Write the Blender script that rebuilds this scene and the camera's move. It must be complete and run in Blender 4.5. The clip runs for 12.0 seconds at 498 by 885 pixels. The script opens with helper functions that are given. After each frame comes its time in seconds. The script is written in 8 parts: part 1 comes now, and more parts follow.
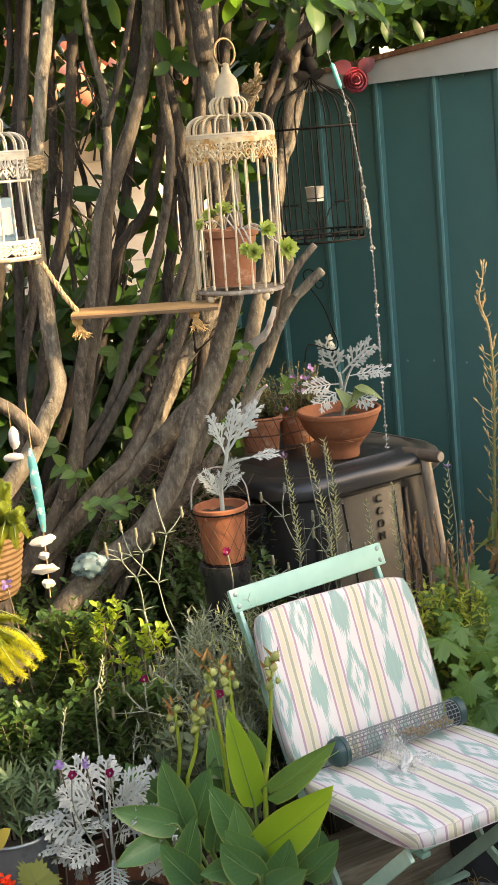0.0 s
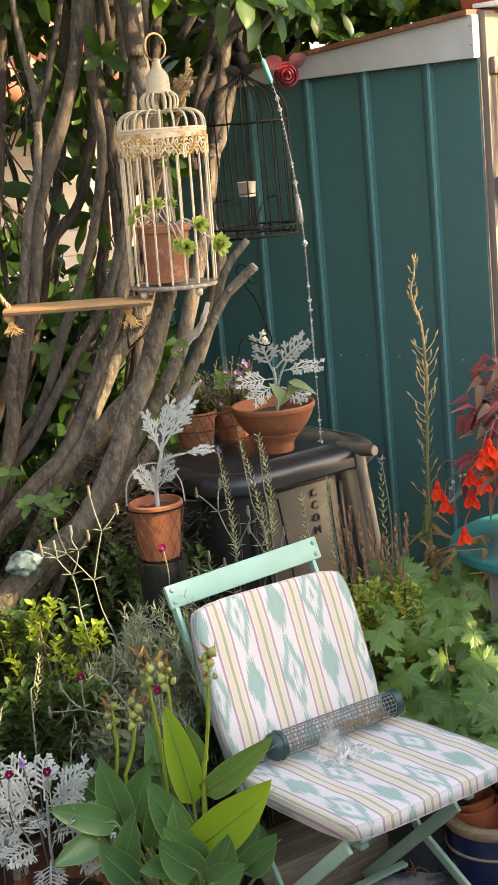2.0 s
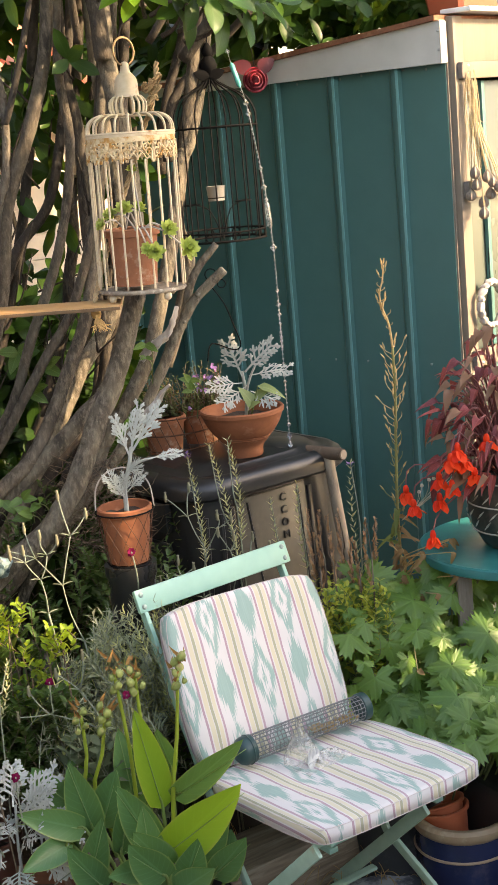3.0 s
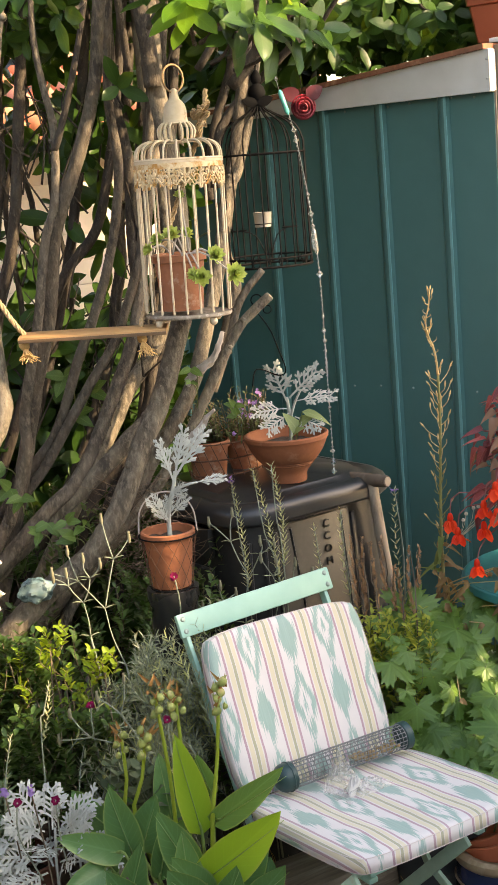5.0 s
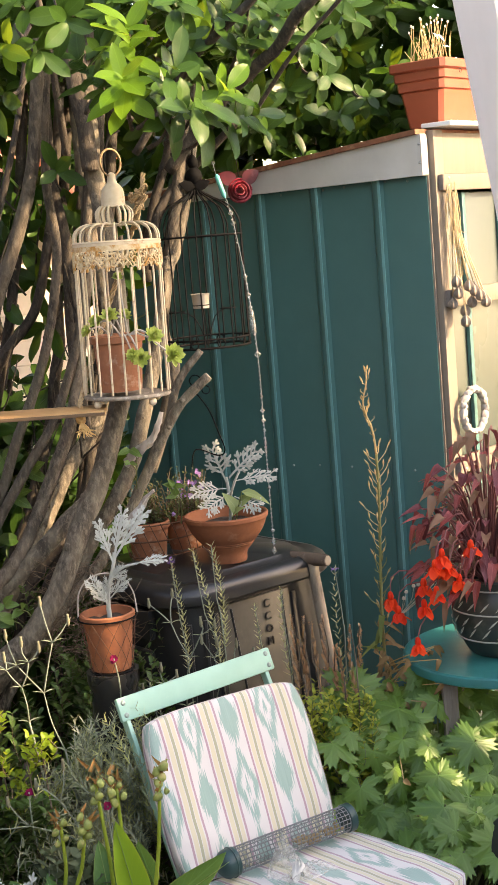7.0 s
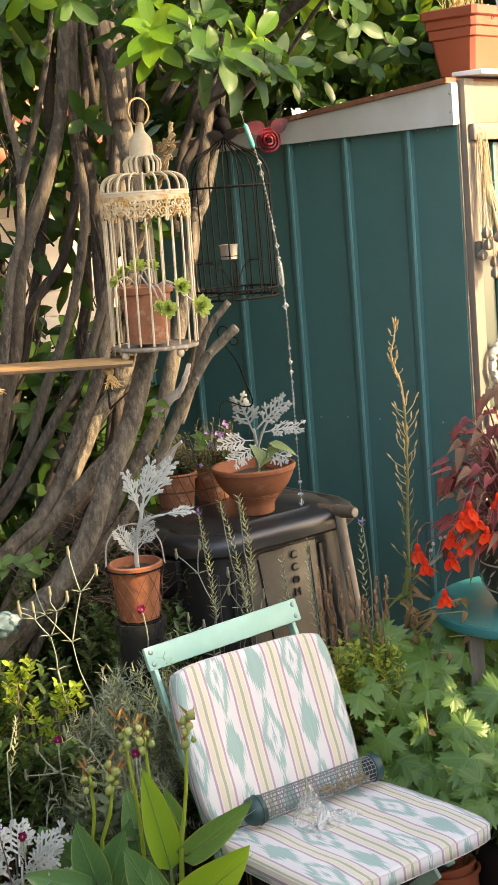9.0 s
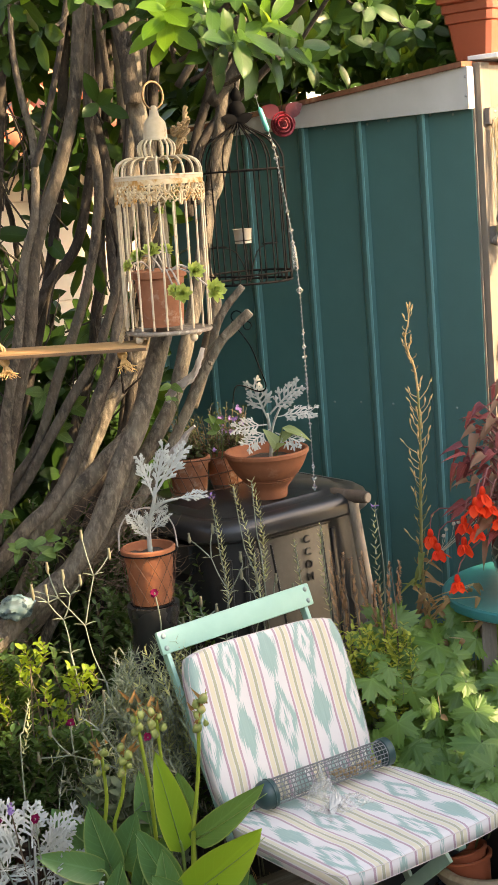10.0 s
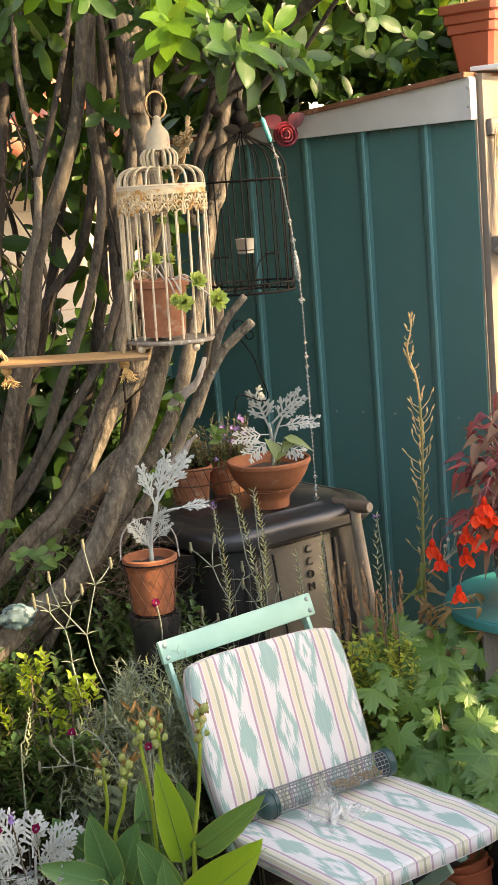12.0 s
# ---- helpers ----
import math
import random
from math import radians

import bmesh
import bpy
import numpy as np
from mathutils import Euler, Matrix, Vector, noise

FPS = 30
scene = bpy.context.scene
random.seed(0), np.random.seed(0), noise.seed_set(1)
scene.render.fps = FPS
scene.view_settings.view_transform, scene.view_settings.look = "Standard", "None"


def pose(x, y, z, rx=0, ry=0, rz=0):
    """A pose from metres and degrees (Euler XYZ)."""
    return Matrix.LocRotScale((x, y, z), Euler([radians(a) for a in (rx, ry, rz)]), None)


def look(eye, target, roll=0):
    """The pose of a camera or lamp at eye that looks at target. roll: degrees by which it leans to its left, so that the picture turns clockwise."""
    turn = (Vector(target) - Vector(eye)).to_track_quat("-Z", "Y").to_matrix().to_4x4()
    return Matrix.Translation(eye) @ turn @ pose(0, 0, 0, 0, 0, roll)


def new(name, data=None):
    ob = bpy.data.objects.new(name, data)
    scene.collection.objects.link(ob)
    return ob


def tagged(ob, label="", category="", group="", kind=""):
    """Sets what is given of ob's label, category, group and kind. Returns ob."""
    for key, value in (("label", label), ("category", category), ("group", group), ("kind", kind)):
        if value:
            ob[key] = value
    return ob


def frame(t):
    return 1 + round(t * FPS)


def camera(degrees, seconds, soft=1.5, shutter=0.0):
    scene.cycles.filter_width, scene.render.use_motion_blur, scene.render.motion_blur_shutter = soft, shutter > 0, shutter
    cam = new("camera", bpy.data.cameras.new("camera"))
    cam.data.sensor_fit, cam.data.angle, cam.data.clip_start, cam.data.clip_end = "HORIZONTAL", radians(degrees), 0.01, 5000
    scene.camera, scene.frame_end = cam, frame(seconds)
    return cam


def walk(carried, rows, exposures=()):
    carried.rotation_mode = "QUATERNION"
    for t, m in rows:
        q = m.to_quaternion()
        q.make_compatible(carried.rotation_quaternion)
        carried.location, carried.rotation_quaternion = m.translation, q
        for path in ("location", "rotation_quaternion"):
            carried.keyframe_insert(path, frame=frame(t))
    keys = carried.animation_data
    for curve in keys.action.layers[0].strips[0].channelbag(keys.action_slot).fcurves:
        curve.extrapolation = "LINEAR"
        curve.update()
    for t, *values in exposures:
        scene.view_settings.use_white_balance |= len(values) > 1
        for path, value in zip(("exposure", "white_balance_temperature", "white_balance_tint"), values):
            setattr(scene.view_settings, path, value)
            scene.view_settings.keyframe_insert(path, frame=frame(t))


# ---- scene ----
# camera: stands in an upstairs-step doorway and turns by hand
cam = camera(20.4, 12.0, 1.15)
EYE = (0.0, 0.0, 1.8)
walk(cam, [
    (0.0, pose(*EYE, 77.946, 5.173, 2.731)),
    (0.5, pose(*EYE, 77.848, 5.197, 2.727)),
    (1.0, pose(*EYE, 77.725, 5.244, 2.235)),
    (1.5, pose(*EYE, 77.602, 5.229, 1.289)),
    (2.0, pose(*EYE, 77.508, 5.175, -0.046)),
    (2.5, pose(*EYE, 77.45, 5.076, -1.128)),
    (2.7, pose(*EYE, 77.464, 4.994, -1.397)),
    (4.4, pose(*EYE, 78.411, 4.685, 0.134)),
    (4.5, pose(*EYE, 78.458, 4.688, 0.244)),
    (5.0, pose(*EYE, 78.783, 4.665, 0.615)),
    (5.5, pose(*EYE, 79.354, 4.713, 0.423)),
    (6.0, pose(*EYE, 79.961, 4.721, -0.164)),
    (6.5, pose(*EYE, 82.459, 4.74, -1.404)),
    (6.6, pose(*EYE, 82.65, 4.751, -1.736)),
    (6.7, pose(*EYE, 82.483, 4.761, -1.959)),
    (8.4, pose(*EYE, 80.494, 4.703, -1.177)),
    (8.5, pose(*EYE, 80.41, 4.723, -1.103)),
    (9.0, pose(*EYE, 79.978, 4.706, -0.782)),
    (9.5, pose(*EYE, 79.612, 4.624, -0.44)),
    (10.0, pose(*EYE, 79.386, 4.593, -0.202)),
    (10.5, pose(*EYE, 79.359, 4.535, -0.057)),
    (11.0, pose(*EYE, 79.485, 4.509, -0.023)),
    (11.5, pose(*EYE, 79.646, 4.486, -0.066)),
    (12.0, pose(*EYE, 79.791, 4.472, -0.1)),
], exposures=[(0, 2.76, 9650, 16), (2.5, 2.70, 9100, 17), (5, 2.68, 9400, 17), (6.5, 2.70, 9200, 20), (9.5, 2.70, 9400, 17), (12, 2.72, 9400, 17)])

# ---- light ----
world = bpy.data.worlds.new("sky")
scene.world = world
world.use_nodes = True
wn = world.node_tree
sky = wn.nodes.new("ShaderNodeTexSky")
sky.sky_type = 'NISHITA'
sky.sun_disc = False
SUN_FROM = Vector((0.86, -0.30, 0.46)).normalized()
sky.sun_elevation = math.asin(SUN_FROM.z)
sky.sun_rotation = math.atan2(SUN_FROM.x, SUN_FROM.y)
wn.links.new(sky.outputs[0], wn.nodes["Background"].inputs[0])
wn.nodes["Background"].inputs[1].default_value = 0.15
sun_data = bpy.data.lights.new("sun", 'SUN')
sun_data.energy = 2.1
sun_data.angle = radians(0.6)
sun_data.color = (1.0, 0.86, 0.66)
sun = new("sun", sun_data)
sun.matrix_world = look(tuple(SUN_FROM * 12), (0, 0, 0))


# ---- node materials ----
MATS = {}


def base_mat(name):
    m = bpy.data.materials.new(name)
    m.use_nodes = True
    nt = m.node_tree
    return m, nt, nt.nodes["Principled BSDF"]


def node(nt, kind, **values):
    n = nt.nodes.new("ShaderNode" + kind)
    for k, v in values.items():
        n.inputs[k].default_value = v
    return n


def mixed(nt, fac, a, b):
    """A colour mix of two colours or sockets."""
    n = nt.nodes.new("ShaderNodeMix")
    n.data_type = 'RGBA'
    for i, s in ((6, a), (7, b)):
        if isinstance(s, tuple):
            n.inputs[i].default_value = (*s, 1)
        else:
            nt.links.new(s, n.inputs[i])
    if isinstance(fac, float):
        n.inputs[0].default_value = fac
    else:
        nt.links.new(fac, n.inputs[0])
    return n.outputs[2]


def math_node(nt, op, a, b=None, clamp=False):
    n = nt.nodes.new("ShaderNodeMath")
    n.operation = op
    n.use_clamp = clamp
    for i, s in ((0, a), (1, b)):
        if s is None:
            continue
        if isinstance(s, (int, float)):
            n.inputs[i].default_value = s
        else:
            nt.links.new(s, n.inputs[i])
    return n.outputs[0]


def noise_out(nt, scale, detail=4.0, coord=None, rough=0.55):
    n = node(nt, "TexNoise", Scale=scale, Detail=detail, Roughness=rough)
    if coord is None:
        coord = nt.nodes.new("ShaderNodeTexCoord").outputs["Object"]
    nt.links.new(coord, n.inputs["Vector"])
    return n.outputs["Fac"]


def ramp(nt, fac, lo, hi):
    n = nt.nodes.new("ShaderNodeMapRange")
    n.inputs["From Min"].default_value = lo
    n.inputs["From Max"].default_value = hi
    nt.links.new(fac, n.inputs["Value"])
    return n.outputs[0]


def bump(nt, bsdf, height, strength, dist=0.002):
    b = node(nt, "Bump", Strength=strength, Distance=dist)
    nt.links.new(height, b.inputs["Height"])
    nt.links.new(b.outputs[0], bsdf.inputs["Normal"])


def random_out(nt):
    a = nt.nodes.new("ShaderNodeObjectInfo").outputs["Random"]
    b = nt.nodes.new("ShaderNodeNewGeometry").outputs["Random Per Island"]
    return math_node(nt, 'FRACT', math_node(nt, 'ADD', a, b))


def surface(name, c, c2=None, stain=None, rough=0.6, metal=0.0, fine=60.0, coarse=6.0, relief=0.3, stretch=None, stain_at=(0.55, 0.7), dist=0.002, gloss=0.5):
    """Grain between c and c2 at a fine and a coarse scale, patches of a stain colour, and relief."""
    if name in MATS:
        return MATS[name]
    m, nt, p = base_mat(name)
    c2 = c2 or tuple(v * 0.75 for v in c)
    coord = nt.nodes.new("ShaderNodeTexCoord").outputs["Object"]
    if stretch:
        mp = nt.nodes.new("ShaderNodeMapping")
        mp.inputs["Scale"].default_value = stretch
        nt.links.new(coord, mp.inputs[0])
        coord = mp.outputs[0]
    f = noise_out(nt, fine, 5.0, coord)
    g = noise_out(nt, coarse, 4.0, coord)
    both = math_node(nt, 'ADD', math_node(nt, 'MULTIPLY', f, 0.5), math_node(nt, 'MULTIPLY', g, 0.5))
    col = mixed(nt, ramp(nt, both, 0.35, 0.65), c, c2)
    if stain:
        s = noise_out(nt, coarse * 1.7, 6.0, coord, 0.65)
        col = mixed(nt, ramp(nt, s, *stain_at), col, stain)
    nt.links.new(col, p.inputs["Base Color"])
    p.inputs["Metallic"].default_value = metal
    p.inputs["Specular IOR Level"].default_value = gloss
    r = math_node(nt, 'ADD', math_node(nt, 'MULTIPLY', g, 0.25), rough - 0.12)
    nt.links.new(r, p.inputs["Roughness"])
    bump(nt, p, both, relief, dist)
    MATS[name] = m
    return m


def leafy(name, c, c2, rough=0.35, through_light=0.35, glow=None, fine=25.0, veins=0.0, palmate=False, margin=None, gloss=0.3):
    """A leaf that differs from its neighbours and lets some light through."""
    if name in MATS:
        return MATS[name]
    m, nt, p = base_mat(name)
    r = random_out(nt)
    n = noise_out(nt, fine, 3.0)
    col = mixed(nt, r, c, c2)
    col = mixed(nt, ramp(nt, n, 0.35, 0.75), col, mixed(nt, 0.45, col, c2))
    height = n
    if veins:
        # midrib and slanting side veins, drawn in the leaf's own coordinates
        sep = nt.nodes.new("ShaderNodeSeparateXYZ")
        nt.links.new(nt.nodes.new("ShaderNodeUVMap").outputs[0], sep.inputs[0])
        across = math_node(nt, 'ABSOLUTE', math_node(nt, 'SUBTRACT', sep.outputs[0], 0.5))
        slant = math_node(nt, 'SUBTRACT', math_node(nt, 'MULTIPLY', sep.outputs[1], 9.0), math_node(nt, 'MULTIPLY', across, 5.0))
        saw = math_node(nt, 'ABSOLUTE', math_node(nt, 'SUBTRACT', math_node(nt, 'FRACT', slant), 0.5))
        vein = math_node(nt, 'MAXIMUM', math_node(nt, 'MULTIPLY', ramp(nt, saw, 0.12, 0.02), 0.5), ramp(nt, across, 0.045, 0.02))
        if palmate:
            mid = math_node(nt, 'ABSOLUTE', math_node(nt, 'SUBTRACT', math_node(nt, 'FRACT', sep.outputs[0]), 0.5))
            arm = math_node(nt, 'SUBTRACT', math_node(nt, 'MULTIPLY', sep.outputs[1], 5.0), math_node(nt, 'MULTIPLY', mid, 7.0))
            side_saw = math_node(nt, 'ABSOLUTE', math_node(nt, 'SUBTRACT', math_node(nt, 'FRACT', arm), 0.5))
            vein = math_node(nt, 'MAXIMUM', ramp(nt, math_node(nt, 'MULTIPLY', mid, sep.outputs[1]), 0.055, 0.015), math_node(nt, 'MULTIPLY', ramp(nt, side_saw, 0.10, 0.02), 0.45))
        if margin:
            col = mixed(nt, ramp(nt, across, 0.44, 0.485), col, margin)
        col = mixed(nt, math_node(nt, 'MULTIPLY', vein, veins), col, tuple(min(1, v * 2.2 + 0.03) for v in c2))
        height = math_node(nt, 'SUBTRACT', math_node(nt, 'MULTIPLY', n, 0.5), math_node(nt, 'MULTIPLY', vein, 0.8))
    nt.links.new(col, p.inputs["Base Color"])
    p.inputs["Roughness"].default_value = rough
    p.inputs["Specular IOR Level"].default_value = gloss
    bump(nt, p, height, min(0.4, 0.8 * veins) if veins else 0.25, 0.003)
    t = nt.nodes.new("ShaderNodeBsdfTranslucent")
    nt.links.new(mixed(nt, 0.6, col, glow or tuple(min(1, v * 2.2) for v in c2)), t.inputs[0])
    mix = nt.nodes.new("ShaderNodeMixShader")
    mix.inputs[0].default_value = through_light
    nt.links.new(p.outputs[0], mix.inputs[1])
    nt.links.new(t.outputs[0], mix.inputs[2])
    nt.links.new(mix.outputs[0], nt.nodes["Material Output"].inputs[0])
    MATS[name] = m
    return m


# ---- geometry ----
rng = random.Random(7)


def jitter(a):
    return rng.uniform(-a, a)


class Geo:
    """Vertices and faces of one mesh in the making."""

    def __init__(self):
        self.v, self.f, self.uv = [], [], None

    def add(self, vs, fs):
        n = len(self.v)
        self.v.extend(vs)
        self.f.extend([tuple(i + n for i in f) for f in fs])
        return self

    def tube(self, pts, r0, r1=None, seg=8, smooth=3, knob=0.0, cap=True, radii=None):
        """A round bar along pts, thinning from r0 to r1."""
        r1 = r0 if r1 is None else r1
        ps = [Vector(p) for p in pts]
        if smooth > 1 and len(ps) > 2:
            out = []
            for i in range(len(ps) - 1):
                a, b, c, d = ps[max(i - 1, 0)], ps[i], ps[i + 1], ps[min(i + 2, len(ps) - 1)]
                for k in range(smooth):
                    t = k / smooth
                    out.append(0.5 * ((2 * b) + (c - a) * t + (2 * a - 5 * b + 4 * c - d) * t * t + (3 * b - a - 3 * c + d) * t ** 3))
            ps = out + [ps[-1]]
        n = len(ps)
        side = None
        rings = []
        for i, p in enumerate(ps):
            d = (ps[min(i + 1, n - 1)] - ps[max(i - 1, 0)])
            d = d.normalized() if d.length > 1e-9 else Vector((0, 0, 1))
            if side is None:
                side = d.orthogonal().normalized()
            else:
                side = (side - d * side.dot(d))
                side = side.normalized() if side.length > 1e-6 else d.orthogonal().normalized()
            up = d.cross(side)
            r = r0 + (r1 - r0) * i / max(n - 1, 1)
            if radii:
                x = i / (n - 1) * (len(radii) - 1)
                j = min(int(x), len(radii) - 2)
                r = radii[j] + (radii[j + 1] - radii[j]) * (x - j)
            ring = []
            for k in range(seg):
                a = 2 * math.pi * k / seg
                q = side * math.cos(a) + up * math.sin(a)
                rr = r
                if knob:
                    rr *= 1 + knob * noise.noise(p * 22 + q * 1.1) + 0.6 * knob * noise.noise(p * 70 + q * 3)
                ring.append(p + q * rr)
            rings.append(ring)
        vs = [q for ring in rings for q in ring]
        fs = [(i * seg + k, i * seg + (k + 1) % seg, (i + 1) * seg + (k + 1) % seg, (i + 1) * seg + k) for i in range(n - 1) for k in range(seg)]
        if cap:
            fs += [tuple(range(seg - 1, -1, -1)), tuple((n - 1) * seg + k for k in range(seg))]
        return self.add(vs, fs)

    def ring(self, c, radius, r, seg=24, tube_seg=6, turn=None, squash=1.0):
        m = turn or Matrix()
        c = Vector(c)
        vs, fs = [], []
        for i in range(seg):
            a = 2 * math.pi * i / seg
            e = Vector((math.cos(a), math.sin(a) * squash, 0))
            for k in range(tube_seg):
                b = 2 * math.pi * k / tube_seg
                vs.append(c + (m.to_3x3() @ (e * (radius + r * math.cos(b)) + Vector((0, 0, r * math.sin(b))))))
        for i in range(seg):
            for k in range(tube_seg):
                j, l = (i + 1) % seg, (k + 1) % tube_seg
                fs.append((i * tube_seg + k, j * tube_seg + k, j * tube_seg + l, i * tube_seg + l))
        return self.add(vs, fs)

    def lathe(self, profile, c=(0, 0, 0), seg=40, m=None, wobble=0.0):
        c = Vector(c)
        vs = []
        for r, z in profile:
            for k in range(seg):
                a = 2 * math.pi * k / seg
                rr = r * (1 + wobble * noise.noise(Vector((math.cos(a) * 2, math.sin(a) * 2, z * 20)))) if wobble else r
                q = Vector((rr * math.cos(a), rr * math.sin(a), z))
                vs.append((m @ q) if m else q + c)
        fs = [(i * seg + k, i * seg + (k + 1) % seg, (i + 1) * seg + (k + 1) % seg, (i + 1) * seg + k) for i in range(len(profile) - 1) for k in range(seg)]
        return self.add(vs, fs)

    def box(self, lo, hi, m=None, soft=0.0):
        """A box from lo to hi with chamfered edges."""
        bm = bmesh.new()
        bmesh.ops.create_cube(bm, size=1.0)
        for w in bm.verts:
            w.co = Vector((lo[i] + (hi[i] - lo[i]) * (w.co[i] + 0.5) for i in range(3)))
        if soft:
            bmesh.ops.bevel(bm, geom=bm.edges[:], offset=soft, segments=2, affect='EDGES', profile=0.6)
        bm.verts.index_update()
        vs = [(m @ w.co) if m else w.co.copy() for w in bm.verts]
        fs = [tuple(w.index for w in g.verts) for g in bm.faces]
        bm.free()
        return self.add(vs, fs)

    def blob(self, c, size, rough=0.15, seg=12, turn=None, seed=0.0):
        """An uneven rounded lump."""
        vs, fs = [], []
        rows = max(seg // 2, 5)
        for i in range(rows + 1):
            th = math.pi * i / rows
            for k in range(seg):
                a = 2 * math.pi * k / seg
                d = Vector((math.sin(th) * math.cos(a), math.sin(th) * math.sin(a), math.cos(th)))
                d2 = d * (1 + rough * noise.noise(d * 2.1 + Vector((seed, seed * 2, 1))))
                q = Vector((d2.x * size[0], d2.y * size[1], d2.z * size[2]))
                vs.append(((turn.to_3x3() @ q) if turn else q) + Vector(c))
        for i in range(rows):
            for k in range(seg):
                fs.append((i * seg + k, (i + 1) * seg + k, (i + 1) * seg + (k + 1) % seg, i * seg + (k + 1) % seg))
        return self.add(vs, fs)

    def placed(self, shape, m):
        if len(shape) > 2:
            if self.uv is None:
                self.uv = []
            self.uv.extend(shape[2])
        return self.add([m @ Vector(p) for p in shape[0]], shape[1])

    def mesh(self, name, material, smooth=True):
        me = bpy.data.meshes.new(name)
        me.from_pydata([tuple(p) for p in self.v], [], self.f)
        if smooth:
            me.polygons.foreach_set("use_smooth", [True] * len(me.polygons))
        me.materials.append(material)
        if self.uv and len(self.uv) == len(self.v):
            layer = me.uv_layers.new(name="UVMap")
            index = np.empty(len(me.loops), dtype=np.int32)
            me.loops.foreach_get("vertex_index", index)
            layer.data.foreach_set("uv", np.array(self.uv, dtype=np.float32)[index].ravel())
        me.update()
        return me


def part(name, geo, material, parent=None, label="", smooth=True, sharp=40):
    """One mesh object, under its thing where a parent is given."""
    me = geo if isinstance(geo, bpy.types.Mesh) else geo.mesh(name, material, smooth)
    if smooth and sharp and not isinstance(geo, bpy.types.Mesh):
        me.set_sharp_from_angle(angle=radians(sharp))
    ob = new(name, me)
    if parent is not None:
        ob.parent = parent
    if label:
        tagged(ob, label)
    return ob


def thing(name, label, category, m=None, group="", kind=""):
    ob = new(name)
    ob.empty_display_size = 0.05
    if m is not None:
        ob.matrix_world = m
    return tagged(ob, label, category, group, kind)


def facing(pos, along, up=(0, 0, 1), scale=1.0):
    """A pose at pos with +Y along a direction and +Z near up."""
    y = Vector(along).normalized()
    x = y.cross(Vector(up))
    x = x.normalized() if x.length > 1e-5 else y.orthogonal().normalized()
    z = x.cross(y)
    m = Matrix((x, y, z)).transposed().to_4x4()
    return Matrix.Translation(pos) @ m @ Matrix.Scale(scale, 4)


def blade(length, width, curl=0.2, fold=0.25, rows=5, tip=0.6, base=0.25, wave=0.0, full=0.8):
    """A simple leaf along +Y: pointed, folded along its rib, curling down."""
    vs, fs, uvs = [], [], []
    for i in range(rows + 1):
        t = i / rows
        uvs += [(0.0, t), (0.5, t), (1.0, t)]
        w = width * 0.5 * (math.sin(math.pi * min(1, base * 0.35 + t * (1 - base * 0.35)) ** tip) ** full if 0 < t < 1 else (0.12 if t == 0 else 0.0))
        y = length * t
        z = -curl * length * t * t
        e = fold * w + wave * width * math.sin(t * 9)
        vs += [(-w, y, z + e), (0, y, z), (w, y, z + e * 0.9)]
    for i in range(rows):
        a = i * 3
        fs += [(a, a + 1, a + 4, a + 3), (a + 1, a + 2, a + 5, a + 4)]
    return vs, fs, uvs


def palm_leaf(size, lobes=5, cut=0.35, cup=0.15):
    """A lobed, toothed leaf round its stalk end, tip along +Y; each lobe has its own vein."""
    vs, fs, uvs = [], [], []
    steps = 10
    n = lobes * steps
    spread = math.radians(310)
    for i in range(n + 1):
        a = -spread / 2 + spread * i / n
        x = i / n * lobes
        f = x - math.floor(x) if i < n else 1.0
        wedge = 1 - abs(f - 0.5) * 2
        r = size * (1 - cut * (1 - min(1.0, wedge * 1.9) ** 0.9))
        r *= 0.72 + 0.28 * math.cos(a / 2.2)
        if wedge > 0.25:
            r *= 1.0 + 0.12 * (1 if i % 2 else -1) + 0.10 * (wedge - 0.6)
        fold = cup * size * (0.5 - wedge) * 0.55
        for t in (0.0, 0.5, 1.0):
            vs.append((r * t * math.sin(a), r * t * math.cos(a) + 0.12 * size, fold * t - 0.16 * size * t * t))
            uvs.append((x, t))
    for i in range(n):
        k = 3 * i
        fs += [(k, k + 4, k + 1), (k + 1, k + 4, k + 5, k + 2)]
    return vs, fs, uvs


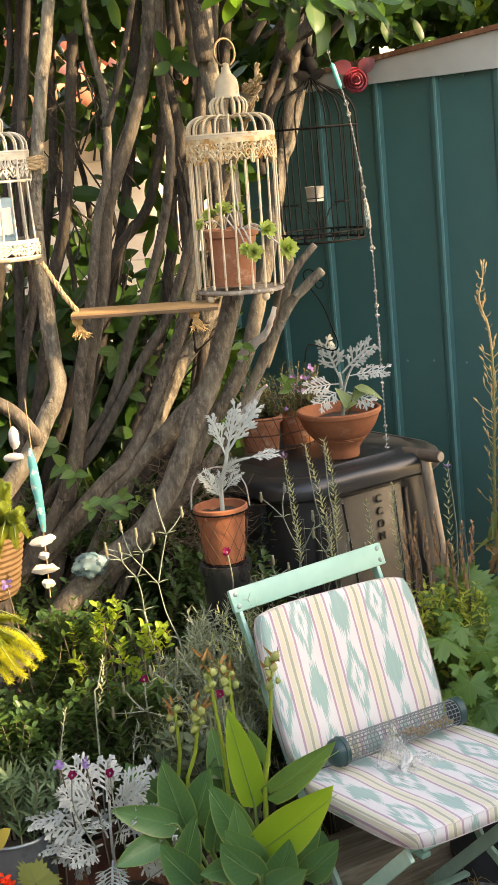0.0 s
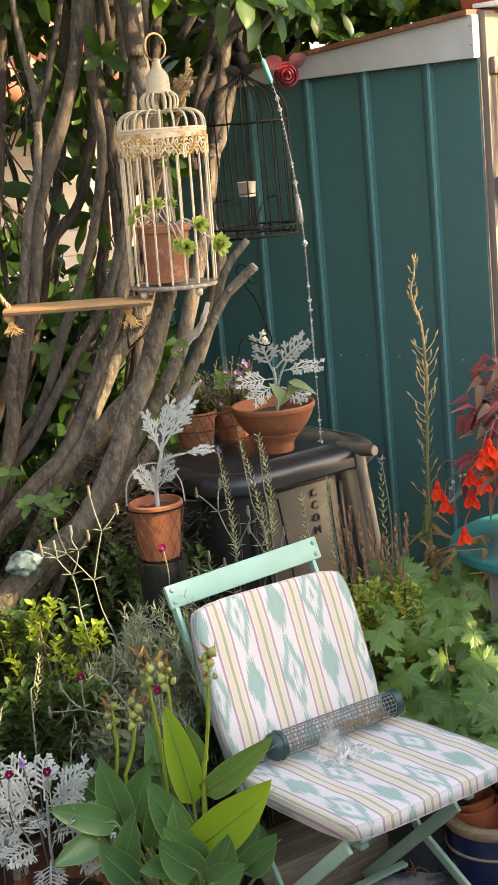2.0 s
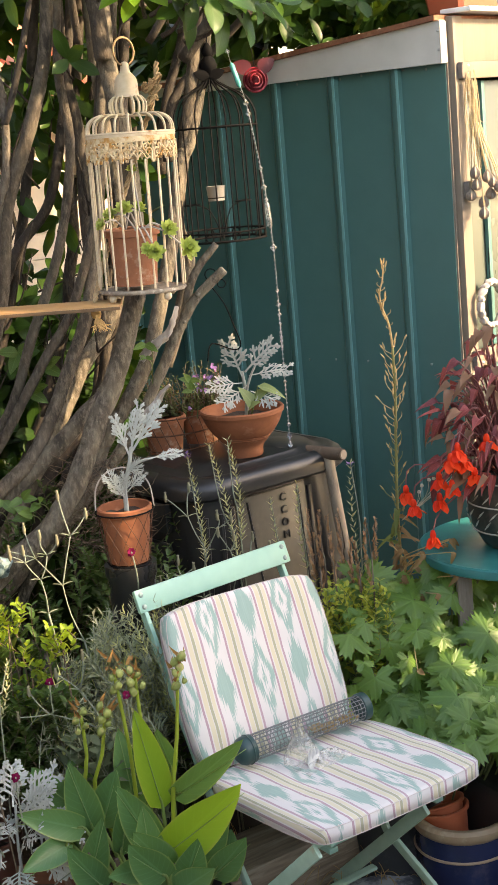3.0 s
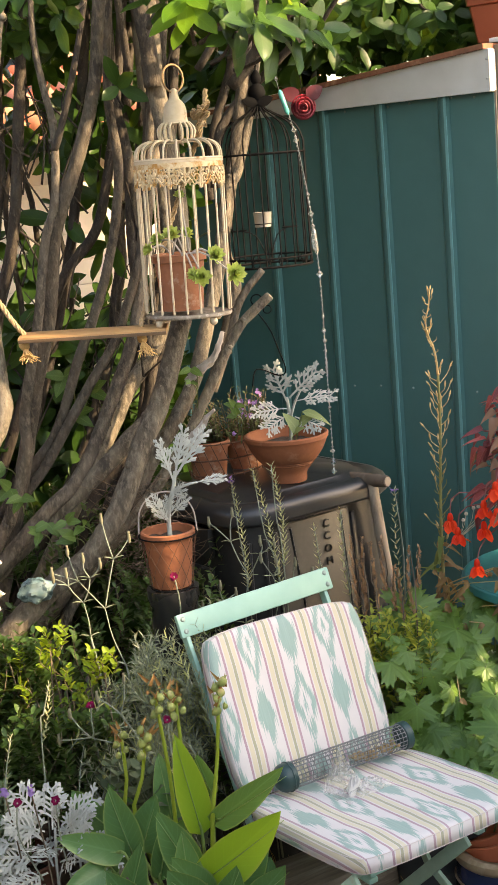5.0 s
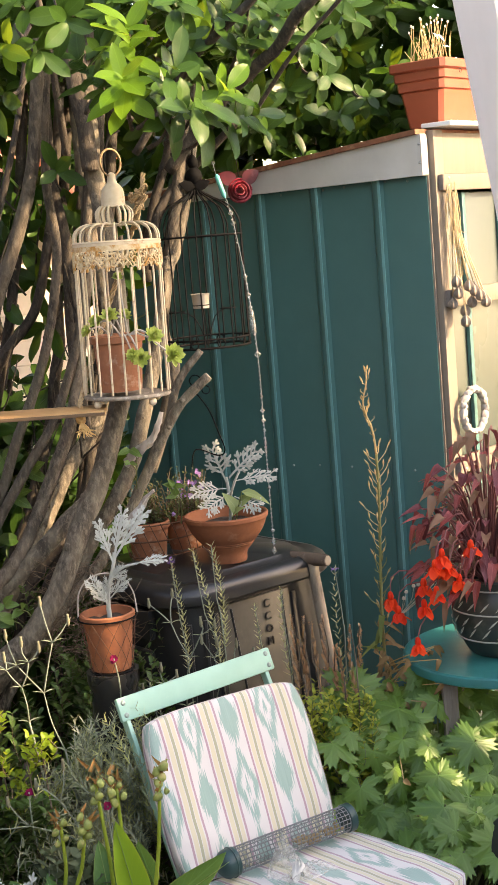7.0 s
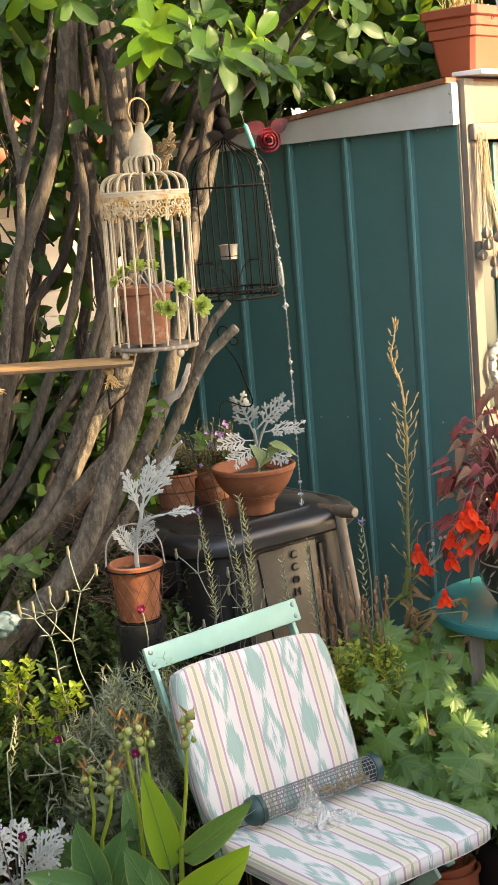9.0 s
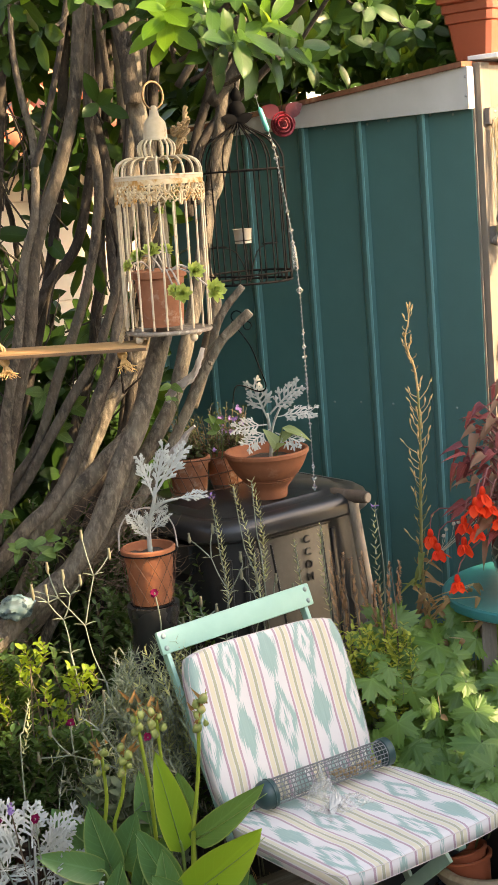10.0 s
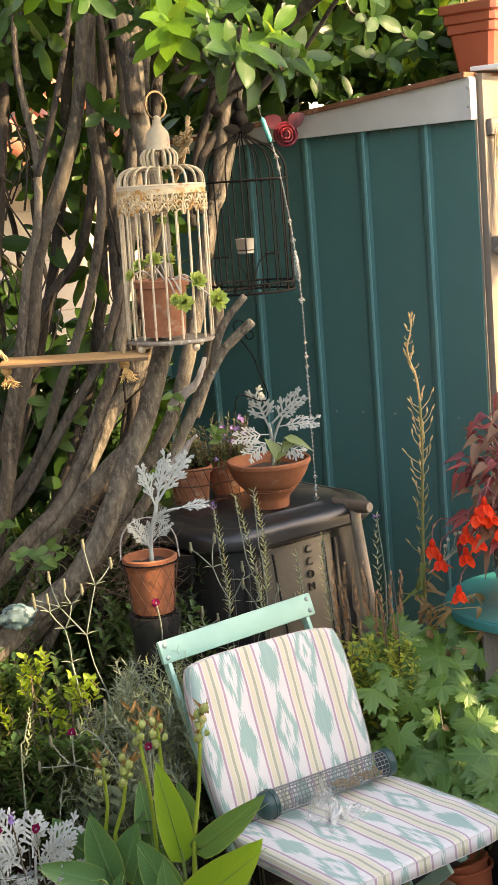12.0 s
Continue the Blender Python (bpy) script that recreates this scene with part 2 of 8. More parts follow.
def feather_leaf(length, width, pairs=5, forward=0.55, finger=0.095):
    """A deeply cut grey leaf along +Y: a rib with pairs of blunt, notched lobes."""
    vs, fs = [], []

    def strip(p, d, l, w, drop):
        n = len(vs)
        s = Vector((d.y, -d.x, 0))
        lift = rng.uniform(0, 0.0012)
        for t, k in ((0, 0.55), (0.35, 0.7), (0.65, 0.95), (0.82, 0.95), (0.94, 0.66), (1.0, 0.2)):
            q = p + d * (l * t)
            z = q.z + lift - drop * t * t
            vs.extend([tuple(Vector((q.x, q.y, z + 0.1 * w)) - s * (w * k * 0.5)), tuple(Vector((q.x, q.y, z + 0.1 * w)) + s * (w * k * 0.5))])
        for i in range(5):
            a = n + 2 * i
            fs.append((a, a + 1, a + 3, a + 2))

    strip(Vector((0, 0, 0)), Vector((0, 1, 0)), length, length * 0.075, length * 0.12)
    for i in range(pairs):
        t = 0.3 + 0.66 * i / (pairs - 1)
        l = width * 0.5 * (0.55 + 0.6 * math.sin(math.pi * min(t, 0.85)))
        for side in (-1, 1):
            d = Vector((side * 0.85, forward + 0.3 * t + jitter(0.25), 0)).normalized()
            l *= rng.uniform(0.8, 1.2)
            p = Vector((0, length * t, -length * 0.12 * t * t))
            strip(p, d, l, length * finger, length * 0.06)
            fan = 0.75 if forward < 1 else 0.42
            for k, turn in ((0.45, fan), (0.55, -fan)):
                d2 = Matrix.Rotation(turn * side, 3, 'Z') @ d
                strip(p + d * (l * k), d2, l * 0.40, length * finger * 0.74, length * 0.03)
    return vs, fs

# ---- materials ----
soil = surface("soil", (0.07, 0.05, 0.035), (0.03, 0.022, 0.016), (0.12, 0.09, 0.06), 0.95, fine=90, coarse=7, relief=0.9, dist=0.01)


def bark_material(name, low, high, pale, lichen, vary=0.5):
    """Smooth laurel bark: dark and pale patches, lenticels and fine cracks."""
    m, nt, p = base_mat(name)
    co = nt.nodes.new("ShaderNodeTexCoord").outputs["Object"]
    mp = nt.nodes.new("ShaderNodeMapping")
    mp.inputs["Scale"].default_value = (1.0, 1.0, 0.4)
    nt.links.new(co, mp.inputs[0])
    fine = noise_out(nt, 95.0, 6.0, mp.outputs[0], 0.7)
    mid = noise_out(nt, 24.0, 5.0, mp.outputs[0], 0.6)
    wide = noise_out(nt, 7.0, 3.0, co)
    col = mixed(nt, ramp(nt, mid, 0.36, 0.64), low, high)
    col = mixed(nt, ramp(nt, fine, 0.46, 0.72), col, pale)
    col = mixed(nt, math_node(nt, 'MULTIPLY', ramp(nt, wide, 0.56, 0.72), 0.6), col, lichen)
    r = nt.nodes.new("ShaderNodeObjectInfo").outputs["Random"]
    dark = mixed(nt, vary, col, (0.020, 0.015, 0.012))
    col = mixed(nt, r, col, dark)
    vo = node(nt, "TexVoronoi", Scale=130.0)
    nt.links.new(mp.outputs[0], vo.inputs["Vector"])
    spots = ramp(nt, vo.outputs["Distance"], 0.22, 0.10)
    col = mixed(nt, math_node(nt, 'MULTIPLY', spots, 0.15), col, (0.20, 0.17, 0.13))
    nt.links.new(col, p.inputs["Base Color"])
    p.inputs["Roughness"].default_value = 0.82
    h = math_node(nt, 'ADD', math_node(nt, 'MULTIPLY', fine, 0.8), math_node(nt, 'ADD', mid, math_node(nt, 'MULTIPLY', spots, 0.3)))
    bump(nt, p, h, 0.9, 0.005)
    MATS[name] = m
    return m


# browner thin-stem bark, darkened further to hold the shade inside the clump
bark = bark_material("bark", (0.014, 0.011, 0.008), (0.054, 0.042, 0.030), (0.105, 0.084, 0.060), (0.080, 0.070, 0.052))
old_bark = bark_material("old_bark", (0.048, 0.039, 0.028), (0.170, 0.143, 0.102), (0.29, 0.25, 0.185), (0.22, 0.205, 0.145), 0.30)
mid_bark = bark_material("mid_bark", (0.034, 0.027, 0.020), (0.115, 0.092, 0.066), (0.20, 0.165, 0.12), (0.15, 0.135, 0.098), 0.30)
cut_wood = surface("cut_wood", (0.36, 0.29, 0.21), (0.22, 0.17, 0.12), None, 0.85, fine=50, coarse=10, relief=0.4)
dead_wood = surface("dead_wood", (0.48, 0.44, 0.385), (0.26, 0.225, 0.185), (0.55, 0.51, 0.46), 0.9, fine=60, coarse=14, relief=0.9, stretch=(1, 1, 0.3))
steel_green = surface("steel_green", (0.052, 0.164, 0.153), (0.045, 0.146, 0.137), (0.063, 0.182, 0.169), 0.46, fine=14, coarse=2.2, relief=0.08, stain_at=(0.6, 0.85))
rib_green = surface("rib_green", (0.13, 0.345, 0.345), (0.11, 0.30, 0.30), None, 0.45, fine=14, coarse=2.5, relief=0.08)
fascia_paint = surface("fascia_paint", (0.62, 0.60, 0.56), (0.52, 0.50, 0.46), (0.40, 0.36, 0.30), 0.5, fine=12, coarse=2, relief=0.1, stain_at=(0.66, 0.9))
rust = surface("rust", (0.32, 0.12, 0.06), (0.18, 0.07, 0.04), (0.42, 0.22, 0.12), 0.85, fine=90, coarse=15, relief=0.5)
pine = surface("pine", (0.205, 0.165, 0.125), (0.175, 0.138, 0.102), (0.12, 0.088, 0.062), 0.65, fine=40, coarse=6, relief=0.25, stretch=(3, 3, 0.25), stain_at=(0.64, 0.8))
pine_end = surface("pine_end", (0.20, 0.17, 0.15), (0.12, 0.10, 0.09), None, 0.9, fine=50, coarse=9, relief=0.3)
white_metal = surface("white_metal", (0.8, 0.8, 0.8), (0.7, 0.7, 0.7), None, 0.4, fine=15, coarse=3, relief=0.05)
screw = surface("screw", (0.5, 0.5, 0.48), (0.4, 0.4, 0.38), None, 0.35, 0.9, relief=0.05)
render_white = surface("render_white", (0.78, 0.76, 0.72), (0.70, 0.68, 0.63), (0.6, 0.57, 0.5), 0.9, fine=80, coarse=3, relief=0.4)
terracotta = surface("terracotta", (0.285, 0.096, 0.040), (0.22, 0.072, 0.030), (0.39, 0.195, 0.12), 0.8, fine=70, coarse=11, relief=0.25, stain_at=(0.6, 0.78))
terracotta_rough = surface("terracotta_rough", (0.34, 0.13, 0.064), (0.24, 0.092, 0.045), (0.44, 0.29, 0.21), 0.88, fine=60, coarse=16, relief=0.5, stain_at=(0.55, 0.72))
black_plastic = surface("black_plastic", (0.016, 0.017, 0.018), (0.022, 0.022, 0.022), (0.036, 0.037, 0.037), 0.31, fine=120, coarse=5, relief=0.2, stain_at=(0.60, 0.85), gloss=0.5)
black_metal = surface("black_metal", (0.004, 0.004, 0.0045), (0.006, 0.006, 0.006), None, 0.75, 0.0, gloss=0.08, relief=0.2)
cage_paint = surface("cage_paint", (0.60, 0.49, 0.34), (0.48, 0.38, 0.25), (0.30, 0.14, 0.05), 0.55, fine=70, coarse=22, relief=0.25, stain_at=(0.60, 0.72))
cage_rusty = surface("cage_rusty", (0.62, 0.51, 0.34), (0.52, 0.38, 0.20), (0.42, 0.20, 0.045), 0.7, fine=80, coarse=28, relief=0.4, stain_at=(0.48, 0.62))
cage_white = surface("cage_white", (0.54, 0.49, 0.40), (0.44, 0.38, 0.29), (0.36, 0.24, 0.12), 0.5, fine=70, coarse=24, relief=0.2, stain_at=(0.62, 0.75))
rope_fibre = surface("rope_fibre", (0.44, 0.31, 0.17), (0.28, 0.19, 0.10), None, 0.95, fine=260, coarse=60, relief=0.9, dist=0.003)
plank_wood = surface("plank_wood", (0.42, 0.25, 0.11), (0.32, 0.18, 0.08), None, 0.55, fine=40, coarse=8, relief=0.2, stretch=(0.2, 3, 3))
mint_paint = surface("mint_paint", (0.31, 0.55, 0.44), (0.26, 0.49, 0.39), (0.44, 0.60, 0.46), 0.42, fine=20, coarse=7, relief=0.12, stain_at=(0.62, 0.8))
mint_worn = surface("mint_worn", (0.40, 0.58, 0.44), (0.33, 0.50, 0.38), (0.45, 0.40, 0.28), 0.5, fine=40, coarse=12, relief=0.2, stain_at=(0.62, 0.75))


def solid(name, c, rough=0.5, metal=0.0):
    return surface(name, c, tuple(v * 0.85 for v in c), None, rough, metal, fine=50, coarse=12, relief=0.12)


# ---- ground ----
def build_ground():
    g = Geo()
    n = 60
    xs = [-400, -120, -40, -14] + [-6 + 12 * i / n for i in range(n + 1)] + [14, 40, 120, 400]
    ys = [-400, -120, -40, -14] + [-4 + 14 * i / n for i in range(n + 1)] + [22, 50, 130, 400]
    vs = [(x, y, 0.018 * noise.noise(Vector((x * 3, y * 3, 0))) + 0.01 * noise.noise(Vector((x * 11, y * 11, 4))) - 0.01) for y in ys for x in xs]
    w = len(xs)
    fs = [(j * w + i, j * w + i + 1, (j + 1) * w + i + 1, (j + 1) * w + i) for j in range(len(ys) - 1) for i in range(w - 1)]
    g.add([Vector(v) for v in vs], fs)
    tagged(part("ground", g, soil, sharp=0), "dark crumbly garden soil under the planting", "ground", kind="structure")


build_ground()

# house wall behind the camera; unseen side walls added to block sun and sky
def build_outer_walls():
    g = Geo()
    g.box((-5.2, -4.6, 0), (5.2, -4.3, 2.8))
    tagged(part("wall_south", g, render_white), "plain white rendered house wall", "wall", kind="structure")
    g = Geo()
    g.box((2.3, -4.3, 0), (2.6, 2.20, 2.20))
    # added opening, posts and gap pass sun to the geranium and begonia
    g.box((2.3, 2.20, 0), (2.6, 2.66, 1.45))
    g.box((2.3, 2.20, 1.78), (2.6, 2.605, 3.30))
    for y, w in ((2.20, 0.04), (2.31, 0.05), (2.43, 0.05), (2.55, 0.03)):
        g.box((2.3, y, 1.45), (2.36, y + w, 1.78))
    g.box((2.3, 2.66, 0), (2.6, 2.87, 2.50))
    tagged(part("wall_east", g, render_white), "unseen white wall added to shape the sunlight", "wall", kind="structure")
    # unseen dark wall, added to keep sky and bounce light off the laurel
    g = Geo()
    g.box((-3.2, -4.3, 0), (-3.1, 6.0, 3.0))
    tagged(part("wall_west", g, surface("dark_wall_wood", (0.09, 0.065, 0.045), (0.06, 0.045, 0.03), None, 0.9, relief=0.4)), "unseen dark timber wall added to block sky light", "wall", kind="structure")
    g = Geo()
    g.box((0.0, -0.03, -1.9), (0.05, 0.05, 0.75), Matrix.Translation((0.121, 0.6, 1.901)) @ pose(0, 0, 0, 0, -8.5, 0), soft=0.014)
    tagged(part("door_frame", g, surface("jamb_paint", (0.84, 0.80, 0.73), (0.80, 0.76, 0.69), None, 0.9, relief=0.05)), "white painted door jamb beside the viewer", "door frame", kind="structure")


build_outer_walls()

# ---- shed ----
# s runs along the side wall towards the door corner, d outwards from it
SHED = Matrix(((0.7616, -0.648, 0, 0.0), (-0.648, -0.7616, 0, 4.419), (0, 0, 1, 0), (0, 0, 0, 1)))
CORNER_S = 0.836


def build_shed():
    shed = thing("garden_shed", "dark green ribbed metal shed with a pale timber door front", "shed")

    def add(name, geo, material, label="", parent=shed, smooth=True):
        o = part(name, geo, material, parent, label, smooth)
        if parent is shed:
            o.matrix_local = SHED
        return o
    # side wall of trays with raised ribs
    g = Geo()
    g.box((-0.5, -0.03, 0), (CORNER_S, 0.0, 2.0))
    wall = add("side_wall", g, steel_green, "dark green sheet steel")
    rib = Geo()
    prof = [(-0.030, 0.0), (-0.022, 0.007), (-0.012, 0.0075), (-0.008, 0.016), (0.008, 0.016), (0.011, 0.0)]
    vs = [(x, y, z) for z in (0.0, 1.965) for x, y in prof]
    k = len(prof)
    rib.add([Vector(v) for v in vs], [(i, i + 1, k + i + 1, k + i) for i in range(k - 1)] + [tuple(range(k - 1, -1, -1)), tuple(range(k, 2 * k))])
    # crest strip in lighter green, the rib's highlight put into its colour
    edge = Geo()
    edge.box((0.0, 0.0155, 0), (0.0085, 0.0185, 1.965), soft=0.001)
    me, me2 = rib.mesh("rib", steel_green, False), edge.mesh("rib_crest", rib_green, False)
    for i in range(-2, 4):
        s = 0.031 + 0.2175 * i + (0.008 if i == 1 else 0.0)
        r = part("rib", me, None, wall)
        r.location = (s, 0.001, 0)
        c = part("rib_crest", me2, None, wall, "crest strip with edge highlight put into its lighter green")
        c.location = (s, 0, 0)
    # round fixings in a row
    sc = Geo()
    sc.lathe([(0.0, 0.0028), (0.0028, 0.0021), (0.0042, 0.0)], seg=10, m=pose(0, 0, 0, -90))
    me = sc.mesh("bolt", surface("bolt_grey", (0.20, 0.27, 0.25), (0.12, 0.18, 0.17), None, 0.4, 0.4, relief=0.05))
    for s in (-0.18, -0.02, 0.10, 0.298, 0.398, 0.516, 0.737):
        b = part("bolt", me, None, wall)
        b.location = (s, 0.001, 1.12 + jitter(0.004))
    for s in (0.06, 0.12, 0.255, 0.33, 0.485, 0.56, 0.70, 0.775):
        b = part("bolt", me, None, wall)
        b.location = (s, 0.001, 1.943 + jitter(0.004))
    # tapered fascia, roof sheet with a rusty lip
    g = Geo()
    lo, hi = -0.5, CORNER_S + 0.006

    def roof_z(s):
        return 2.006 + (s - 0.2) * 0.088
    vs = []
    for d in (0.002, 0.030):
        vs += [Vector((lo, d, 1.948)), Vector((hi, d, 1.950)), Vector((hi, d, roof_z(hi))), Vector((lo, d, max(1.975, roof_z(lo))))]
    g.add(vs, [(3, 2, 1, 0), (4, 5, 6, 7), (0, 1, 5, 4), (1, 2, 6, 5), (2, 3, 7, 6), (3, 0, 4, 7)])
    add("fascia", g, fascia_paint, "off-white painted fascia board", smooth=False)
    g = Geo()
    top = [Vector((-0.5, 0.045, roof_z(-0.15))), Vector((-0.15, 0.045, roof_z(-0.15))), Vector((CORNER_S + 0.0, 0.045, roof_z(CORNER_S)))]
    back = [p + Vector((0, -2.0, 0.0)) for p in top]
    g.add([p + Vector((0, 0, h)) for h in (0.0, 0.014) for p in top + back],
          [(0, 1, 4, 3), (1, 2, 5, 4), (6, 9, 10, 7), (7, 10, 11, 8), (0, 6, 7, 1), (1, 7, 8, 2), (2, 8, 11, 5), (5, 11, 10, 4), (4, 10, 9, 3), (3, 9, 6, 0)])
    add("roof", g, rust, "rusty brown sheet roof edge", smooth=False)
    dome = Geo().lathe([(0.0, 0.0035), (0.0025, 0.003), (0.004, 0.0)], seg=8)
    me = dome.mesh("roof_screw", white_metal)
    roofp = shed.children[-1]
    for i in range(9):
        s = -0.02 + 0.085 * i + jitter(0.015)
        part("roof_screw", me, None, roofp).location = (s, 0.035, roof_z(s) + 0.014)
    g = Geo()
    g.box((CORNER_S + 0.0062, 0.0, 1.952), (CORNER_S + 0.009, 0.0315, roof_z(CORNER_S) - 0.002), soft=0.001)
    cap = add("corner_cap", g, fascia_paint, "white metal corner cap")
    for z in (1.985, 2.035):
        part("corner_screw", sc.mesh("corner_screw", screw), None, cap).location = (CORNER_S + 0.000, 0.0302, z)
    # back and far walls close the box
    g = Geo()
    g.box((-0.5, -2.0, 0), (-0.47, -0.03, 1.95))
    g.box((-0.47, -2.0, 0), (CORNER_S + 0.0, -1.97, 1.95))
    add("rear_walls", g, steel_green)
    # front with timber frame; e runs from the corner along the front
    FRONT = Matrix.Translation(SHED @ Vector((CORNER_S, 0, 0))) @ Matrix(((0.648, 0.7616, 0, 0), (0.7616, -0.648, 0, 0), (0, 0, 1, 0), (0, 0, 0, 1)))
    pale_green = surface("pale_green", (0.058, 0.076, 0.064), (0.050, 0.066, 0.056), None, 0.3, fine=10, coarse=3, relief=0.08)

    def front(name, lo, hi, material, label="", soft=0.003):
        g = Geo()
        g.box(lo, hi, soft=soft)
        o = part(name, g, material, shed, label)
        o.matrix_local = FRONT
        return o
    front("door_panel", (0.05, -0.03, 0.0), (1.9, 0.0, 1.9), pale_green, "pale green sheet behind the frame")
    for e in (0.165, 0.382, 0.602, 0.822):
        front("panel_rib", (e, 0.001, 0.0), (e + 0.018, 0.014, 1.9), steel_green, "dark green rib")
    front("corner_post", (0.002, -0.02, 0.0), (0.0095, 0.006, 2.06), pine, "pale planed corner strip")
    front("door_stile", (0.010, 0.0, 0.0), (0.060, 0.024, 2.072), pine, "pale planed pine stile")
    front("header", (0.0605, 0.0, 1.951), (1.95, 0.022, 2.065), pine, "pale planed pine header board")
    for z, h in ((1.905, 0.045), (1.582, 0.048), (1.105, 0.05)):
        r = front("door_rail", (0.024, 0.025, z), (1.9, 0.041, z + h), pine, "pale pine cross rail")
        g = Geo()
        g.box((0.020, 0.0248, z + 0.001), (0.0237, 0.0405, z + h - 0.001), soft=0.002)
        part("end_grain", g, pine_end, r, "dark weathered sawn end")
        for dz in (0.25, 0.75):
            g = Geo().lathe([(0.0, 0.003), (0.0035, 0.002), (0.005, 0.0)], seg=8, m=pose(0.052, 0.041, z + h * dz, -90))
            part("rail_screw", g, screw, r)
    g = Geo()
    g.box((0.02, -0.02, 2.079), (1.95, 0.075, 2.092), soft=0.003)
    o = part("roof_edge_strip", g, white_metal, shed, "white metal drip strip")
    o.matrix_local = FRONT
    return shed, FRONT


SHED_THING, FRONT = build_shed()

# ---- neighbour's house, seen through the stems ----
def build_neighbour():
    siding = surface("siding", (0.80, 0.70, 0.57), (0.74, 0.64, 0.52), (0.55, 0.46, 0.36), 0.7, fine=20, coarse=3, relief=0.1)
    tile = surface("roof_tile", (0.58, 0.24, 0.13), (0.46, 0.18, 0.10), (0.36, 0.15, 0.10), 0.8, fine=30, coarse=4, relief=0.3)
    h = thing("neighbour_house", "cream clapboard house with an orange tiled roof behind the hedge", "house", Matrix.Translation((-1.0, 6.6, 0)) @ pose(0, 0, 0, 0, 0, 30) @ Matrix.Translation((1.0, -7.2, 0)))
    y = 7.2
    g = Geo()
    g.box((-4.5, y + 0.02, 0), (0.45, y + 0.3, 2.05))
    part("wall", g, siding, h)
    g = Geo()
    g.box((-4.5, y - 0.012, 0.0), (0.45, y + 0.02, 0.118), soft=0.004)
    me = g.mesh("board", siding, False)
    for i in range(17):
        part("board", me, None, h).location = (0, 0, 0.12 * i)
    g = Geo()
    vs = [Vector((-4.8, y - 0.25, 2.02)), Vector((0.65, y - 0.25, 2.02)), Vector((0.65, y + 1.6, 3.0)), Vector((-4.8, y + 1.6, 3.0))]
    g.add(vs + [v - Vector((0, 0, 0.06)) for v in vs], [(0, 1, 2, 3), (7, 6, 5, 4), (0, 4, 5, 1), (1, 5, 6, 2), (2, 6, 7, 3), (3, 7, 4, 0)])
    roof = part("roof", g, tile, h, smooth=False)
    c = Geo()
    c.tube([(0, 0, 0), (0, 0.42, 0.222)], 0.07, 0.062, 8, 1)
    me = c.mesh("tile", tile)
    for j in range(4):
        for i in range(30):
            part("tile", me, None, roof).location = (-3.4 + i * 0.135, y - 0.24 + j * 0.4, 2.03 + j * 0.212)


build_neighbour()

# ---- laurel tree ----
laurel_leaf = leafy("laurel_leaf", (0.010, 0.034, 0.009), (0.036, 0.088, 0.016), 0.33, 0.14, (0.25, 0.42, 0.03), 25.0, 0.12, gloss=0.2)
laurel_young = leafy("laurel_young", (0.045, 0.125, 0.012), (0.105, 0.21, 0.020), 0.33, 0.34, (0.45, 0.60, 0.05), 25.0, 0.14, gloss=0.22)
TREE = thing("laurel_tree", "old many-stemmed laurel with smooth grey-brown stems and glossy leaves", "tree")


def stem(pts, r0, r1, skin=bark, cut=False):
    """One stem; low ones are carried down to the root clump."""
    ps = [Vector(p) for p in pts]
    if ps[0].z < 1.12:
        # carry the lean on down into the soil, steepening
        d = (ps[0] - ps[1]).normalized()
        d = Vector((max(min(d.x, 0.6), -0.9), d.y, min(d.z, -0.45)))
        k = ps[0].z / -d.z
        mid = ps[0] + d * k * 0.4
        foot = Vector((mid.x + d.x * k * 0.18, mid.y, -0.05))
        ps = [foot, mid] + ps
    if r0 > 0.026 and ps[-1].y > 3.55:
        r0 *= 0.66
    g = Geo()
    g.tube(ps, r0 * 1.06, r1, 12, 6, knob=0.13)
    for i in range(len(ps) - 1):  # pruned knots
        if rng.random() < (0.8 if skin is not bark else 0.3):
            p = ps[i].lerp(ps[i + 1], rng.random())
            d = Vector((jitter(1), -rng.random(), jitter(0.5))).normalized()
            r = (r0 + r1) / 2
            g.tube([p + d * r * 0.4, p + d * r * 0.9, p + d * r * 1.05, p + d * (r * 1.12)], r * 0.62, r * 0.2, 8, 1, knob=0.4)
    o = part("stem", g, skin, TREE, sharp=0)
    if cut:
        d = (ps[-1] - ps[-2]).normalized()
        c = Geo().tube([ps[-1] - d * 0.002, ps[-1] + d * 0.003], r1 * 0.93, r1 * 0.86, 12, 1)
        part("cut_face", c, cut_wood, o, "pale sawn end")
    return o


stem([(-0.794,3.2,1.064), (-0.742,3.21,1.127), (-0.697,3.22,1.206), (-0.659,3.23,1.283), (-0.664,3.24,1.349), (-0.669,3.25,1.497), (-0.674,3.26,1.59), (-0.664,3.27,1.748), (-0.629,3.28,1.956), (-0.597,3.29,2.107), (-0.561,3.3,2.307)],0.0243,0.0138,old_bark)
stem([(-0.832,3.15,1.298), (-0.763,3.167,1.244), (-0.728,3.183,1.193), (-0.719,3.2,1.162)],0.0155,0.0182,mid_bark)
stem([(-0.8,3.35,1.1), (-0.785,3.364,1.191), (-0.765,3.379,1.336), (-0.726,3.393,1.486), (-0.733,3.407,1.652), (-0.718,3.421,1.855), (-0.687,3.436,2.053), (-0.653,3.45,2.259)],0.0102,0.0092)
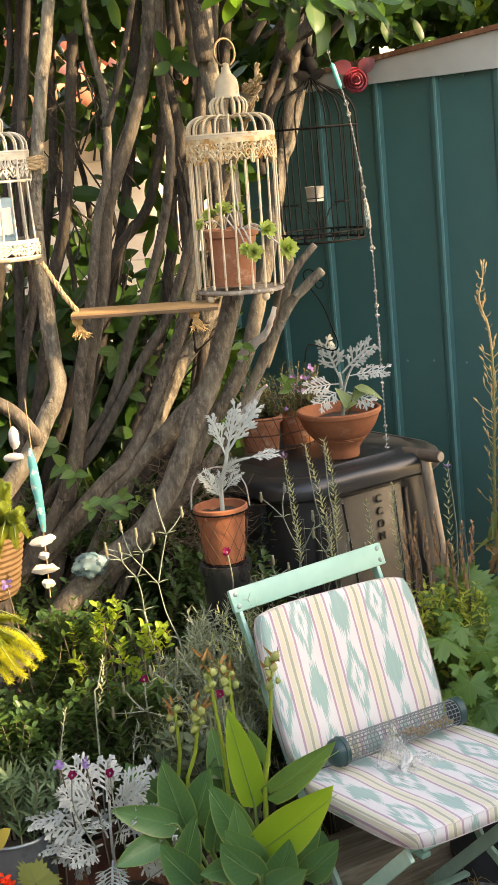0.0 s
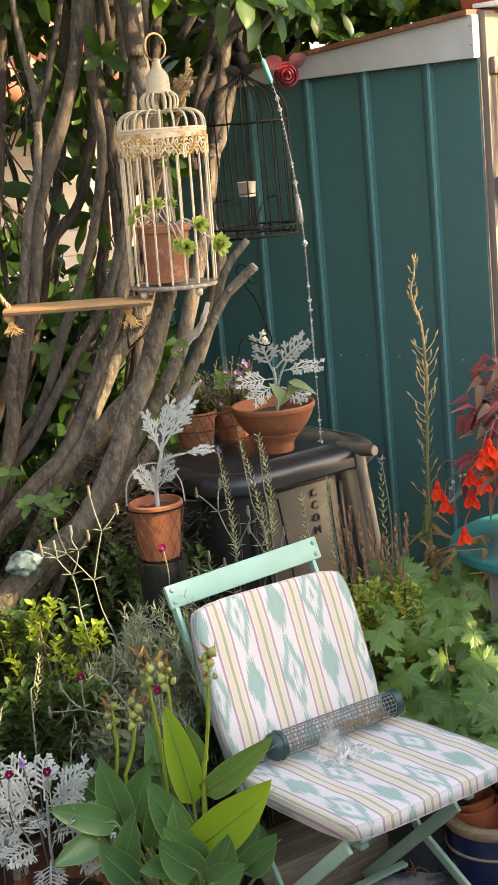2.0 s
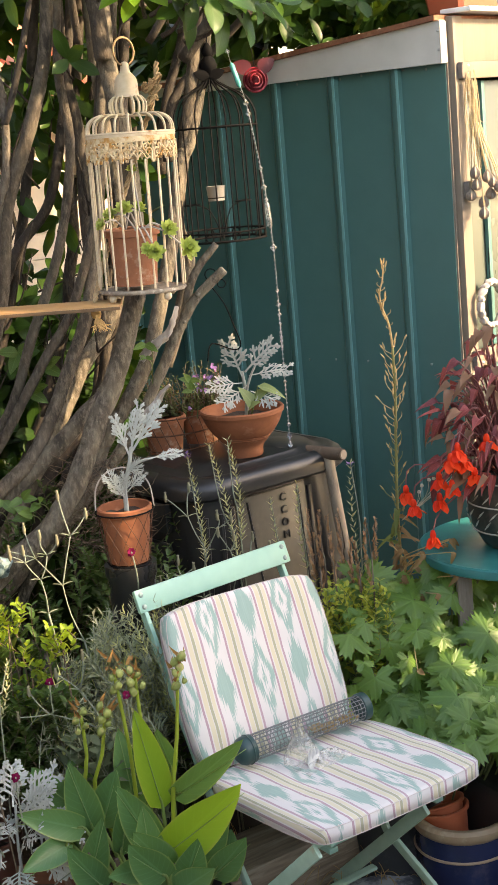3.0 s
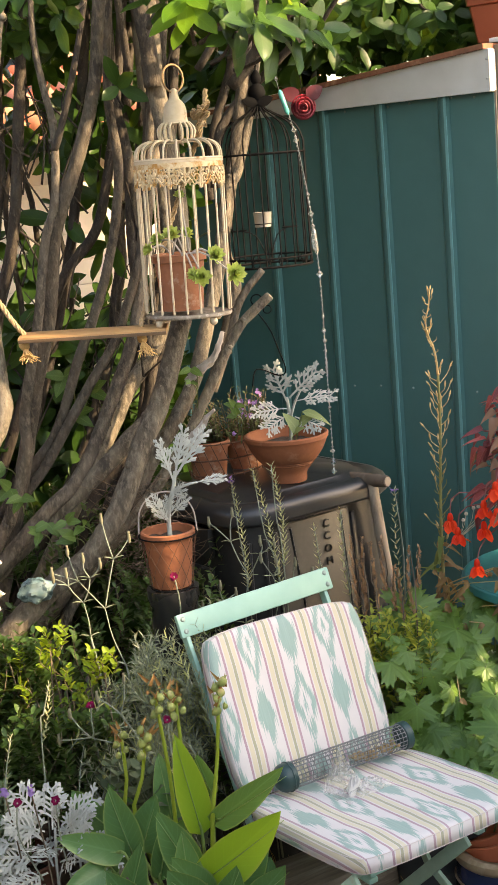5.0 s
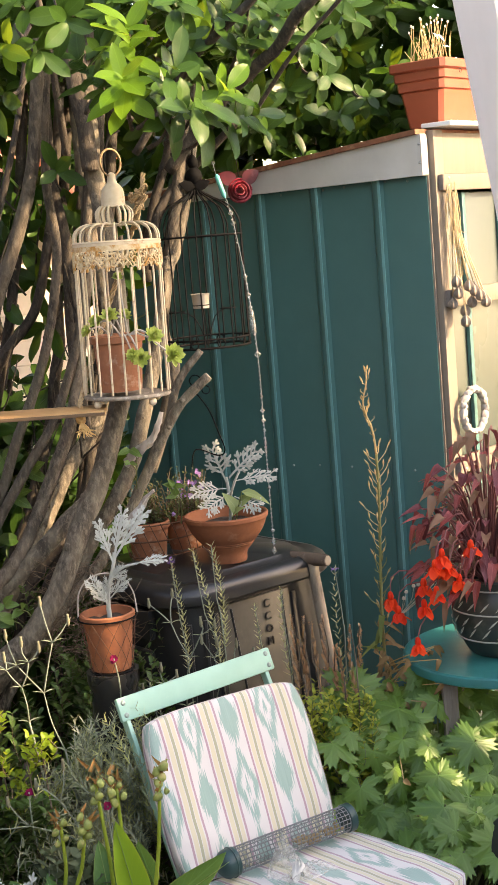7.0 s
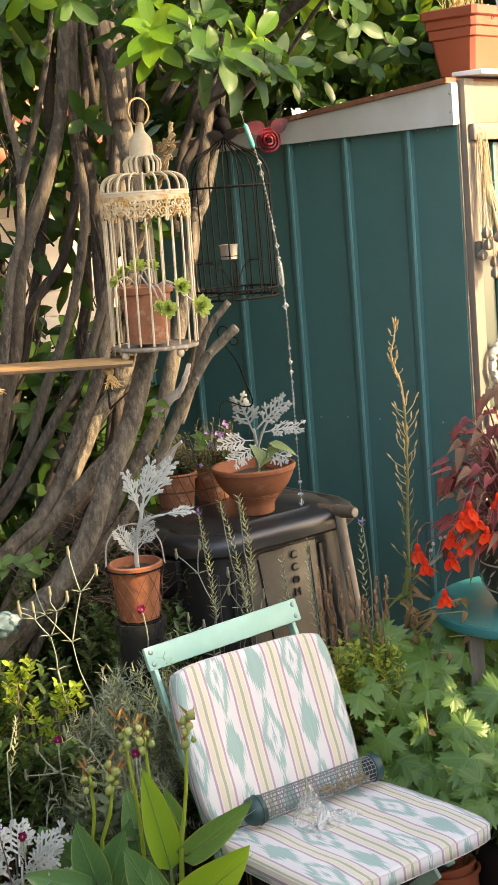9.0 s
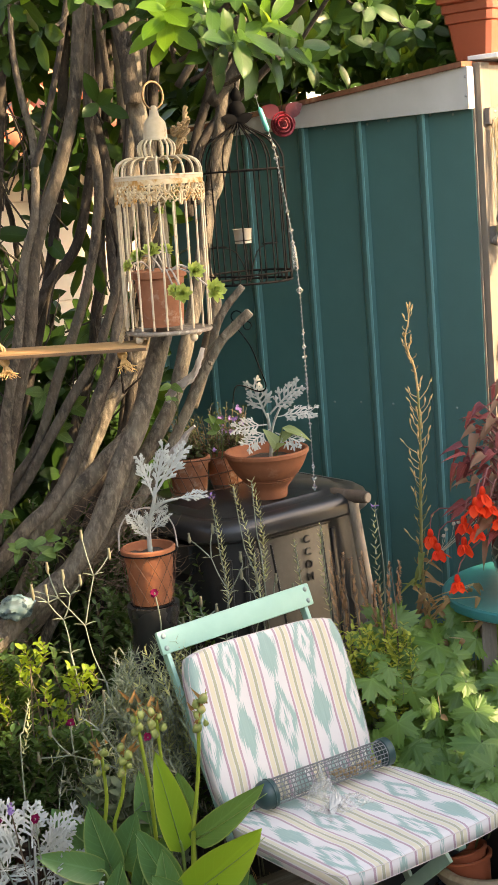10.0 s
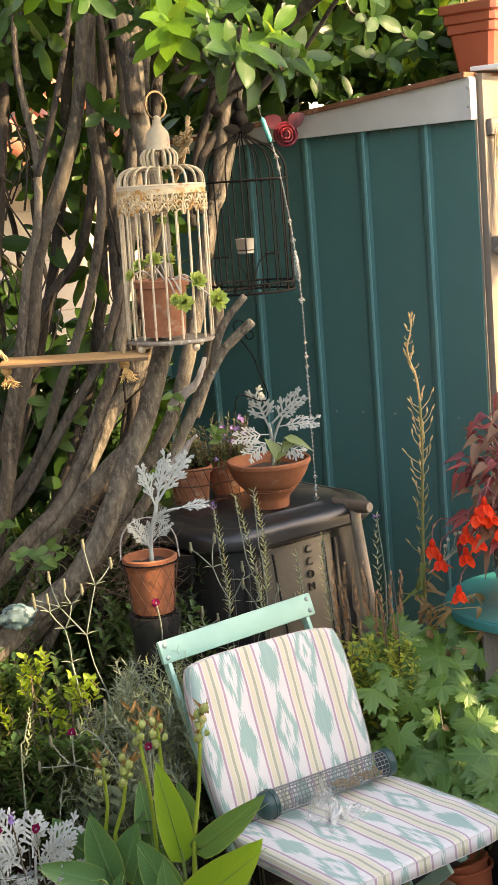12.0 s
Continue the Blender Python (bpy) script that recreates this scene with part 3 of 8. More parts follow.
stem([(-0.737,3.4,0.934), (-0.713,3.4,0.976), (-0.652,3.4,1.141), (-0.644,3.4,1.243), (-0.604,3.4,1.404), (-0.584,3.4,1.478), (-0.548,3.4,1.658), (-0.513,3.4,1.76), (-0.497,3.4,1.926), (-0.513,3.4,2.043), (-0.522,3.4,2.164), (-0.509,3.4,2.341)],0.0181,0.0065,mid_bark)
stem([(-0.501,3.4,1.882), (-0.487,3.388,1.904), (-0.446,3.375,2.014), (-0.404,3.362,2.15), (-0.367,3.35,2.295)],0.009,0.0064)
stem([(-0.729,3.5,0.907), (-0.684,3.495,1.072), (-0.649,3.49,1.205), (-0.617,3.485,1.321), (-0.571,3.48,1.469), (-0.535,3.475,1.668), (-0.494,3.47,1.771), (-0.443,3.465,1.886), (-0.396,3.46,2.028), (-0.374,3.455,2.155), (-0.346,3.45,2.345)],0.0199,0.0157,mid_bark)
stem([(-0.726,3.55,1.002), (-0.668,3.55,1.077), (-0.592,3.55,1.171), (-0.519,3.55,1.346), (-0.47,3.55,1.452), (-0.426,3.55,1.56), (-0.39,3.55,1.682), (-0.365,3.55,1.835), (-0.375,3.55,1.994), (-0.361,3.55,2.163), (-0.337,3.55,2.332)],0.0148,0.0108,mid_bark)
stem([(-0.586,3.8,0.763), (-0.445,3.794,1.018), (-0.36,3.787,1.221), (-0.364,3.781,1.411), (-0.369,3.775,1.621), (-0.36,3.769,1.825), (-0.38,3.762,1.988), (-0.382,3.756,2.127), (-0.375,3.75,2.35)],0.0202,0.0142)
stem([(-0.732,3.22,0.708), (-0.672,3.242,0.768), (-0.604,3.263,0.827), (-0.499,3.285,0.902), (-0.42,3.306,1.008), (-0.352,3.328,1.155), (-0.297,3.349,1.263), (-0.247,3.371,1.401), (-0.224,3.392,1.498), (-0.217,3.414,1.732), (-0.233,3.435,1.904), (-0.247,3.457,2.012), (-0.249,3.478,2.146), (-0.255,3.5,2.305)],0.0295,0.0215,old_bark)
stem([(-0.763,3.4,0.846), (-0.628,3.43,0.978), (-0.553,3.46,1.038), (-0.5,3.49,1.118), (-0.442,3.52,1.237), (-0.373,3.55,1.389), (-0.347,3.58,1.505), (-0.312,3.61,1.703), (-0.274,3.64,1.885), (-0.247,3.67,2.08), (-0.224,3.7,2.274)],0.0194,0.0154,mid_bark)
stem([(-0.724,3.6,0.702), (-0.595,3.639,0.922), (-0.524,3.678,1.037), (-0.465,3.717,1.146), (-0.407,3.756,1.246), (-0.33,3.794,1.355), (-0.283,3.833,1.523), (-0.28,3.872,1.691), (-0.306,3.911,2.013), (-0.312,3.95,2.284)],0.0314,0.021,old_bark)
stem([(-0.945,3.42,0.731), (-0.833,3.434,0.775), (-0.718,3.449,0.872), (-0.594,3.463,0.974), (-0.462,3.477,1.085), (-0.392,3.491,1.151), (-0.349,3.506,1.184), (-0.321,3.52,1.22)],0.0221,0.0214,old_bark)
stem([(-0.74,3.5,0.938), (-0.69,3.51,1.013), (-0.63,3.52,1.08), (-0.563,3.53,1.18), (-0.486,3.54,1.296), (-0.421,3.55,1.386), (-0.373,3.56,1.495), (-0.327,3.57,1.634), (-0.295,3.58,1.816), (-0.269,3.59,1.994), (-0.23,3.6,2.222)],0.0146,0.0109,mid_bark)
stem([(-0.629,3.5,0.727), (-0.494,3.517,0.867), (-0.417,3.534,0.951), (-0.357,3.551,1.068), (-0.29,3.568,1.159), (-0.224,3.585,1.274), (-0.179,3.602,1.415), (-0.146,3.618,1.528), (-0.127,3.635,1.607), (-0.099,3.652,1.747), (-0.071,3.669,1.799), (-0.037,3.686,1.913), (-0.005,3.703,2.059), (0.023,3.72,2.225)],0.0245,0.0141,old_bark)
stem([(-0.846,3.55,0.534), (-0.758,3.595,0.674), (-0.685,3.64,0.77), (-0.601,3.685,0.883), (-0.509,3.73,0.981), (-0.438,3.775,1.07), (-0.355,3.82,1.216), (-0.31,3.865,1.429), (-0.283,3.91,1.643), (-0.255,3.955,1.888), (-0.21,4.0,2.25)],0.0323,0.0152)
stem([(-0.349,3.5,1.002), (-0.263,3.493,1.116), (-0.213,3.487,1.204), (-0.169,3.48,1.283), (-0.126,3.473,1.362), (-0.08,3.467,1.426), (-0.012,3.46,1.483)],0.0159,0.0118,old_bark,True)
stem([(-0.131,3.5,1.345), (-0.115,3.5,1.394), (-0.1,3.5,1.447), (-0.074,3.5,1.494), (-0.026,3.5,1.545)],0.012,0.0093,old_bark,True)
stem([(-0.189,3.66,1.227), (-0.141,3.662,1.345), (-0.108,3.665,1.462), (-0.103,3.668,1.522), (-0.121,3.67,1.605), (-0.094,3.673,1.746), (-0.063,3.675,1.894), (-0.03,3.678,2.06), (-0.008,3.68,2.196)],0.0181,0.0154,mid_bark)
stem([(-0.165,4.032,1.723), (-0.149,3.976,1.866), (-0.077,3.92,1.961), (0.012,3.864,2.036), (0.119,3.808,2.127)],0.0135,0.010)
stem([(-0.13,3.65,1.757), (-0.111,3.667,1.89), (-0.04,3.683,1.991), (-0.01,3.7,2.088)],0.0125,0.0098)
stem([(-0.149,3.75,1.787), (-0.119,3.767,1.923), (-0.076,3.783,2.04), (-0.043,3.8,2.156)],0.0128,0.0115)
stem([(-0.115,3.8,1.679), (-0.087,3.817,1.826), (-0.043,3.833,1.984), (-0.001,3.85,2.127)],0.0144,0.0117)
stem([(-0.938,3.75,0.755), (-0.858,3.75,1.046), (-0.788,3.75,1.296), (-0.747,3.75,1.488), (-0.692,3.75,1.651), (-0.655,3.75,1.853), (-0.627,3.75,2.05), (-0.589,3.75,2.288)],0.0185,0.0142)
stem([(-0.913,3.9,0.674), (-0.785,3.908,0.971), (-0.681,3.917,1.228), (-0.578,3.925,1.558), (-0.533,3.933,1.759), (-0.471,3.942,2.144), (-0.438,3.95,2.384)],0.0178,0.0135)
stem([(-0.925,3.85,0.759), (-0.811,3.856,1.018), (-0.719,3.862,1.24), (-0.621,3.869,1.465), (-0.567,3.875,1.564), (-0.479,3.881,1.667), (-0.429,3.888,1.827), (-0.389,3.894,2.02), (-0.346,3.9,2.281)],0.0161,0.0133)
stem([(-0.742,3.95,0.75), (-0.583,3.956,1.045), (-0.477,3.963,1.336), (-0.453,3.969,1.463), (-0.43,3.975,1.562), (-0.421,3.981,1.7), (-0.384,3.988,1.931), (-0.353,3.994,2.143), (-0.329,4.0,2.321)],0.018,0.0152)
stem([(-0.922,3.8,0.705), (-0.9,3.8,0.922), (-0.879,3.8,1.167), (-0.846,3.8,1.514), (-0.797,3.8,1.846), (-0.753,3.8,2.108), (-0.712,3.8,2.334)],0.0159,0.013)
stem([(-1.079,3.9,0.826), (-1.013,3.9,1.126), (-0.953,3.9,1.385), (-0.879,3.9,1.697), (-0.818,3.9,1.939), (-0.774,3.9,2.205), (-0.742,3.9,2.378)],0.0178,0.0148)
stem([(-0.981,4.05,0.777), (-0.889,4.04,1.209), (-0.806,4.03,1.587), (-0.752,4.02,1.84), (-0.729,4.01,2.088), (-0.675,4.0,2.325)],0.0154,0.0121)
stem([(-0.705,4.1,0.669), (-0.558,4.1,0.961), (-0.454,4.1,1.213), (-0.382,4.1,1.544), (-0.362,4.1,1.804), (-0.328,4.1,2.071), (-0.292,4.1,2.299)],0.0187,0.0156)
stem([(-0.064,3.55,2.001), (0.062,3.478,2.138), (0.163,3.407,2.216), (0.224,3.335,2.258), (0.259,3.263,2.306), (0.312,3.192,2.349), (0.38,3.12,2.416)],0.0148,0.0142)
stem([(-0.139,3.4,2.039), (0.006,3.338,2.226), (0.067,3.275,2.274), (0.155,3.212,2.339), (0.205,3.15,2.387)],0.009,0.0108)
stem([(0.131,3.5,2.203), (0.171,3.467,2.277), (0.245,3.433,2.359), (0.296,3.4,2.428)],0.0066,0.0065)
stem([(-0.251,3.42,2.009), (-0.255,3.415,2.117), (-0.271,3.41,2.236), (-0.274,3.405,2.355), (-0.27,3.4,2.498)],0.0208,0.0168)
stem([(-0.233,3.5,2.053), (-0.236,3.5,2.294), (-0.208,3.5,2.423), (-0.193,3.5,2.538)],0.0159,0.0133)
stem([(-0.251,3.4,2.142), (-0.149,3.383,2.277), (-0.113,3.367,2.35), (-0.086,3.35,2.435)],0.0065,0.0051)
stem([(-0.295,3.3,2.045), (-0.297,3.25,2.151), (-0.302,3.2,2.288), (-0.315,3.15,2.403), (-0.316,3.1,2.465)],0.0088,0.0071)
stem([(0.128,3.5,2.079), (0.202,3.425,2.175), (0.257,3.35,2.24), (0.35,3.275,2.324), (0.411,3.2,2.381)],0.0053,0.0049)

# thinner stems deeper in the clump; their dark bark includes its inner shade
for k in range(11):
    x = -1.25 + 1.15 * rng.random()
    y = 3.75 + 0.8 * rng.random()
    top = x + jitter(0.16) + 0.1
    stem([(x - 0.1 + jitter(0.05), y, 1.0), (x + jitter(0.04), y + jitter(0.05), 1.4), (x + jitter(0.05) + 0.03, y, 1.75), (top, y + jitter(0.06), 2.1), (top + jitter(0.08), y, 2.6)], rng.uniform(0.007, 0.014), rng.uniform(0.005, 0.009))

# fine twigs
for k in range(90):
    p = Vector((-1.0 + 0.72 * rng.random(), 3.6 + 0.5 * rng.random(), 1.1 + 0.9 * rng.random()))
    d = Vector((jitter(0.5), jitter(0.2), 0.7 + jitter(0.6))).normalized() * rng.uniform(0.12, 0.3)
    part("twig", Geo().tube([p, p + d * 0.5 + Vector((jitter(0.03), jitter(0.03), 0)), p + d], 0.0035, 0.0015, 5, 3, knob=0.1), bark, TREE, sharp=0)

# leaves: whorls at the shoot tips
LEAF_SHAPES = [blade(0.070 + 0.007 * i, 0.037 + 0.003 * (i % 3), 0.10 + 0.09 * (i % 4), 0.24, 9, 1.3, 0.25, 0.05, 0.70) for i in range(6)]
LEAF_MESH = {}
for mat_name, material in (("dark", laurel_leaf), ("young", laurel_young)):
    LEAF_MESH[mat_name] = [Geo().placed(s, Matrix()).mesh("leaf", material) for s in LEAF_SHAPES]


def whorl(pos, axis, count, size, spread=0.9, sink=None, young=False, parent=None):
    """Leaves round a shoot tip, as single parts or into one joined mesh."""
    a0 = rng.uniform(0, 6.28)
    axis = Vector(axis).normalized()
    e1 = axis.orthogonal().normalized()
    e2 = axis.cross(e1)
    for i in range(count):
        a = a0 + i * 2.4 + jitter(0.3)
        out = e1 * math.cos(a) + e2 * math.sin(a)
        lift = 1.25 - spread * (0.4 + 0.85 * i / count) + jitter(0.2)
        d = (out + axis * lift).normalized()
        p = Vector(pos) + axis * (0.012 * (count - i)) * 0.8 - axis * 0.03
        up = (axis - out * 0.3 + Vector((0, 0, 0.5)))
        m = facing(p, d, up, size * rng.uniform(0.75, 1.15))
        k = rng.randrange(6)
        if sink is not None:
            sink.placed(LEAF_SHAPES[k], m)
        else:
            o = part("leaf", LEAF_MESH["young" if young else "dark"][k], None, parent or TREE)
            o.matrix_local = m


def shoot(pos, root, count, size, young=False, sink=None, axis=None):
    ax = Vector(axis) if axis else (Vector(pos) - Vector(root))
    g = Geo().tube([root, Vector(root).lerp(Vector(pos), 0.5) + Vector((0, 0, -0.015)), pos], 0.006, 0.003, 6, 3)
    part("twig", g, bark, TREE)
    whorl(pos, ax, count, size, 0.95, sink, young)


shoot((-0.181, 3.1, 2.156), (-0.133, 3.23, 2.106), 14, 0.94, False, axis=(-0.4, -0.5, 0.5))
shoot((-0.115, 3.08, 2.197), (-0.115, 3.21, 2.147), 15, 0.94, True, axis=(0, -0.6, 0.6))
shoot((-0.131, 3.02, 2.126), (-0.131, 3.15, 2.076), 14, 0.94, True, axis=(0.0, -0.8, 0.3))
shoot((-0.071, 3.06, 2.131), (-0.119, 3.19, 2.081), 14, 0.94, False, axis=(0.4, -0.6, 0.4))
shoot((-0.038, 3.05, 2.085), (-0.098, 3.18, 2.035), 14, 0.94, False, axis=(0.5, -0.6, 0.1))
shoot((0.011, 3.1, 2.097), (-0.061, 3.23, 2.047), 14, 0.94, True, axis=(0.6, -0.5, 0.3))
shoot((0.058, 3.12, 2.071), (-0.05, 3.25, 2.021), 13, 0.94, False, axis=(0.9, -0.4, 0.1))
shoot((-0.324, 2.95, 2.322), (-0.288, 3.08, 2.272), 9, 0.84, False, axis=(-0.3, -0.6, 0.3))
shoot((-0.248, 3.0, 2.313), (-0.272, 3.13, 2.373), 9, 0.84, False, axis=(0.2, -0.7, -0.5))
shoot((-0.313, 3.0, 2.255), (-0.361, 3.13, 2.315), 8, 0.84, False, axis=(0.4, -0.6, -0.6))
shoot((-0.367, 3.0, 2.253), (-0.331, 3.13, 2.313), 8, 0.84, True, axis=(-0.3, -0.6, -0.2))
shoot((-0.396, 3.05, 2.156), (-0.348, 3.18, 2.216), 6, 0.84, False, axis=(-0.4, -0.6, -0.4))
shoot((-0.337, 3.45, 2.017), (-0.349, 3.58, 2.077), 4, 0.84, False, axis=(0.1, -0.9, -0.2))
shoot((-0.013, 3.2, 2.328), (-0.037, 3.33, 2.278), 9, 0.84, False, axis=(0.2, -0.6, 0.3))
shoot((0.074, 3.25, 2.304), (0.026, 3.38, 2.254), 9, 0.84, False, axis=(0.4, -0.6, 0.2))
shoot((0.157, 3.3, 2.344), (0.133, 3.43, 2.294), 9, 0.84, False, axis=(0.2, -0.6, 0.4))
shoot((-0.088, 3.2, 2.346), (-0.076, 3.33, 2.296), 9, 0.84, False, axis=(-0.1, -0.7, 0.4))
shoot((-0.153, 3.2, 2.326), (-0.117, 3.33, 2.276), 8, 0.84, False, axis=(-0.3, -0.7, 0.3))
shoot((0.003, 3.3, 2.241), (-0.021, 3.43, 2.191), 8, 0.84, False, axis=(0.2, -0.7, 0.2))
shoot((0.126, 3.4, 2.258), (0.078, 3.53, 2.208), 9, 0.84, False, axis=(0.4, -0.6, 0.3))
shoot((0.199, 3.4, 2.318), (0.163, 3.53, 2.268), 9, 0.84, False, axis=(0.3, -0.6, 0.3))
shoot((0.306, 3.6, 2.285), (0.27, 3.73, 2.235), 9, 0.84, False, axis=(0.3, -0.7, 0.1))
shoot((0.338, 3.7, 2.224), (0.29, 3.83, 2.284), 9, 0.84, False, axis=(0.4, -0.7, -0.2))
shoot((0.248, 3.7, 2.203), (0.236, 3.83, 2.263), 9, 0.84, False, axis=(0.1, -0.8, -0.2))
shoot((0.167, 3.6, 2.169), (0.167, 3.73, 2.229), 8, 0.84, False, axis=(0, -0.8, -0.3))
shoot((0.094, 3.5, 2.178), (0.07, 3.63, 2.128), 7, 0.84, False, axis=(0.2, -0.7, 0.3))
shoot((0.419, 3.8, 2.378), (0.371, 3.93, 2.328), 8, 0.84, False, axis=(0.4, -0.6, 0.3))
shoot((0.431, 4.25, 2.167), (0.395, 4.38, 2.227), 9, 0.84, False, axis=(0.3, -0.8, -0.1))
shoot((0.526, 4.3, 2.215), (0.502, 4.43, 2.275), 9, 0.84, False, axis=(0.2, -0.8, 0.0))
shoot((-0.441, 2.95, 2.308), (-0.405, 3.08, 2.258), 9, 0.84, False, axis=(-0.3, -0.6, 0.3))
shoot((-0.461, 3.0, 2.202), (-0.425, 3.13, 2.262), 9, 0.84, False, axis=(-0.3, -0.6, 0.0))


CROWN = Geo()
CROWN_YOUNG = Geo()


def fill(count, lo, hi, out, size=1.0, keep=None, young=0.25):
    for _ in range(count):
        p = Vector((rng.uniform(lo[0], hi[0]), rng.uniform(lo[1], hi[1]), rng.uniform(lo[2], hi[2])))
        if keep and not keep(p):
            continue
        ax = (Vector(out) + Vector((jitter(0.8), jitter(0.8), jitter(0.8)))).normalized()
        whorl(p, ax, rng.randint(5, 8), size, 0.95, CROWN_YOUNG if rng.random() < young else CROWN)


# overhead crown, its underside uneven
fill(1750, (-1.3, 3.42, 2.15), (0.4, 4.8, 3.3), (0.1, -0.6, 0.2), 0.78, lambda p: p.z > 2.24 + 0.16 * noise.noise(p * 3.1) + 0.05 * (p.y - 3.1) + 0.10 * max(0, p.x + 0.3), 0.07)
# shaded leaves among and behind the stems
fill(860, (-1.4, 3.9, 0.5), (-0.22, 5.0, 2.35), (0, -0.7, 0.3), 1.1, lambda p: noise.noise(p * 3.1) > -0.12 + 0.12 * (p.z > 1.80) + 0.22 * (1.15 < p.z < 1.80) + 0.14 * (p.x < -0.4 and 1.5 < p.z < 1.92) and (p - Vector((0, 4.419, 0))).dot(Vector((0.648, 0.7616, 0))) < (9 if p.x < -0.42 else -0.12), 0.04)
# leaves before the neighbour's eaves
fill(95, (-1.6, 4.2, 1.86), (-0.3, 4.9, 2.40), (0, -0.7, 0.2), 1.0, None, 0.04)
# dense shade low behind the clump
fill(420, (-1.35, 3.95, 0.35), (-0.30, 4.35, 1.40), (0, -0.8, 0.3), 1.1, lambda p: (p - Vector((0, 4.419, 0))).dot(Vector((0.648, 0.7616, 0))) < (9 if p.x < -0.40 else -0.12), 0.0)
# thick crown top, added above the view to keep sky light off the stems
fill(700, (-1.7, 3.1, 2.75), (-0.1, 4.8, 3.4), (0, -0.4, 0.6), 1.2, None, 0.05)
# hedge behind the shed
fill(1900, (-0.35, 4.45, 1.75), (2.4, 5.25, 3.6), (0.1, -0.8, 0.15), 1.05, lambda p: p.y > 4.42 + 0.0 * p.x and (p - Vector((0, 4.419, 0))).dot(Vector((0.648, 0.7616, 0))) > 0.10, 0.03)
fill(330, (-0.4, 5.25, 1.6), (2.8, 5.55, 2.95), (0, -0.8, 0.1), 1.9, None, 0.0)
# taller leaves out of view, added to shade the neighbour's wall
fill(260, (1.7, 5.2, 1.6), (3.3, 5.6, 3.5), (0, -0.8, 0.1), 1.9, None, 0.0)
part("crown", CROWN, laurel_leaf, TREE, sharp=0)["kind"] = "stuff"
part("young_crown", CROWN_YOUNG, laurel_young, TREE, sharp=0)["kind"] = "stuff"

# ---- folding chair ----
CHAIR = Matrix(((0.828, -0.561, 0, 0.263), (0.561, 0.828, 0, 2.592), (0, 0, 1, 0), (0, 0, 0, 1))) @ pose(0, 0, 0, 0, -1.2, 0)


def ikat():
    """Woven cotton: plum, cream and sage stripes with feathered sea-green diamonds on white."""
    m, nt, p = base_mat("ikat_cotton")
    uvn = nt.nodes.new("ShaderNodeUVMap")
    sep = nt.nodes.new("ShaderNodeSeparateXYZ")
    nt.links.new(uvn.outputs[0], sep.inputs[0])
    u, v = sep.outputs[0], sep.outputs[1]
    period = 0.1025
    col_id = math_node(nt, 'FLOOR', math_node(nt, 'DIVIDE', u, period))
    fu = math_node(nt, 'FRACT', math_node(nt, 'DIVIDE', u, period))
    # feathering: threads shift along their length
    comb = nt.nodes.new("ShaderNodeCombineXYZ")
    nt.links.new(math_node(nt, 'MULTIPLY', u, 330.0), comb.inputs[0])
    nt.links.new(math_node(nt, 'MULTIPLY', v, 9.0), comb.inputs[1])
    thread = noise_out(nt, 1.0, 2.0, comb.outputs[0])
    shift = math_node(nt, 'MULTIPLY', math_node(nt, 'SUBTRACT', thread, 0.5), 0.115)
    vv = math_node(nt, 'ADD', v, shift)
    half = 0.158
    vs = math_node(nt, 'ADD', vv, math_node(nt, 'MULTIPLY', col_id, half * 1.0))
    row = math_node(nt, 'FLOOR', math_node(nt, 'DIVIDE', vs, half))
    fv = math_node(nt, 'SUBTRACT', math_node(nt, 'FRACT', math_node(nt, 'DIVIDE', vs, half)), 0.5)
    odd = math_node(nt, 'GREATER_THAN', math_node(nt, 'FRACT', math_node(nt, 'MULTIPLY', row, 0.5)), 0.25)
    du = math_node(nt, 'ABSOLUTE', math_node(nt, 'SUBTRACT', fu, 0.72))
    size_u = math_node(nt, 'ADD', math_node(nt, 'MULTIPLY', odd, 0.05), 0.255)
    size_v = math_node(nt, 'ADD', math_node(nt, 'MULTIPLY', odd, 0.12), 0.45)
    dd = math_node(nt, 'ADD', math_node(nt, 'DIVIDE', du, size_u), math_node(nt, 'DIVIDE', math_node(nt, 'ABSOLUTE', fv), size_v))
    soft_edge = ramp(nt, dd, 1.08, 0.92)
    hole = math_node(nt, 'MULTIPLY', odd, math_node(nt, 'MULTIPLY', ramp(nt, dd, 0.62, 0.50), ramp(nt, dd, 0.16, 0.24)))
    green = math_node(nt, 'MULTIPLY', soft_edge, math_node(nt, 'SUBTRACT', 1.0, hole))
    weave = noise_out(nt, 900.0, 2.0, uvn.outputs[0])
    patch = noise_out(nt, 18.0, 3.0, uvn.outputs[0])
    white = mixed(nt, patch, (0.685, 0.65, 0.625), (0.615, 0.58, 0.56))
    sea = mixed(nt, thread, (0.18, 0.33, 0.285), (0.31, 0.46, 0.40))
    col = mixed(nt, green, white, sea)

    def band(lo, hi, colour, col):
        k = math_node(nt, 'MULTIPLY', math_node(nt, 'GREATER_THAN', fu, lo), math_node(nt, 'LESS_THAN', fu, hi))
        return mixed(nt, math_node(nt, 'MULTIPLY', k, 0.9), col, colour)
    col = band(0.0, 0.44, (0.64, 0.61, 0.58), col)
    col = band(0.0, 0.052, (0.36, 0.20, 0.25), col)
    col = band(0.080, 0.180, (0.62, 0.55, 0.36), col)
    col = band(0.195, 0.262, (0.31, 0.31, 0.18), col)
    col = band(0.275, 0.360, (0.62, 0.555, 0.37), col)
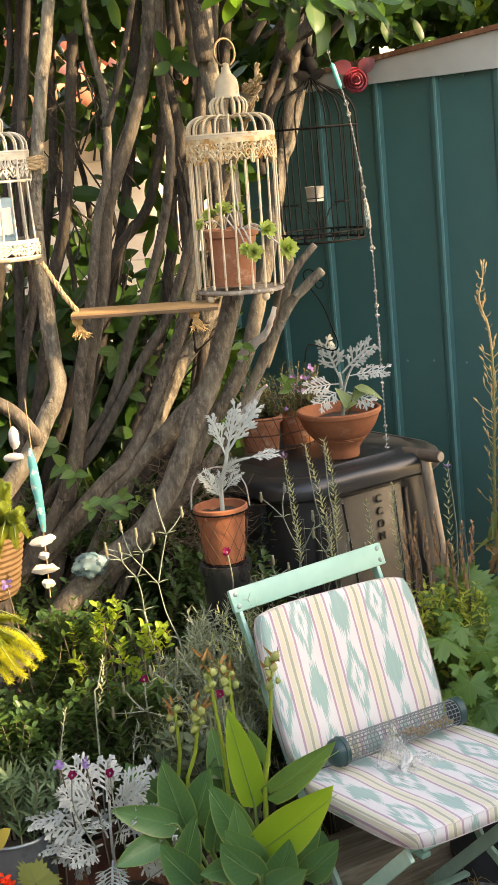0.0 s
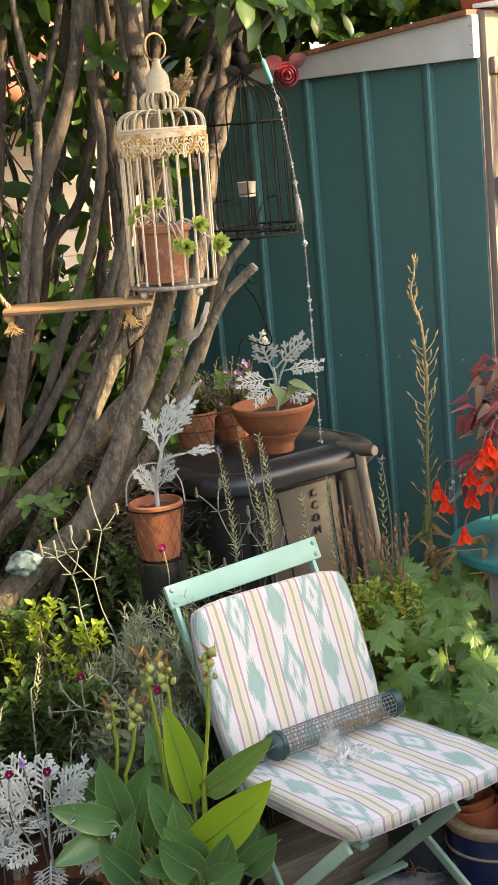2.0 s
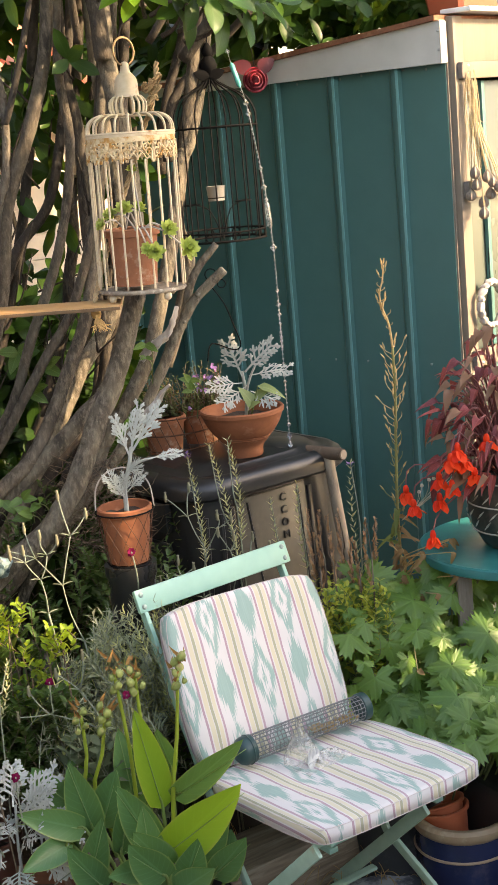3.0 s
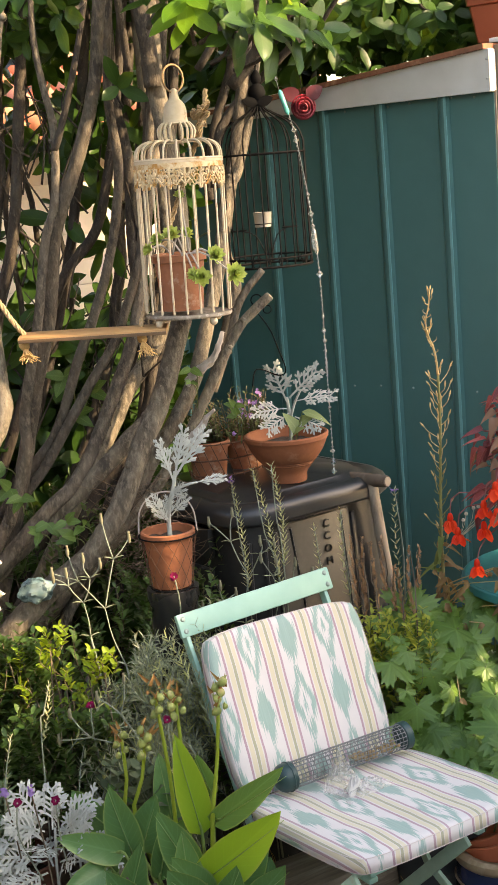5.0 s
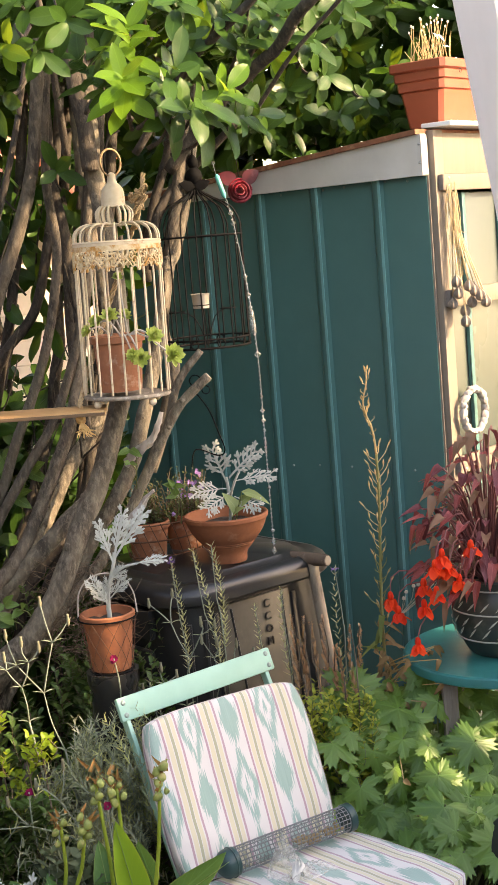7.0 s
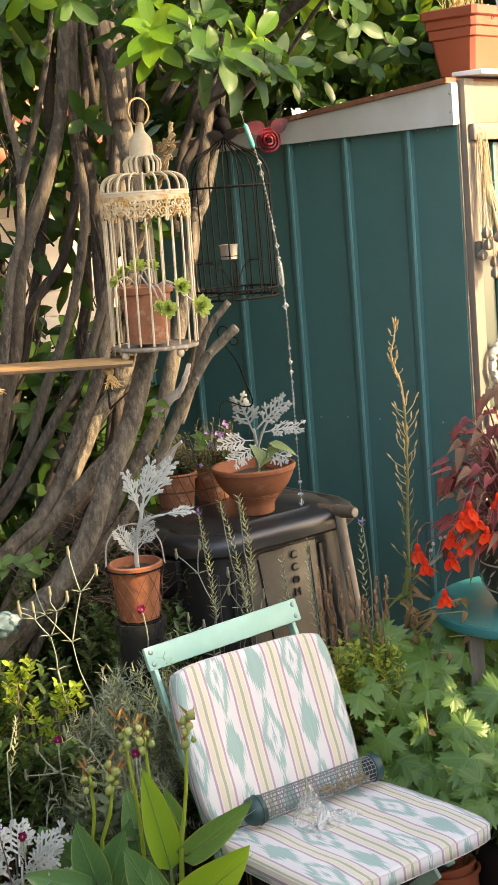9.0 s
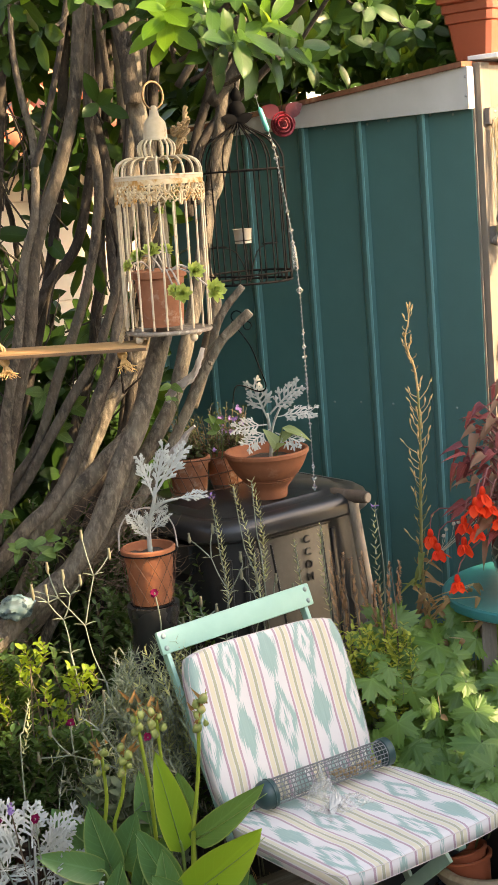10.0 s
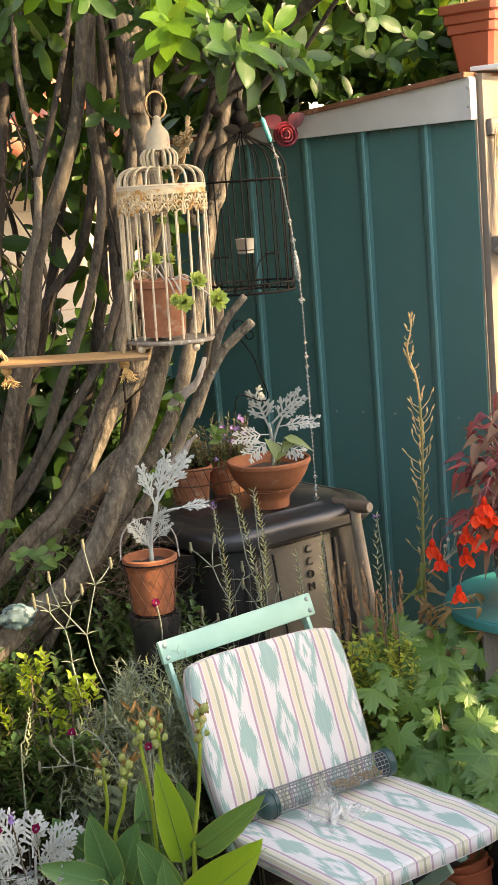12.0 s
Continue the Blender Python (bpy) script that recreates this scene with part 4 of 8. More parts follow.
    col = band(0.39, 0.44, (0.38, 0.22, 0.27), col)
    col = mixed(nt, math_node(nt, 'MULTIPLY', weave, 0.25), col, (0.45, 0.43, 0.42))
    nt.links.new(col, p.inputs["Base Color"])
    p.inputs["Roughness"].default_value = 0.92
    p.inputs["Sheen Weight"].default_value = 0.15
    bump(nt, p, weave, 0.35, 0.001)
    return m


COTTON = ikat()


def cushion(name, width, length, thick, parent, m, u0=0.0, v0=0.0, label="", bow=0.0):
    """A sewn pad: x across, y along; its cloth runs over the edges."""
    nx, ny = 22, 26
    g = Geo()
    uv = []

    def height(a, b):
        e = min(1 - abs(a), 1 - abs(b) * 1.0)
        ex, ey = 1 - abs(a) ** 6, 1 - abs(b) ** 7
        return max(0.0, ex * ey) ** 0.5
    verts = {}
    for side in (1, -1):
        for j in range(ny + 1):
            for i in range(nx + 1):
                a, b = 2 * i / nx - 1, 2 * j / ny - 1
                a, b = math.sin(a * math.pi / 2) * 0.35 + a * 0.65, math.sin(b * math.pi / 2) * 0.35 + b * 0.65
                corner = 1 - 0.085 * (abs(a) ** 4) * (abs(b) ** 4)
                hgt = height(a, b) * thick / 2
                puff = 0.004 * noise.noise(Vector((a * 3, b * 3, side * 5.0))) + 0.003 * math.cos(a * 9) * (1 - b * b)
                x, y = a * width / 2 * corner, b * length / 2 * corner
                verts[(side, i, j)] = len(g.v)
                z = side * (thick * 0.32 + hgt * 0.36) + (puff * (hgt / thick * 2) if side > 0 else 0) - bow * b * b
                g.v.append(Vector((x, y, z)))
                fall = thick * 0.5 - z - bow * b * b
                uv.append((x + u0 + math.copysign(fall * 0.8 * abs(a) ** 12, a), y + v0 - fall * 0.8 * (1 if b < 0 else -1) * abs(b) ** 12 * (abs(a) < 0.97)))
    for side in (1, -1):
        for j in range(ny):
            for i in range(nx):
                q = [verts[(side, i, j)], verts[(side, i + 1, j)], verts[(side, i + 1, j + 1)], verts[(side, i, j + 1)]]
                g.f.append(tuple(q if side > 0 else q[::-1]))
    rim = [(i, 0) for i in range(nx)] + [(nx, j) for j in range(ny)] + [(nx - i, ny) for i in range(nx)] + [(0, ny - j) for j in range(ny)]
    for k in range(len(rim)):
        a, b = rim[k], rim[(k + 1) % len(rim)]
        g.f.append((verts[(-1, *a)], verts[(-1, *b)], verts[(1, *b)], verts[(1, *a)]))
    me = g.mesh(name, COTTON)
    layer = me.uv_layers.new(name="UVMap")
    for loop in me.loops:
        layer.data[loop.index].uv = uv[loop.vertex_index]
    o = new(name, me)
    o.parent = parent
    o.matrix_local = m
    tagged(o, label)
    pip = Geo()
    for side in (1, -1):
        pip.tube([g.v[verts[(side, *k)]] + Vector((0, 0, 0.001 * side)) for k in rim[::2]] + [g.v[verts[(side, *rim[0])]]], 0.0008, seg=4, smooth=1)
    part("piping", pip, surface("piping", (0.62, 0.55, 0.50), (0.5, 0.42, 0.42), None, 0.9, fine=200), o)
    return o


def build_chair():
    ch = thing("folding_chair", "mint green folding garden chair", "chair", CHAIR)

    def bar(name, a, b, w, t, mat=mint_paint, label="", side=(1, 0, 0), parent=ch):
        """A flat steel bar from a to b, w wide and t thick."""
        a, b = Vector(a), Vector(b)
        m = facing(a, b - a, Vector(side))
        g = Geo()
        g.box((-w / 2, 0, -t / 2), (w / 2, (b - a).length, t / 2), m, soft=min(w, t) * 0.2)
        return part(name, g, mat, parent, label)
    hw = 0.195
    for s in (-1, 1):
        # one long leg from the front foot to the top of the back, one crossing it
        back_top = Vector((s * hw, 0.642, 0.822))
        front_foot = Vector((s * hw, -0.04, 0.012))
        knee = Vector((s * hw, 0.298, 0.195))
        mid = Vector((s * hw, 0.43, 0.40))
        bar("back_post", mid, back_top, 0.024, 0.010)
        leg = bar("leg", front_foot, knee, 0.024, 0.010, mint_worn)
        bar("leg_bend", knee, mid, 0.024, 0.010, mint_worn, parent=leg)
        inset = 0.155 if s > 0 else -0.207
        leg2 = bar("leg", (inset, 0.47, 0.012), (inset, 0.11, 0.342) if s > 0 else (inset, 0.02, 0.425), 0.030, 0.010, mint_worn)
        bolt = Geo().lathe([(0.0, 0.006), (0.006, 0.0045), (0.009, 0.0)], seg=12, m=pose(s * hw + 0.006, 0.288, 0.190, 0, 90, 0))
        part("bolt", bolt, screw, leg2)
    bar("stretcher", (-hw, 0.10, 0.10), (hw, 0.10, 0.10), 0.02, 0.008, mint_worn, side=(0, 0, 1))
    bar("stretcher", (-hw, 0.36, 0.08), (hw, 0.36, 0.08), 0.02, 0.008, mint_worn, side=(0, 0, 1))
    for s in (-1, 1):
        bar("seat_rail", (s * (hw - 0.05), 0.05, 0.388), (s * (hw - 0.05), 0.40, 0.388), 0.012, 0.022, side=(1, 0, 0))
    bar("front_rail", (-hw + 0.02, 0.075, 0.402), (hw - 0.02, 0.075, 0.402), 0.016, 0.008, mint_worn, side=(0, 1, 0))
    for i in range(6):
        y = 0.015 + 0.07 * i
        bar("seat_slat", (-hw + 0.045, y * 0.85 + 0.06, 0.400), (hw - 0.045, y * 0.85 + 0.06, 0.400), 0.040, 0.010, side=(0, 0, 1))
    m = Matrix.Translation((0.003, 0.622, 0.808)) @ pose(0, 0, 0, -21, -1.2, 0)
    g = Geo()
    g.box((-0.214, -0.007, -0.027), (0.214, 0.007, 0.027), m, soft=0.005)
    rail = part("top_rail", g, mint_paint, ch, "mint painted curved top slat")
    for s in (-1, 1):
        for z in (-0.014, 0.014):
            g = Geo().lathe([(0.0, 0.004), (0.004, 0.0033), (0.0064, 0.0)], seg=12, m=m @ pose(s * 0.200, -0.007, z, 90))
            part("rivet", g, surface("rivet_grey", (0.36, 0.46, 0.40), (0.28, 0.36, 0.32), None, 0.35, 0.3, relief=0.05), rail)
    g = Geo()
    m2 = Matrix.Translation((0, 0.535, 0.62)) @ pose(0, 0, 0, -21, 0, 0)
    g.box((-0.2, -0.006, -0.02), (0.2, 0.006, 0.02), m2, soft=0.004)
    part("back_slat", g, mint_paint, ch)
    return ch


CHAIR_THING = build_chair()
PAD = thing("chair_cushion", "white cotton chair pad with sea-green ikat diamonds and plum stripes", "cushion", CHAIR)
cushion("seat_pad", 0.458, 0.43, 0.046, PAD, pose(0.0, 0.190, 0.448, -4, 1.1, 0), 0.25, 0.06, "flat boxed seat pad")
cushion("back_pad", 0.425, 0.372, 0.048, PAD, Matrix.Translation((-0.001, 0.478, 0.617)) @ pose(0, 0, 0, 69, 0, 0) @ pose(0, 0, 0, 0, 0, -2), 0.178, 0.099, "upright boxed back pad")

# ---- compost bin ----
BIN = Vector((-0.055, 3.765, 0.0))


def rounded_ring(half, corner, n=8):
    out = []
    for q, (sx, sy) in enumerate(((1, 1), (-1, 1), (-1, -1), (1, -1))):
        for k in range(n):
            a = math.pi / 2 * (q + k / (n - 1))
            out.append((sx * (half - corner) + corner * math.cos(a), sy * (half - corner) + corner * math.sin(a)))
    return out


def loft(g, rings):
    """Rings of (x, y) at heights z, joined into a skin."""
    n = len(rings[0][0])
    vs = [Vector((x, y, z)) for pts, z in rings for x, y in pts]
    fs = [(i * n + k, i * n + (k + 1) % n, (i + 1) * n + (k + 1) % n, (i + 1) * n + k) for i in range(len(rings) - 1) for k in range(n)]
    fs.append(tuple((len(rings) - 1) * n + k for k in range(n)))
    g.add(vs, fs)


def widened(g):
    """Stretch a bin moulding across its front, away from the spade side."""
    for v in g.v:
        v.x = v.x * 1.08 - 0.020
    return g


def build_bin():
    b = thing("compost_bin", "black plastic compost bin, domed lid, sheen coloured into one face", "compost bin", Matrix.Translation(BIN) @ pose(0, 0, 0, 0, 0, 38))
    g = Geo()
    loft(g, [(rounded_ring(0.275, 0.09), 0.0), (rounded_ring(0.272, 0.09), 0.10), (rounded_ring(0.236, 0.085), 0.70), (rounded_ring(0.224, 0.085), 0.90), (rounded_ring(0.21, 0.085), 0.905)])
    body = part("body", widened(g), black_plastic, b)
    # raised panel frames and horizontal grooves on the sides that face the garden
    slope = math.degrees(math.atan2(0.048, 0.8))
    for turn in (0, 90, 180, 270):
        base = pose(0, 0, 0, 0, 0, turn)
        for x in (-0.168, 0.100):
            p = Geo()
            p.box((x - 0.008, -0.008, 0.12), (x + 0.008, 0.008, 0.87), base @ Matrix.Translation((0, -0.278, 0)) @ pose(0, 0, 0, -slope, 0, 0), soft=0.004)
            part("moulded_rib", p, black_plastic, body)
    for z in (0.30, 0.43, 0.56, 0.69, 0.80):
        p = Geo()
        y = -0.276 + (z - 0.1) * 0.06
        p.box((-0.11, y - 0.016, z), (0.10, y + 0.006, z + 0.085), pose(0, 0, 0, 0, 0, 270), soft=0.011)
        part("moulded_panel", widened(p), black_plastic, body)
    # corner post, and a sloping groove beside the bronze panel
    for a in (0.75, 0.95):
        p = Geo().tube([(-0.265 * a, -0.268, 0.12), (-0.232 * a, -0.236, 0.86)], 0.006, seg=6, smooth=1)
        part("corner_ridge", widened(p), black_plastic, body)
    # bronze-grey base colour stands in for the sheen on black plastic
    dusty = surface("sheen_plastic", (0.092, 0.078, 0.056), (0.070, 0.058, 0.042), (0.12, 0.10, 0.072), 0.40, fine=60, coarse=7, relief=0.15)
    p = Geo()
    p.box((-0.155, -0.006, 0.10), (0.085, 0.004, 0.885), Matrix.Translation((0, -0.2785, 0)) @ pose(0, 0, 0, -slope, 0, 0), soft=0.004)
    fp = part("front_panel", p, dusty, b, "front panel with bronze sheen put into its colour")
    for x0, x1 in ((-0.120, -0.082), (0.056, 0.066)):
        p = Geo().tube([(x0, -0.2862 + 0.87 * 0.06, 0.87), (x1, -0.2862 + 0.5 * 0.06, 0.50)], 0.0032, 0.0028, 6, 1)
        part("panel_seam", p, black_plastic, fp)
    g = Geo()
    loft(g, [(rounded_ring(0.262, 0.125), 0.900), (rounded_ring(0.270, 0.13), 0.908), (rounded_ring(0.271, 0.13), 0.930), (rounded_ring(0.266, 0.13), 0.946), (rounded_ring(0.252, 0.125), 0.957), (rounded_ring(0.238, 0.12), 0.960),
             (rounded_ring(0.230, 0.12), 0.954), (rounded_ring(0.216, 0.12), 0.956), (rounded_ring(0.205, 0.12), 0.969), (rounded_ring(0.12, 0.10), 0.976), (rounded_ring(0.02, 0.015), 0.978)])
    lid = part("lid", widened(g), black_plastic, b, "low domed lid with a rolled rim")
    # moulded letters down the face
    for i, ch in enumerate("CCOM"):
        cu = bpy.data.curves.new("letter", 'FONT')
        cu.body = ch
        cu.size = 0.030
        cu.extrude = 0.0025
        cu.align_x = 'CENTER'
        tmp = bpy.data.objects.new("letter", cu)
        scene.collection.objects.link(tmp)
        me = bpy.data.meshes.new_from_object(tmp.evaluated_get(bpy.context.evaluated_depsgraph_get()))
        bpy.data.objects.remove(tmp)
        me.materials.clear()
        me.materials.append(solid("letter_black", (0.008, 0.008, 0.008), 0.5))
        o = new("letter", me)
        o.parent = body
        z = 0.848 - 0.034 * i
        o.matrix_local = Matrix.Translation((0.0, -0.2885 + z * 0.06, z)) @ pose(0, 0, 0, 90 - slope, 0, 0)
    return b


build_bin()

# ---- hanging cages ----
def glass(name, c=(1, 1, 1), rough=0.02, mix=0.0):
    if name in MATS:
        return MATS[name]
    m, nt, p = base_mat(name)
    n = noise_out(nt, 30.0, 3.0)
    p.inputs["Base Color"].default_value = (*c, 1)
    p.inputs["Transmission Weight"].default_value = 0.92
    nt.links.new(math_node(nt, 'ADD', math_node(nt, 'MULTIPLY', n, 0.08), rough), p.inputs["Roughness"])
    p.inputs["IOR"].default_value = 1.45
    MATS[name] = m
    return m


def pot_profile(r_top, r_base, h, rim=0.018, wall=0.006, inner=0.75):
    return [(0.001, 0), (r_base, 0), (r_base * 1.01, 0.004), (r_top - 0.006, h - rim), (r_top, h - rim + 0.002), (r_top + 0.001, h - 0.003), (r_top - 0.003, h), (r_top - wall, h - 0.001), (r_top - wall - 0.004, h * inner), (0.001, h * inner)]


def flower_pot(label, m, r_top, r_base, h, material=None, rim=0.02, group="", soil_on=True, profile=None, category="flower pot"):
    t = thing("flower_pot", label, category, m, group)
    part("pot", Geo().lathe(profile or pot_profile(r_top, r_base, h, rim), wobble=0.006), material or terracotta, t)
    if soil_on:
        g = Geo()
        n = 22
        for ring_r in (0.3, 0.6, 0.9):
            g.v += [Vector((r_top * ring_r * math.cos(6.283 * k / n), r_top * ring_r * math.sin(6.283 * k / n), h * 0.83 + jitter(0.005))) for k in range(n)]
        g.v.append(Vector((0, 0, h * 0.85)))
        g.f += [(3 * n, k, (k + 1) % n) for k in range(n)]
        g.f += [(q * n + k, (q + 1) * n + k, (q + 1) * n + (k + 1) % n, q * n + (k + 1) % n) for q in range(2) for k in range(n)]
        part("soil", g, soil, t, "dark potting soil")
    return t


def lace(r, z0, z1, units=9, hemmed=False):
    """A stamped strip round a hoop: a plain upper edge, mirrored scrolls and a drop below each."""
    g = Geo()
    h = z1 - z0
    edge = z1 - h * 0.24
    g.lathe([(r - 0.0018, z1), (r, z1), (r, edge), (r - 0.0018, edge), (r - 0.0018, z1)], seg=54)
    step = 2 * math.pi / units

    def wire(pts, w, a0, flip):
        g.tube([Vector(((r + 0.0006) * math.cos(a0 + flip * u * step), (r + 0.0006) * math.sin(a0 + flip * u * step), z1 - h * v)) for u, v in pts], w, w * 0.75, 5, 2)
    for k in range(units):
        a0 = step * k + jitter(0.02)
        for flip in (-1, 1):
            wire([(0.02, 0.98), (0.05, 0.80), (0.03, 0.62), (0.10, 0.50), (0.20, 0.52), (0.235, 0.63), (0.19, 0.72), (0.13, 0.68), (0.135, 0.60)], 0.0029, a0, flip)
            wire([(0.06, 0.84), (0.13, 0.80), (0.20, 0.86), (0.27, 0.78)], 0.0026, a0, flip)
            wire([(0.0, 0.22), (0.05, 0.34), (0.11, 0.36), (0.16, 0.26)], 0.0027, a0, flip)
            wire([(0.24, 0.60), (0.31, 0.50), (0.30, 0.38), (0.24, 0.34), (0.21, 0.42), (0.25, 0.47)], 0.0026, a0, flip)
            wire([(0.33, 0.22), (0.37, 0.42), (0.46, 0.52), (0.50, 0.40)], 0.0029, a0, flip)
            wire([(0.27, 0.78), (0.35, 0.66), (0.43, 0.72), (0.50, 0.84)], 0.0026, a0, flip)
            wire([(0.36, 0.66), (0.42, 0.58), (0.50, 0.62)], 0.0025, a0, flip)
        wire([(0.0, 0.22), (0.01, 0.5), (0.0, 0.8), (0.0, 1.0)], 0.0030, a0, 1)
        wire([(0.5, 0.22), (0.5, 0.5), (0.5, 0.9)], 0.0027, a0, 1)
    if hemmed:
        g.ring((0, 0, z0), r, 0.0030, 40)
    return g


def white_cage(name, label, m, h, paint, band_mat, r=0.1, flare=1.0, foot_band=False):
    """A round wire cage with a filigree band, shoulders, a bulb neck and a cap; its floor at z = 0."""
    c = thing(name, label, "bird cage", m)
    g = Geo().lathe([(0.001, 0), (r * 1.0 * flare, 0), (r * 1.02 * flare, 0.002), (r * 1.025 * flare, 0.006), (r * 1.01 * flare, 0.009), (r * 0.98 * flare, 0.006), (0.001, 0.004)], seg=36)
    part("floor_plate", g, surface("tray_grey", (0.30, 0.25, 0.19), (0.16, 0.13, 0.10), (0.52, 0.46, 0.38), 0.8, fine=120, coarse=40, relief=0.4), c, "round rusty tray floor")
    for a in (0.4, 1.97, 3.54, 5.1):
        f = Geo().blob((r * 0.9 * math.cos(a), r * 0.9 * math.sin(a), -0.009), (0.010, 0.010, 0.010), 0.02, 10)
        part("foot", f, paint, c)
    n = 20
    zb = h
    for k in range(n):
        a = 2 * math.pi * k / n
        e = Vector((math.cos(a), math.sin(a), 0))
        g = Geo().tube([e * r * flare + Vector((0, 0, 0.012)), e * r * (1 + flare) / 2 + Vector((0, 0, zb * 0.5)), e * r + Vector((0, 0, zb))], 0.0026, seg=5, smooth=2)
        part("bar", g, paint, c)
        g = Geo().tube([e * r + Vector((0, 0, zb + 0.0580)), e * r * 0.98 + Vector((0, 0, zb + 0.0778)), e * r * 0.88 + Vector((0, 0, zb + 0.0922)), e * r * 0.66 + Vector((0, 0, zb + 0.1012)), e * r * 0.38 + Vector((0, 0, zb + 0.0994))], 0.0027, seg=5, smooth=3)
        part("shoulder_bar", g, paint, c)
        g = Geo().tube([e * r * 0.38 + Vector((0, 0, zb + 0.0976)), e * r * 0.43 + Vector((0, 0, zb + 0.1120)), e * r * 0.43 + Vector((0, 0, zb + 0.1282)), e * r * 0.31 + Vector((0, 0, zb + 0.1408))], 0.0028, seg=5, smooth=3)
        if k % 5 != 4:
            part("neck_bar", g, paint, c)
    g = Geo().ring((0, 0, zb + 0.0580), r, 0.004, 40)
    g.ring((0, 0, zb + 0.0985), r * 0.38, 0.003, 24)
    g.lathe([(r + 0.001, zb + 0.0500), (r + 0.003, zb + 0.0510), (r + 0.003, zb + 0.0598), (r + 0.001, zb + 0.0607), (r - 0.001, zb + 0.0580), (r - 0.001, zb + 0.0520), (r + 0.001, zb + 0.0500)], seg=40)
    part("hoop", g, paint, c)
    part("filigree_band", lace(r + 0.002, zb - 0.008, zb + 0.054, 9, foot_band), band_mat, c, "pierced scrollwork band flaking to rust")
    if foot_band:
        lower = lace(r * flare * 0.995, 0.008, 0.048, 9, True)
        part("foot_band", lower, band_mat, c, "pierced band above the floor")
    g = Geo().lathe([(r * 0.31, zb + 0.1390), (r * 0.285, zb + 0.1412), (r * 0.275, zb + 0.1480), (r * 0.268, zb + 0.1680), (r * 0.245, zb + 0.1790), (r * 0.185, zb + 0.1880), (r * 0.120, zb + 0.1945), (r * 0.100, zb + 0.2030), (r * 0.090, zb + 0.2130), (r * 0.05, zb + 0.2170), (0.001, zb + 0.2180)], seg=24)
    part("cap", g, paint, c, "bell shaped cap with flaking paint")
    g = Geo().ring((0, 0, 0), 0.031, 0.0026, 24, 6, pose(0, 0, 0, 90, 0, 25))
    o = part("hanging_ring", g, surface("rusty_ring", (0.30, 0.20, 0.11), (0.20, 0.12, 0.06), None, 0.6, 0.3, relief=0.3), c, "rusty wire ring")
    o.location = (0, 0, zb + 0.240)
    return c


white_cage("bird_cage", "cream wire bird cage with rusty filigree band hanging in the laurel", Matrix.Translation((-0.203, 3.25, 1.472)) @ pose(0, 0, 0, 0, 1.2, 20), 0.302, cage_paint, cage_rusty)
white_cage("bird_cage", "white wire bird cage with pierced band tied to a stem", Matrix.Translation((-0.768, 3.25, 1.592)) @ pose(0, 0, 0, 0, 1.5, 5), 0.19, cage_white, cage_white, 0.092, 1.11, True)


def build_cage_hook():
    g = Geo().tube([(-0.205, 3.25, 1.99), (-0.205, 3.25, 2.03), (-0.19, 3.27, 2.075), (-0.17, 3.33, 2.09)], 0.003, seg=6)
    tagged(part("hanging_wire", g, black_metal), "thin dark wire tied to a laurel twig", "wire")


build_cage_hook()


# lantern jar in the second cage
def build_jar():
    j = thing("lantern_jar", "square pale blue glass lantern with a white candle", "lantern", Matrix.Translation((-0.767, 3.25, 1.602)) @ pose(0, 0, 0, 0, 0, 20))
    blue = surface("blue_glaze", (0.16, 0.25, 0.28), (0.22, 0.32, 0.34), None, 0.25, relief=0.1)
    g = Geo()
    g.box((-0.045, -0.045, 0), (0.045, 0.045, 0.135), soft=0.006)
    part("jar", g, blue, j)
    g = Geo()
    g.box((-0.036, -0.049, 0.05), (0.036, -0.0455, 0.112), soft=0.001)
    part("label", g, solid("cream_label", (0.75, 0.7, 0.6), 0.8), j, "plain cream label")
    g = Geo().lathe([(0.001, 0.135), (0.02, 0.135), (0.02, 0.145), (0.001, 0.147)], seg=14)
    part("candle", g, solid("wax", (0.8, 0.77, 0.7), 0.5), j)


build_jar()

POT_IN_CAGE = flower_pot("small weathered terracotta pot standing in the cream cage", Matrix.Translation((-0.215, 3.25, 1.488)), 0.064, 0.048, 0.132, terracotta_rough)
succ = leafy("succulent_green", (0.27, 0.37, 0.085), (0.42, 0.50, 0.14), 0.5, 0.3)


def rosette(g, c, size, axis, n=30):
    axis = Vector(axis).normalized()
    e1 = axis.orthogonal().normalized()
    e2 = axis.cross(e1)
    for i in range(n):
        a = i * 2.4
        t = i / n
        out = e1 * math.cos(a) + e2 * math.sin(a)
        d = out * (0.25 + t) + axis * (1.1 - t)
        g.placed(blade(size * (0.45 + 0.45 * t), size * 0.36, -0.25, 0.35, 5, 1.6, 0.3, 0.0, 0.5), facing(Vector(c) + axis * size * 0.2 * (1 - t), d, axis))


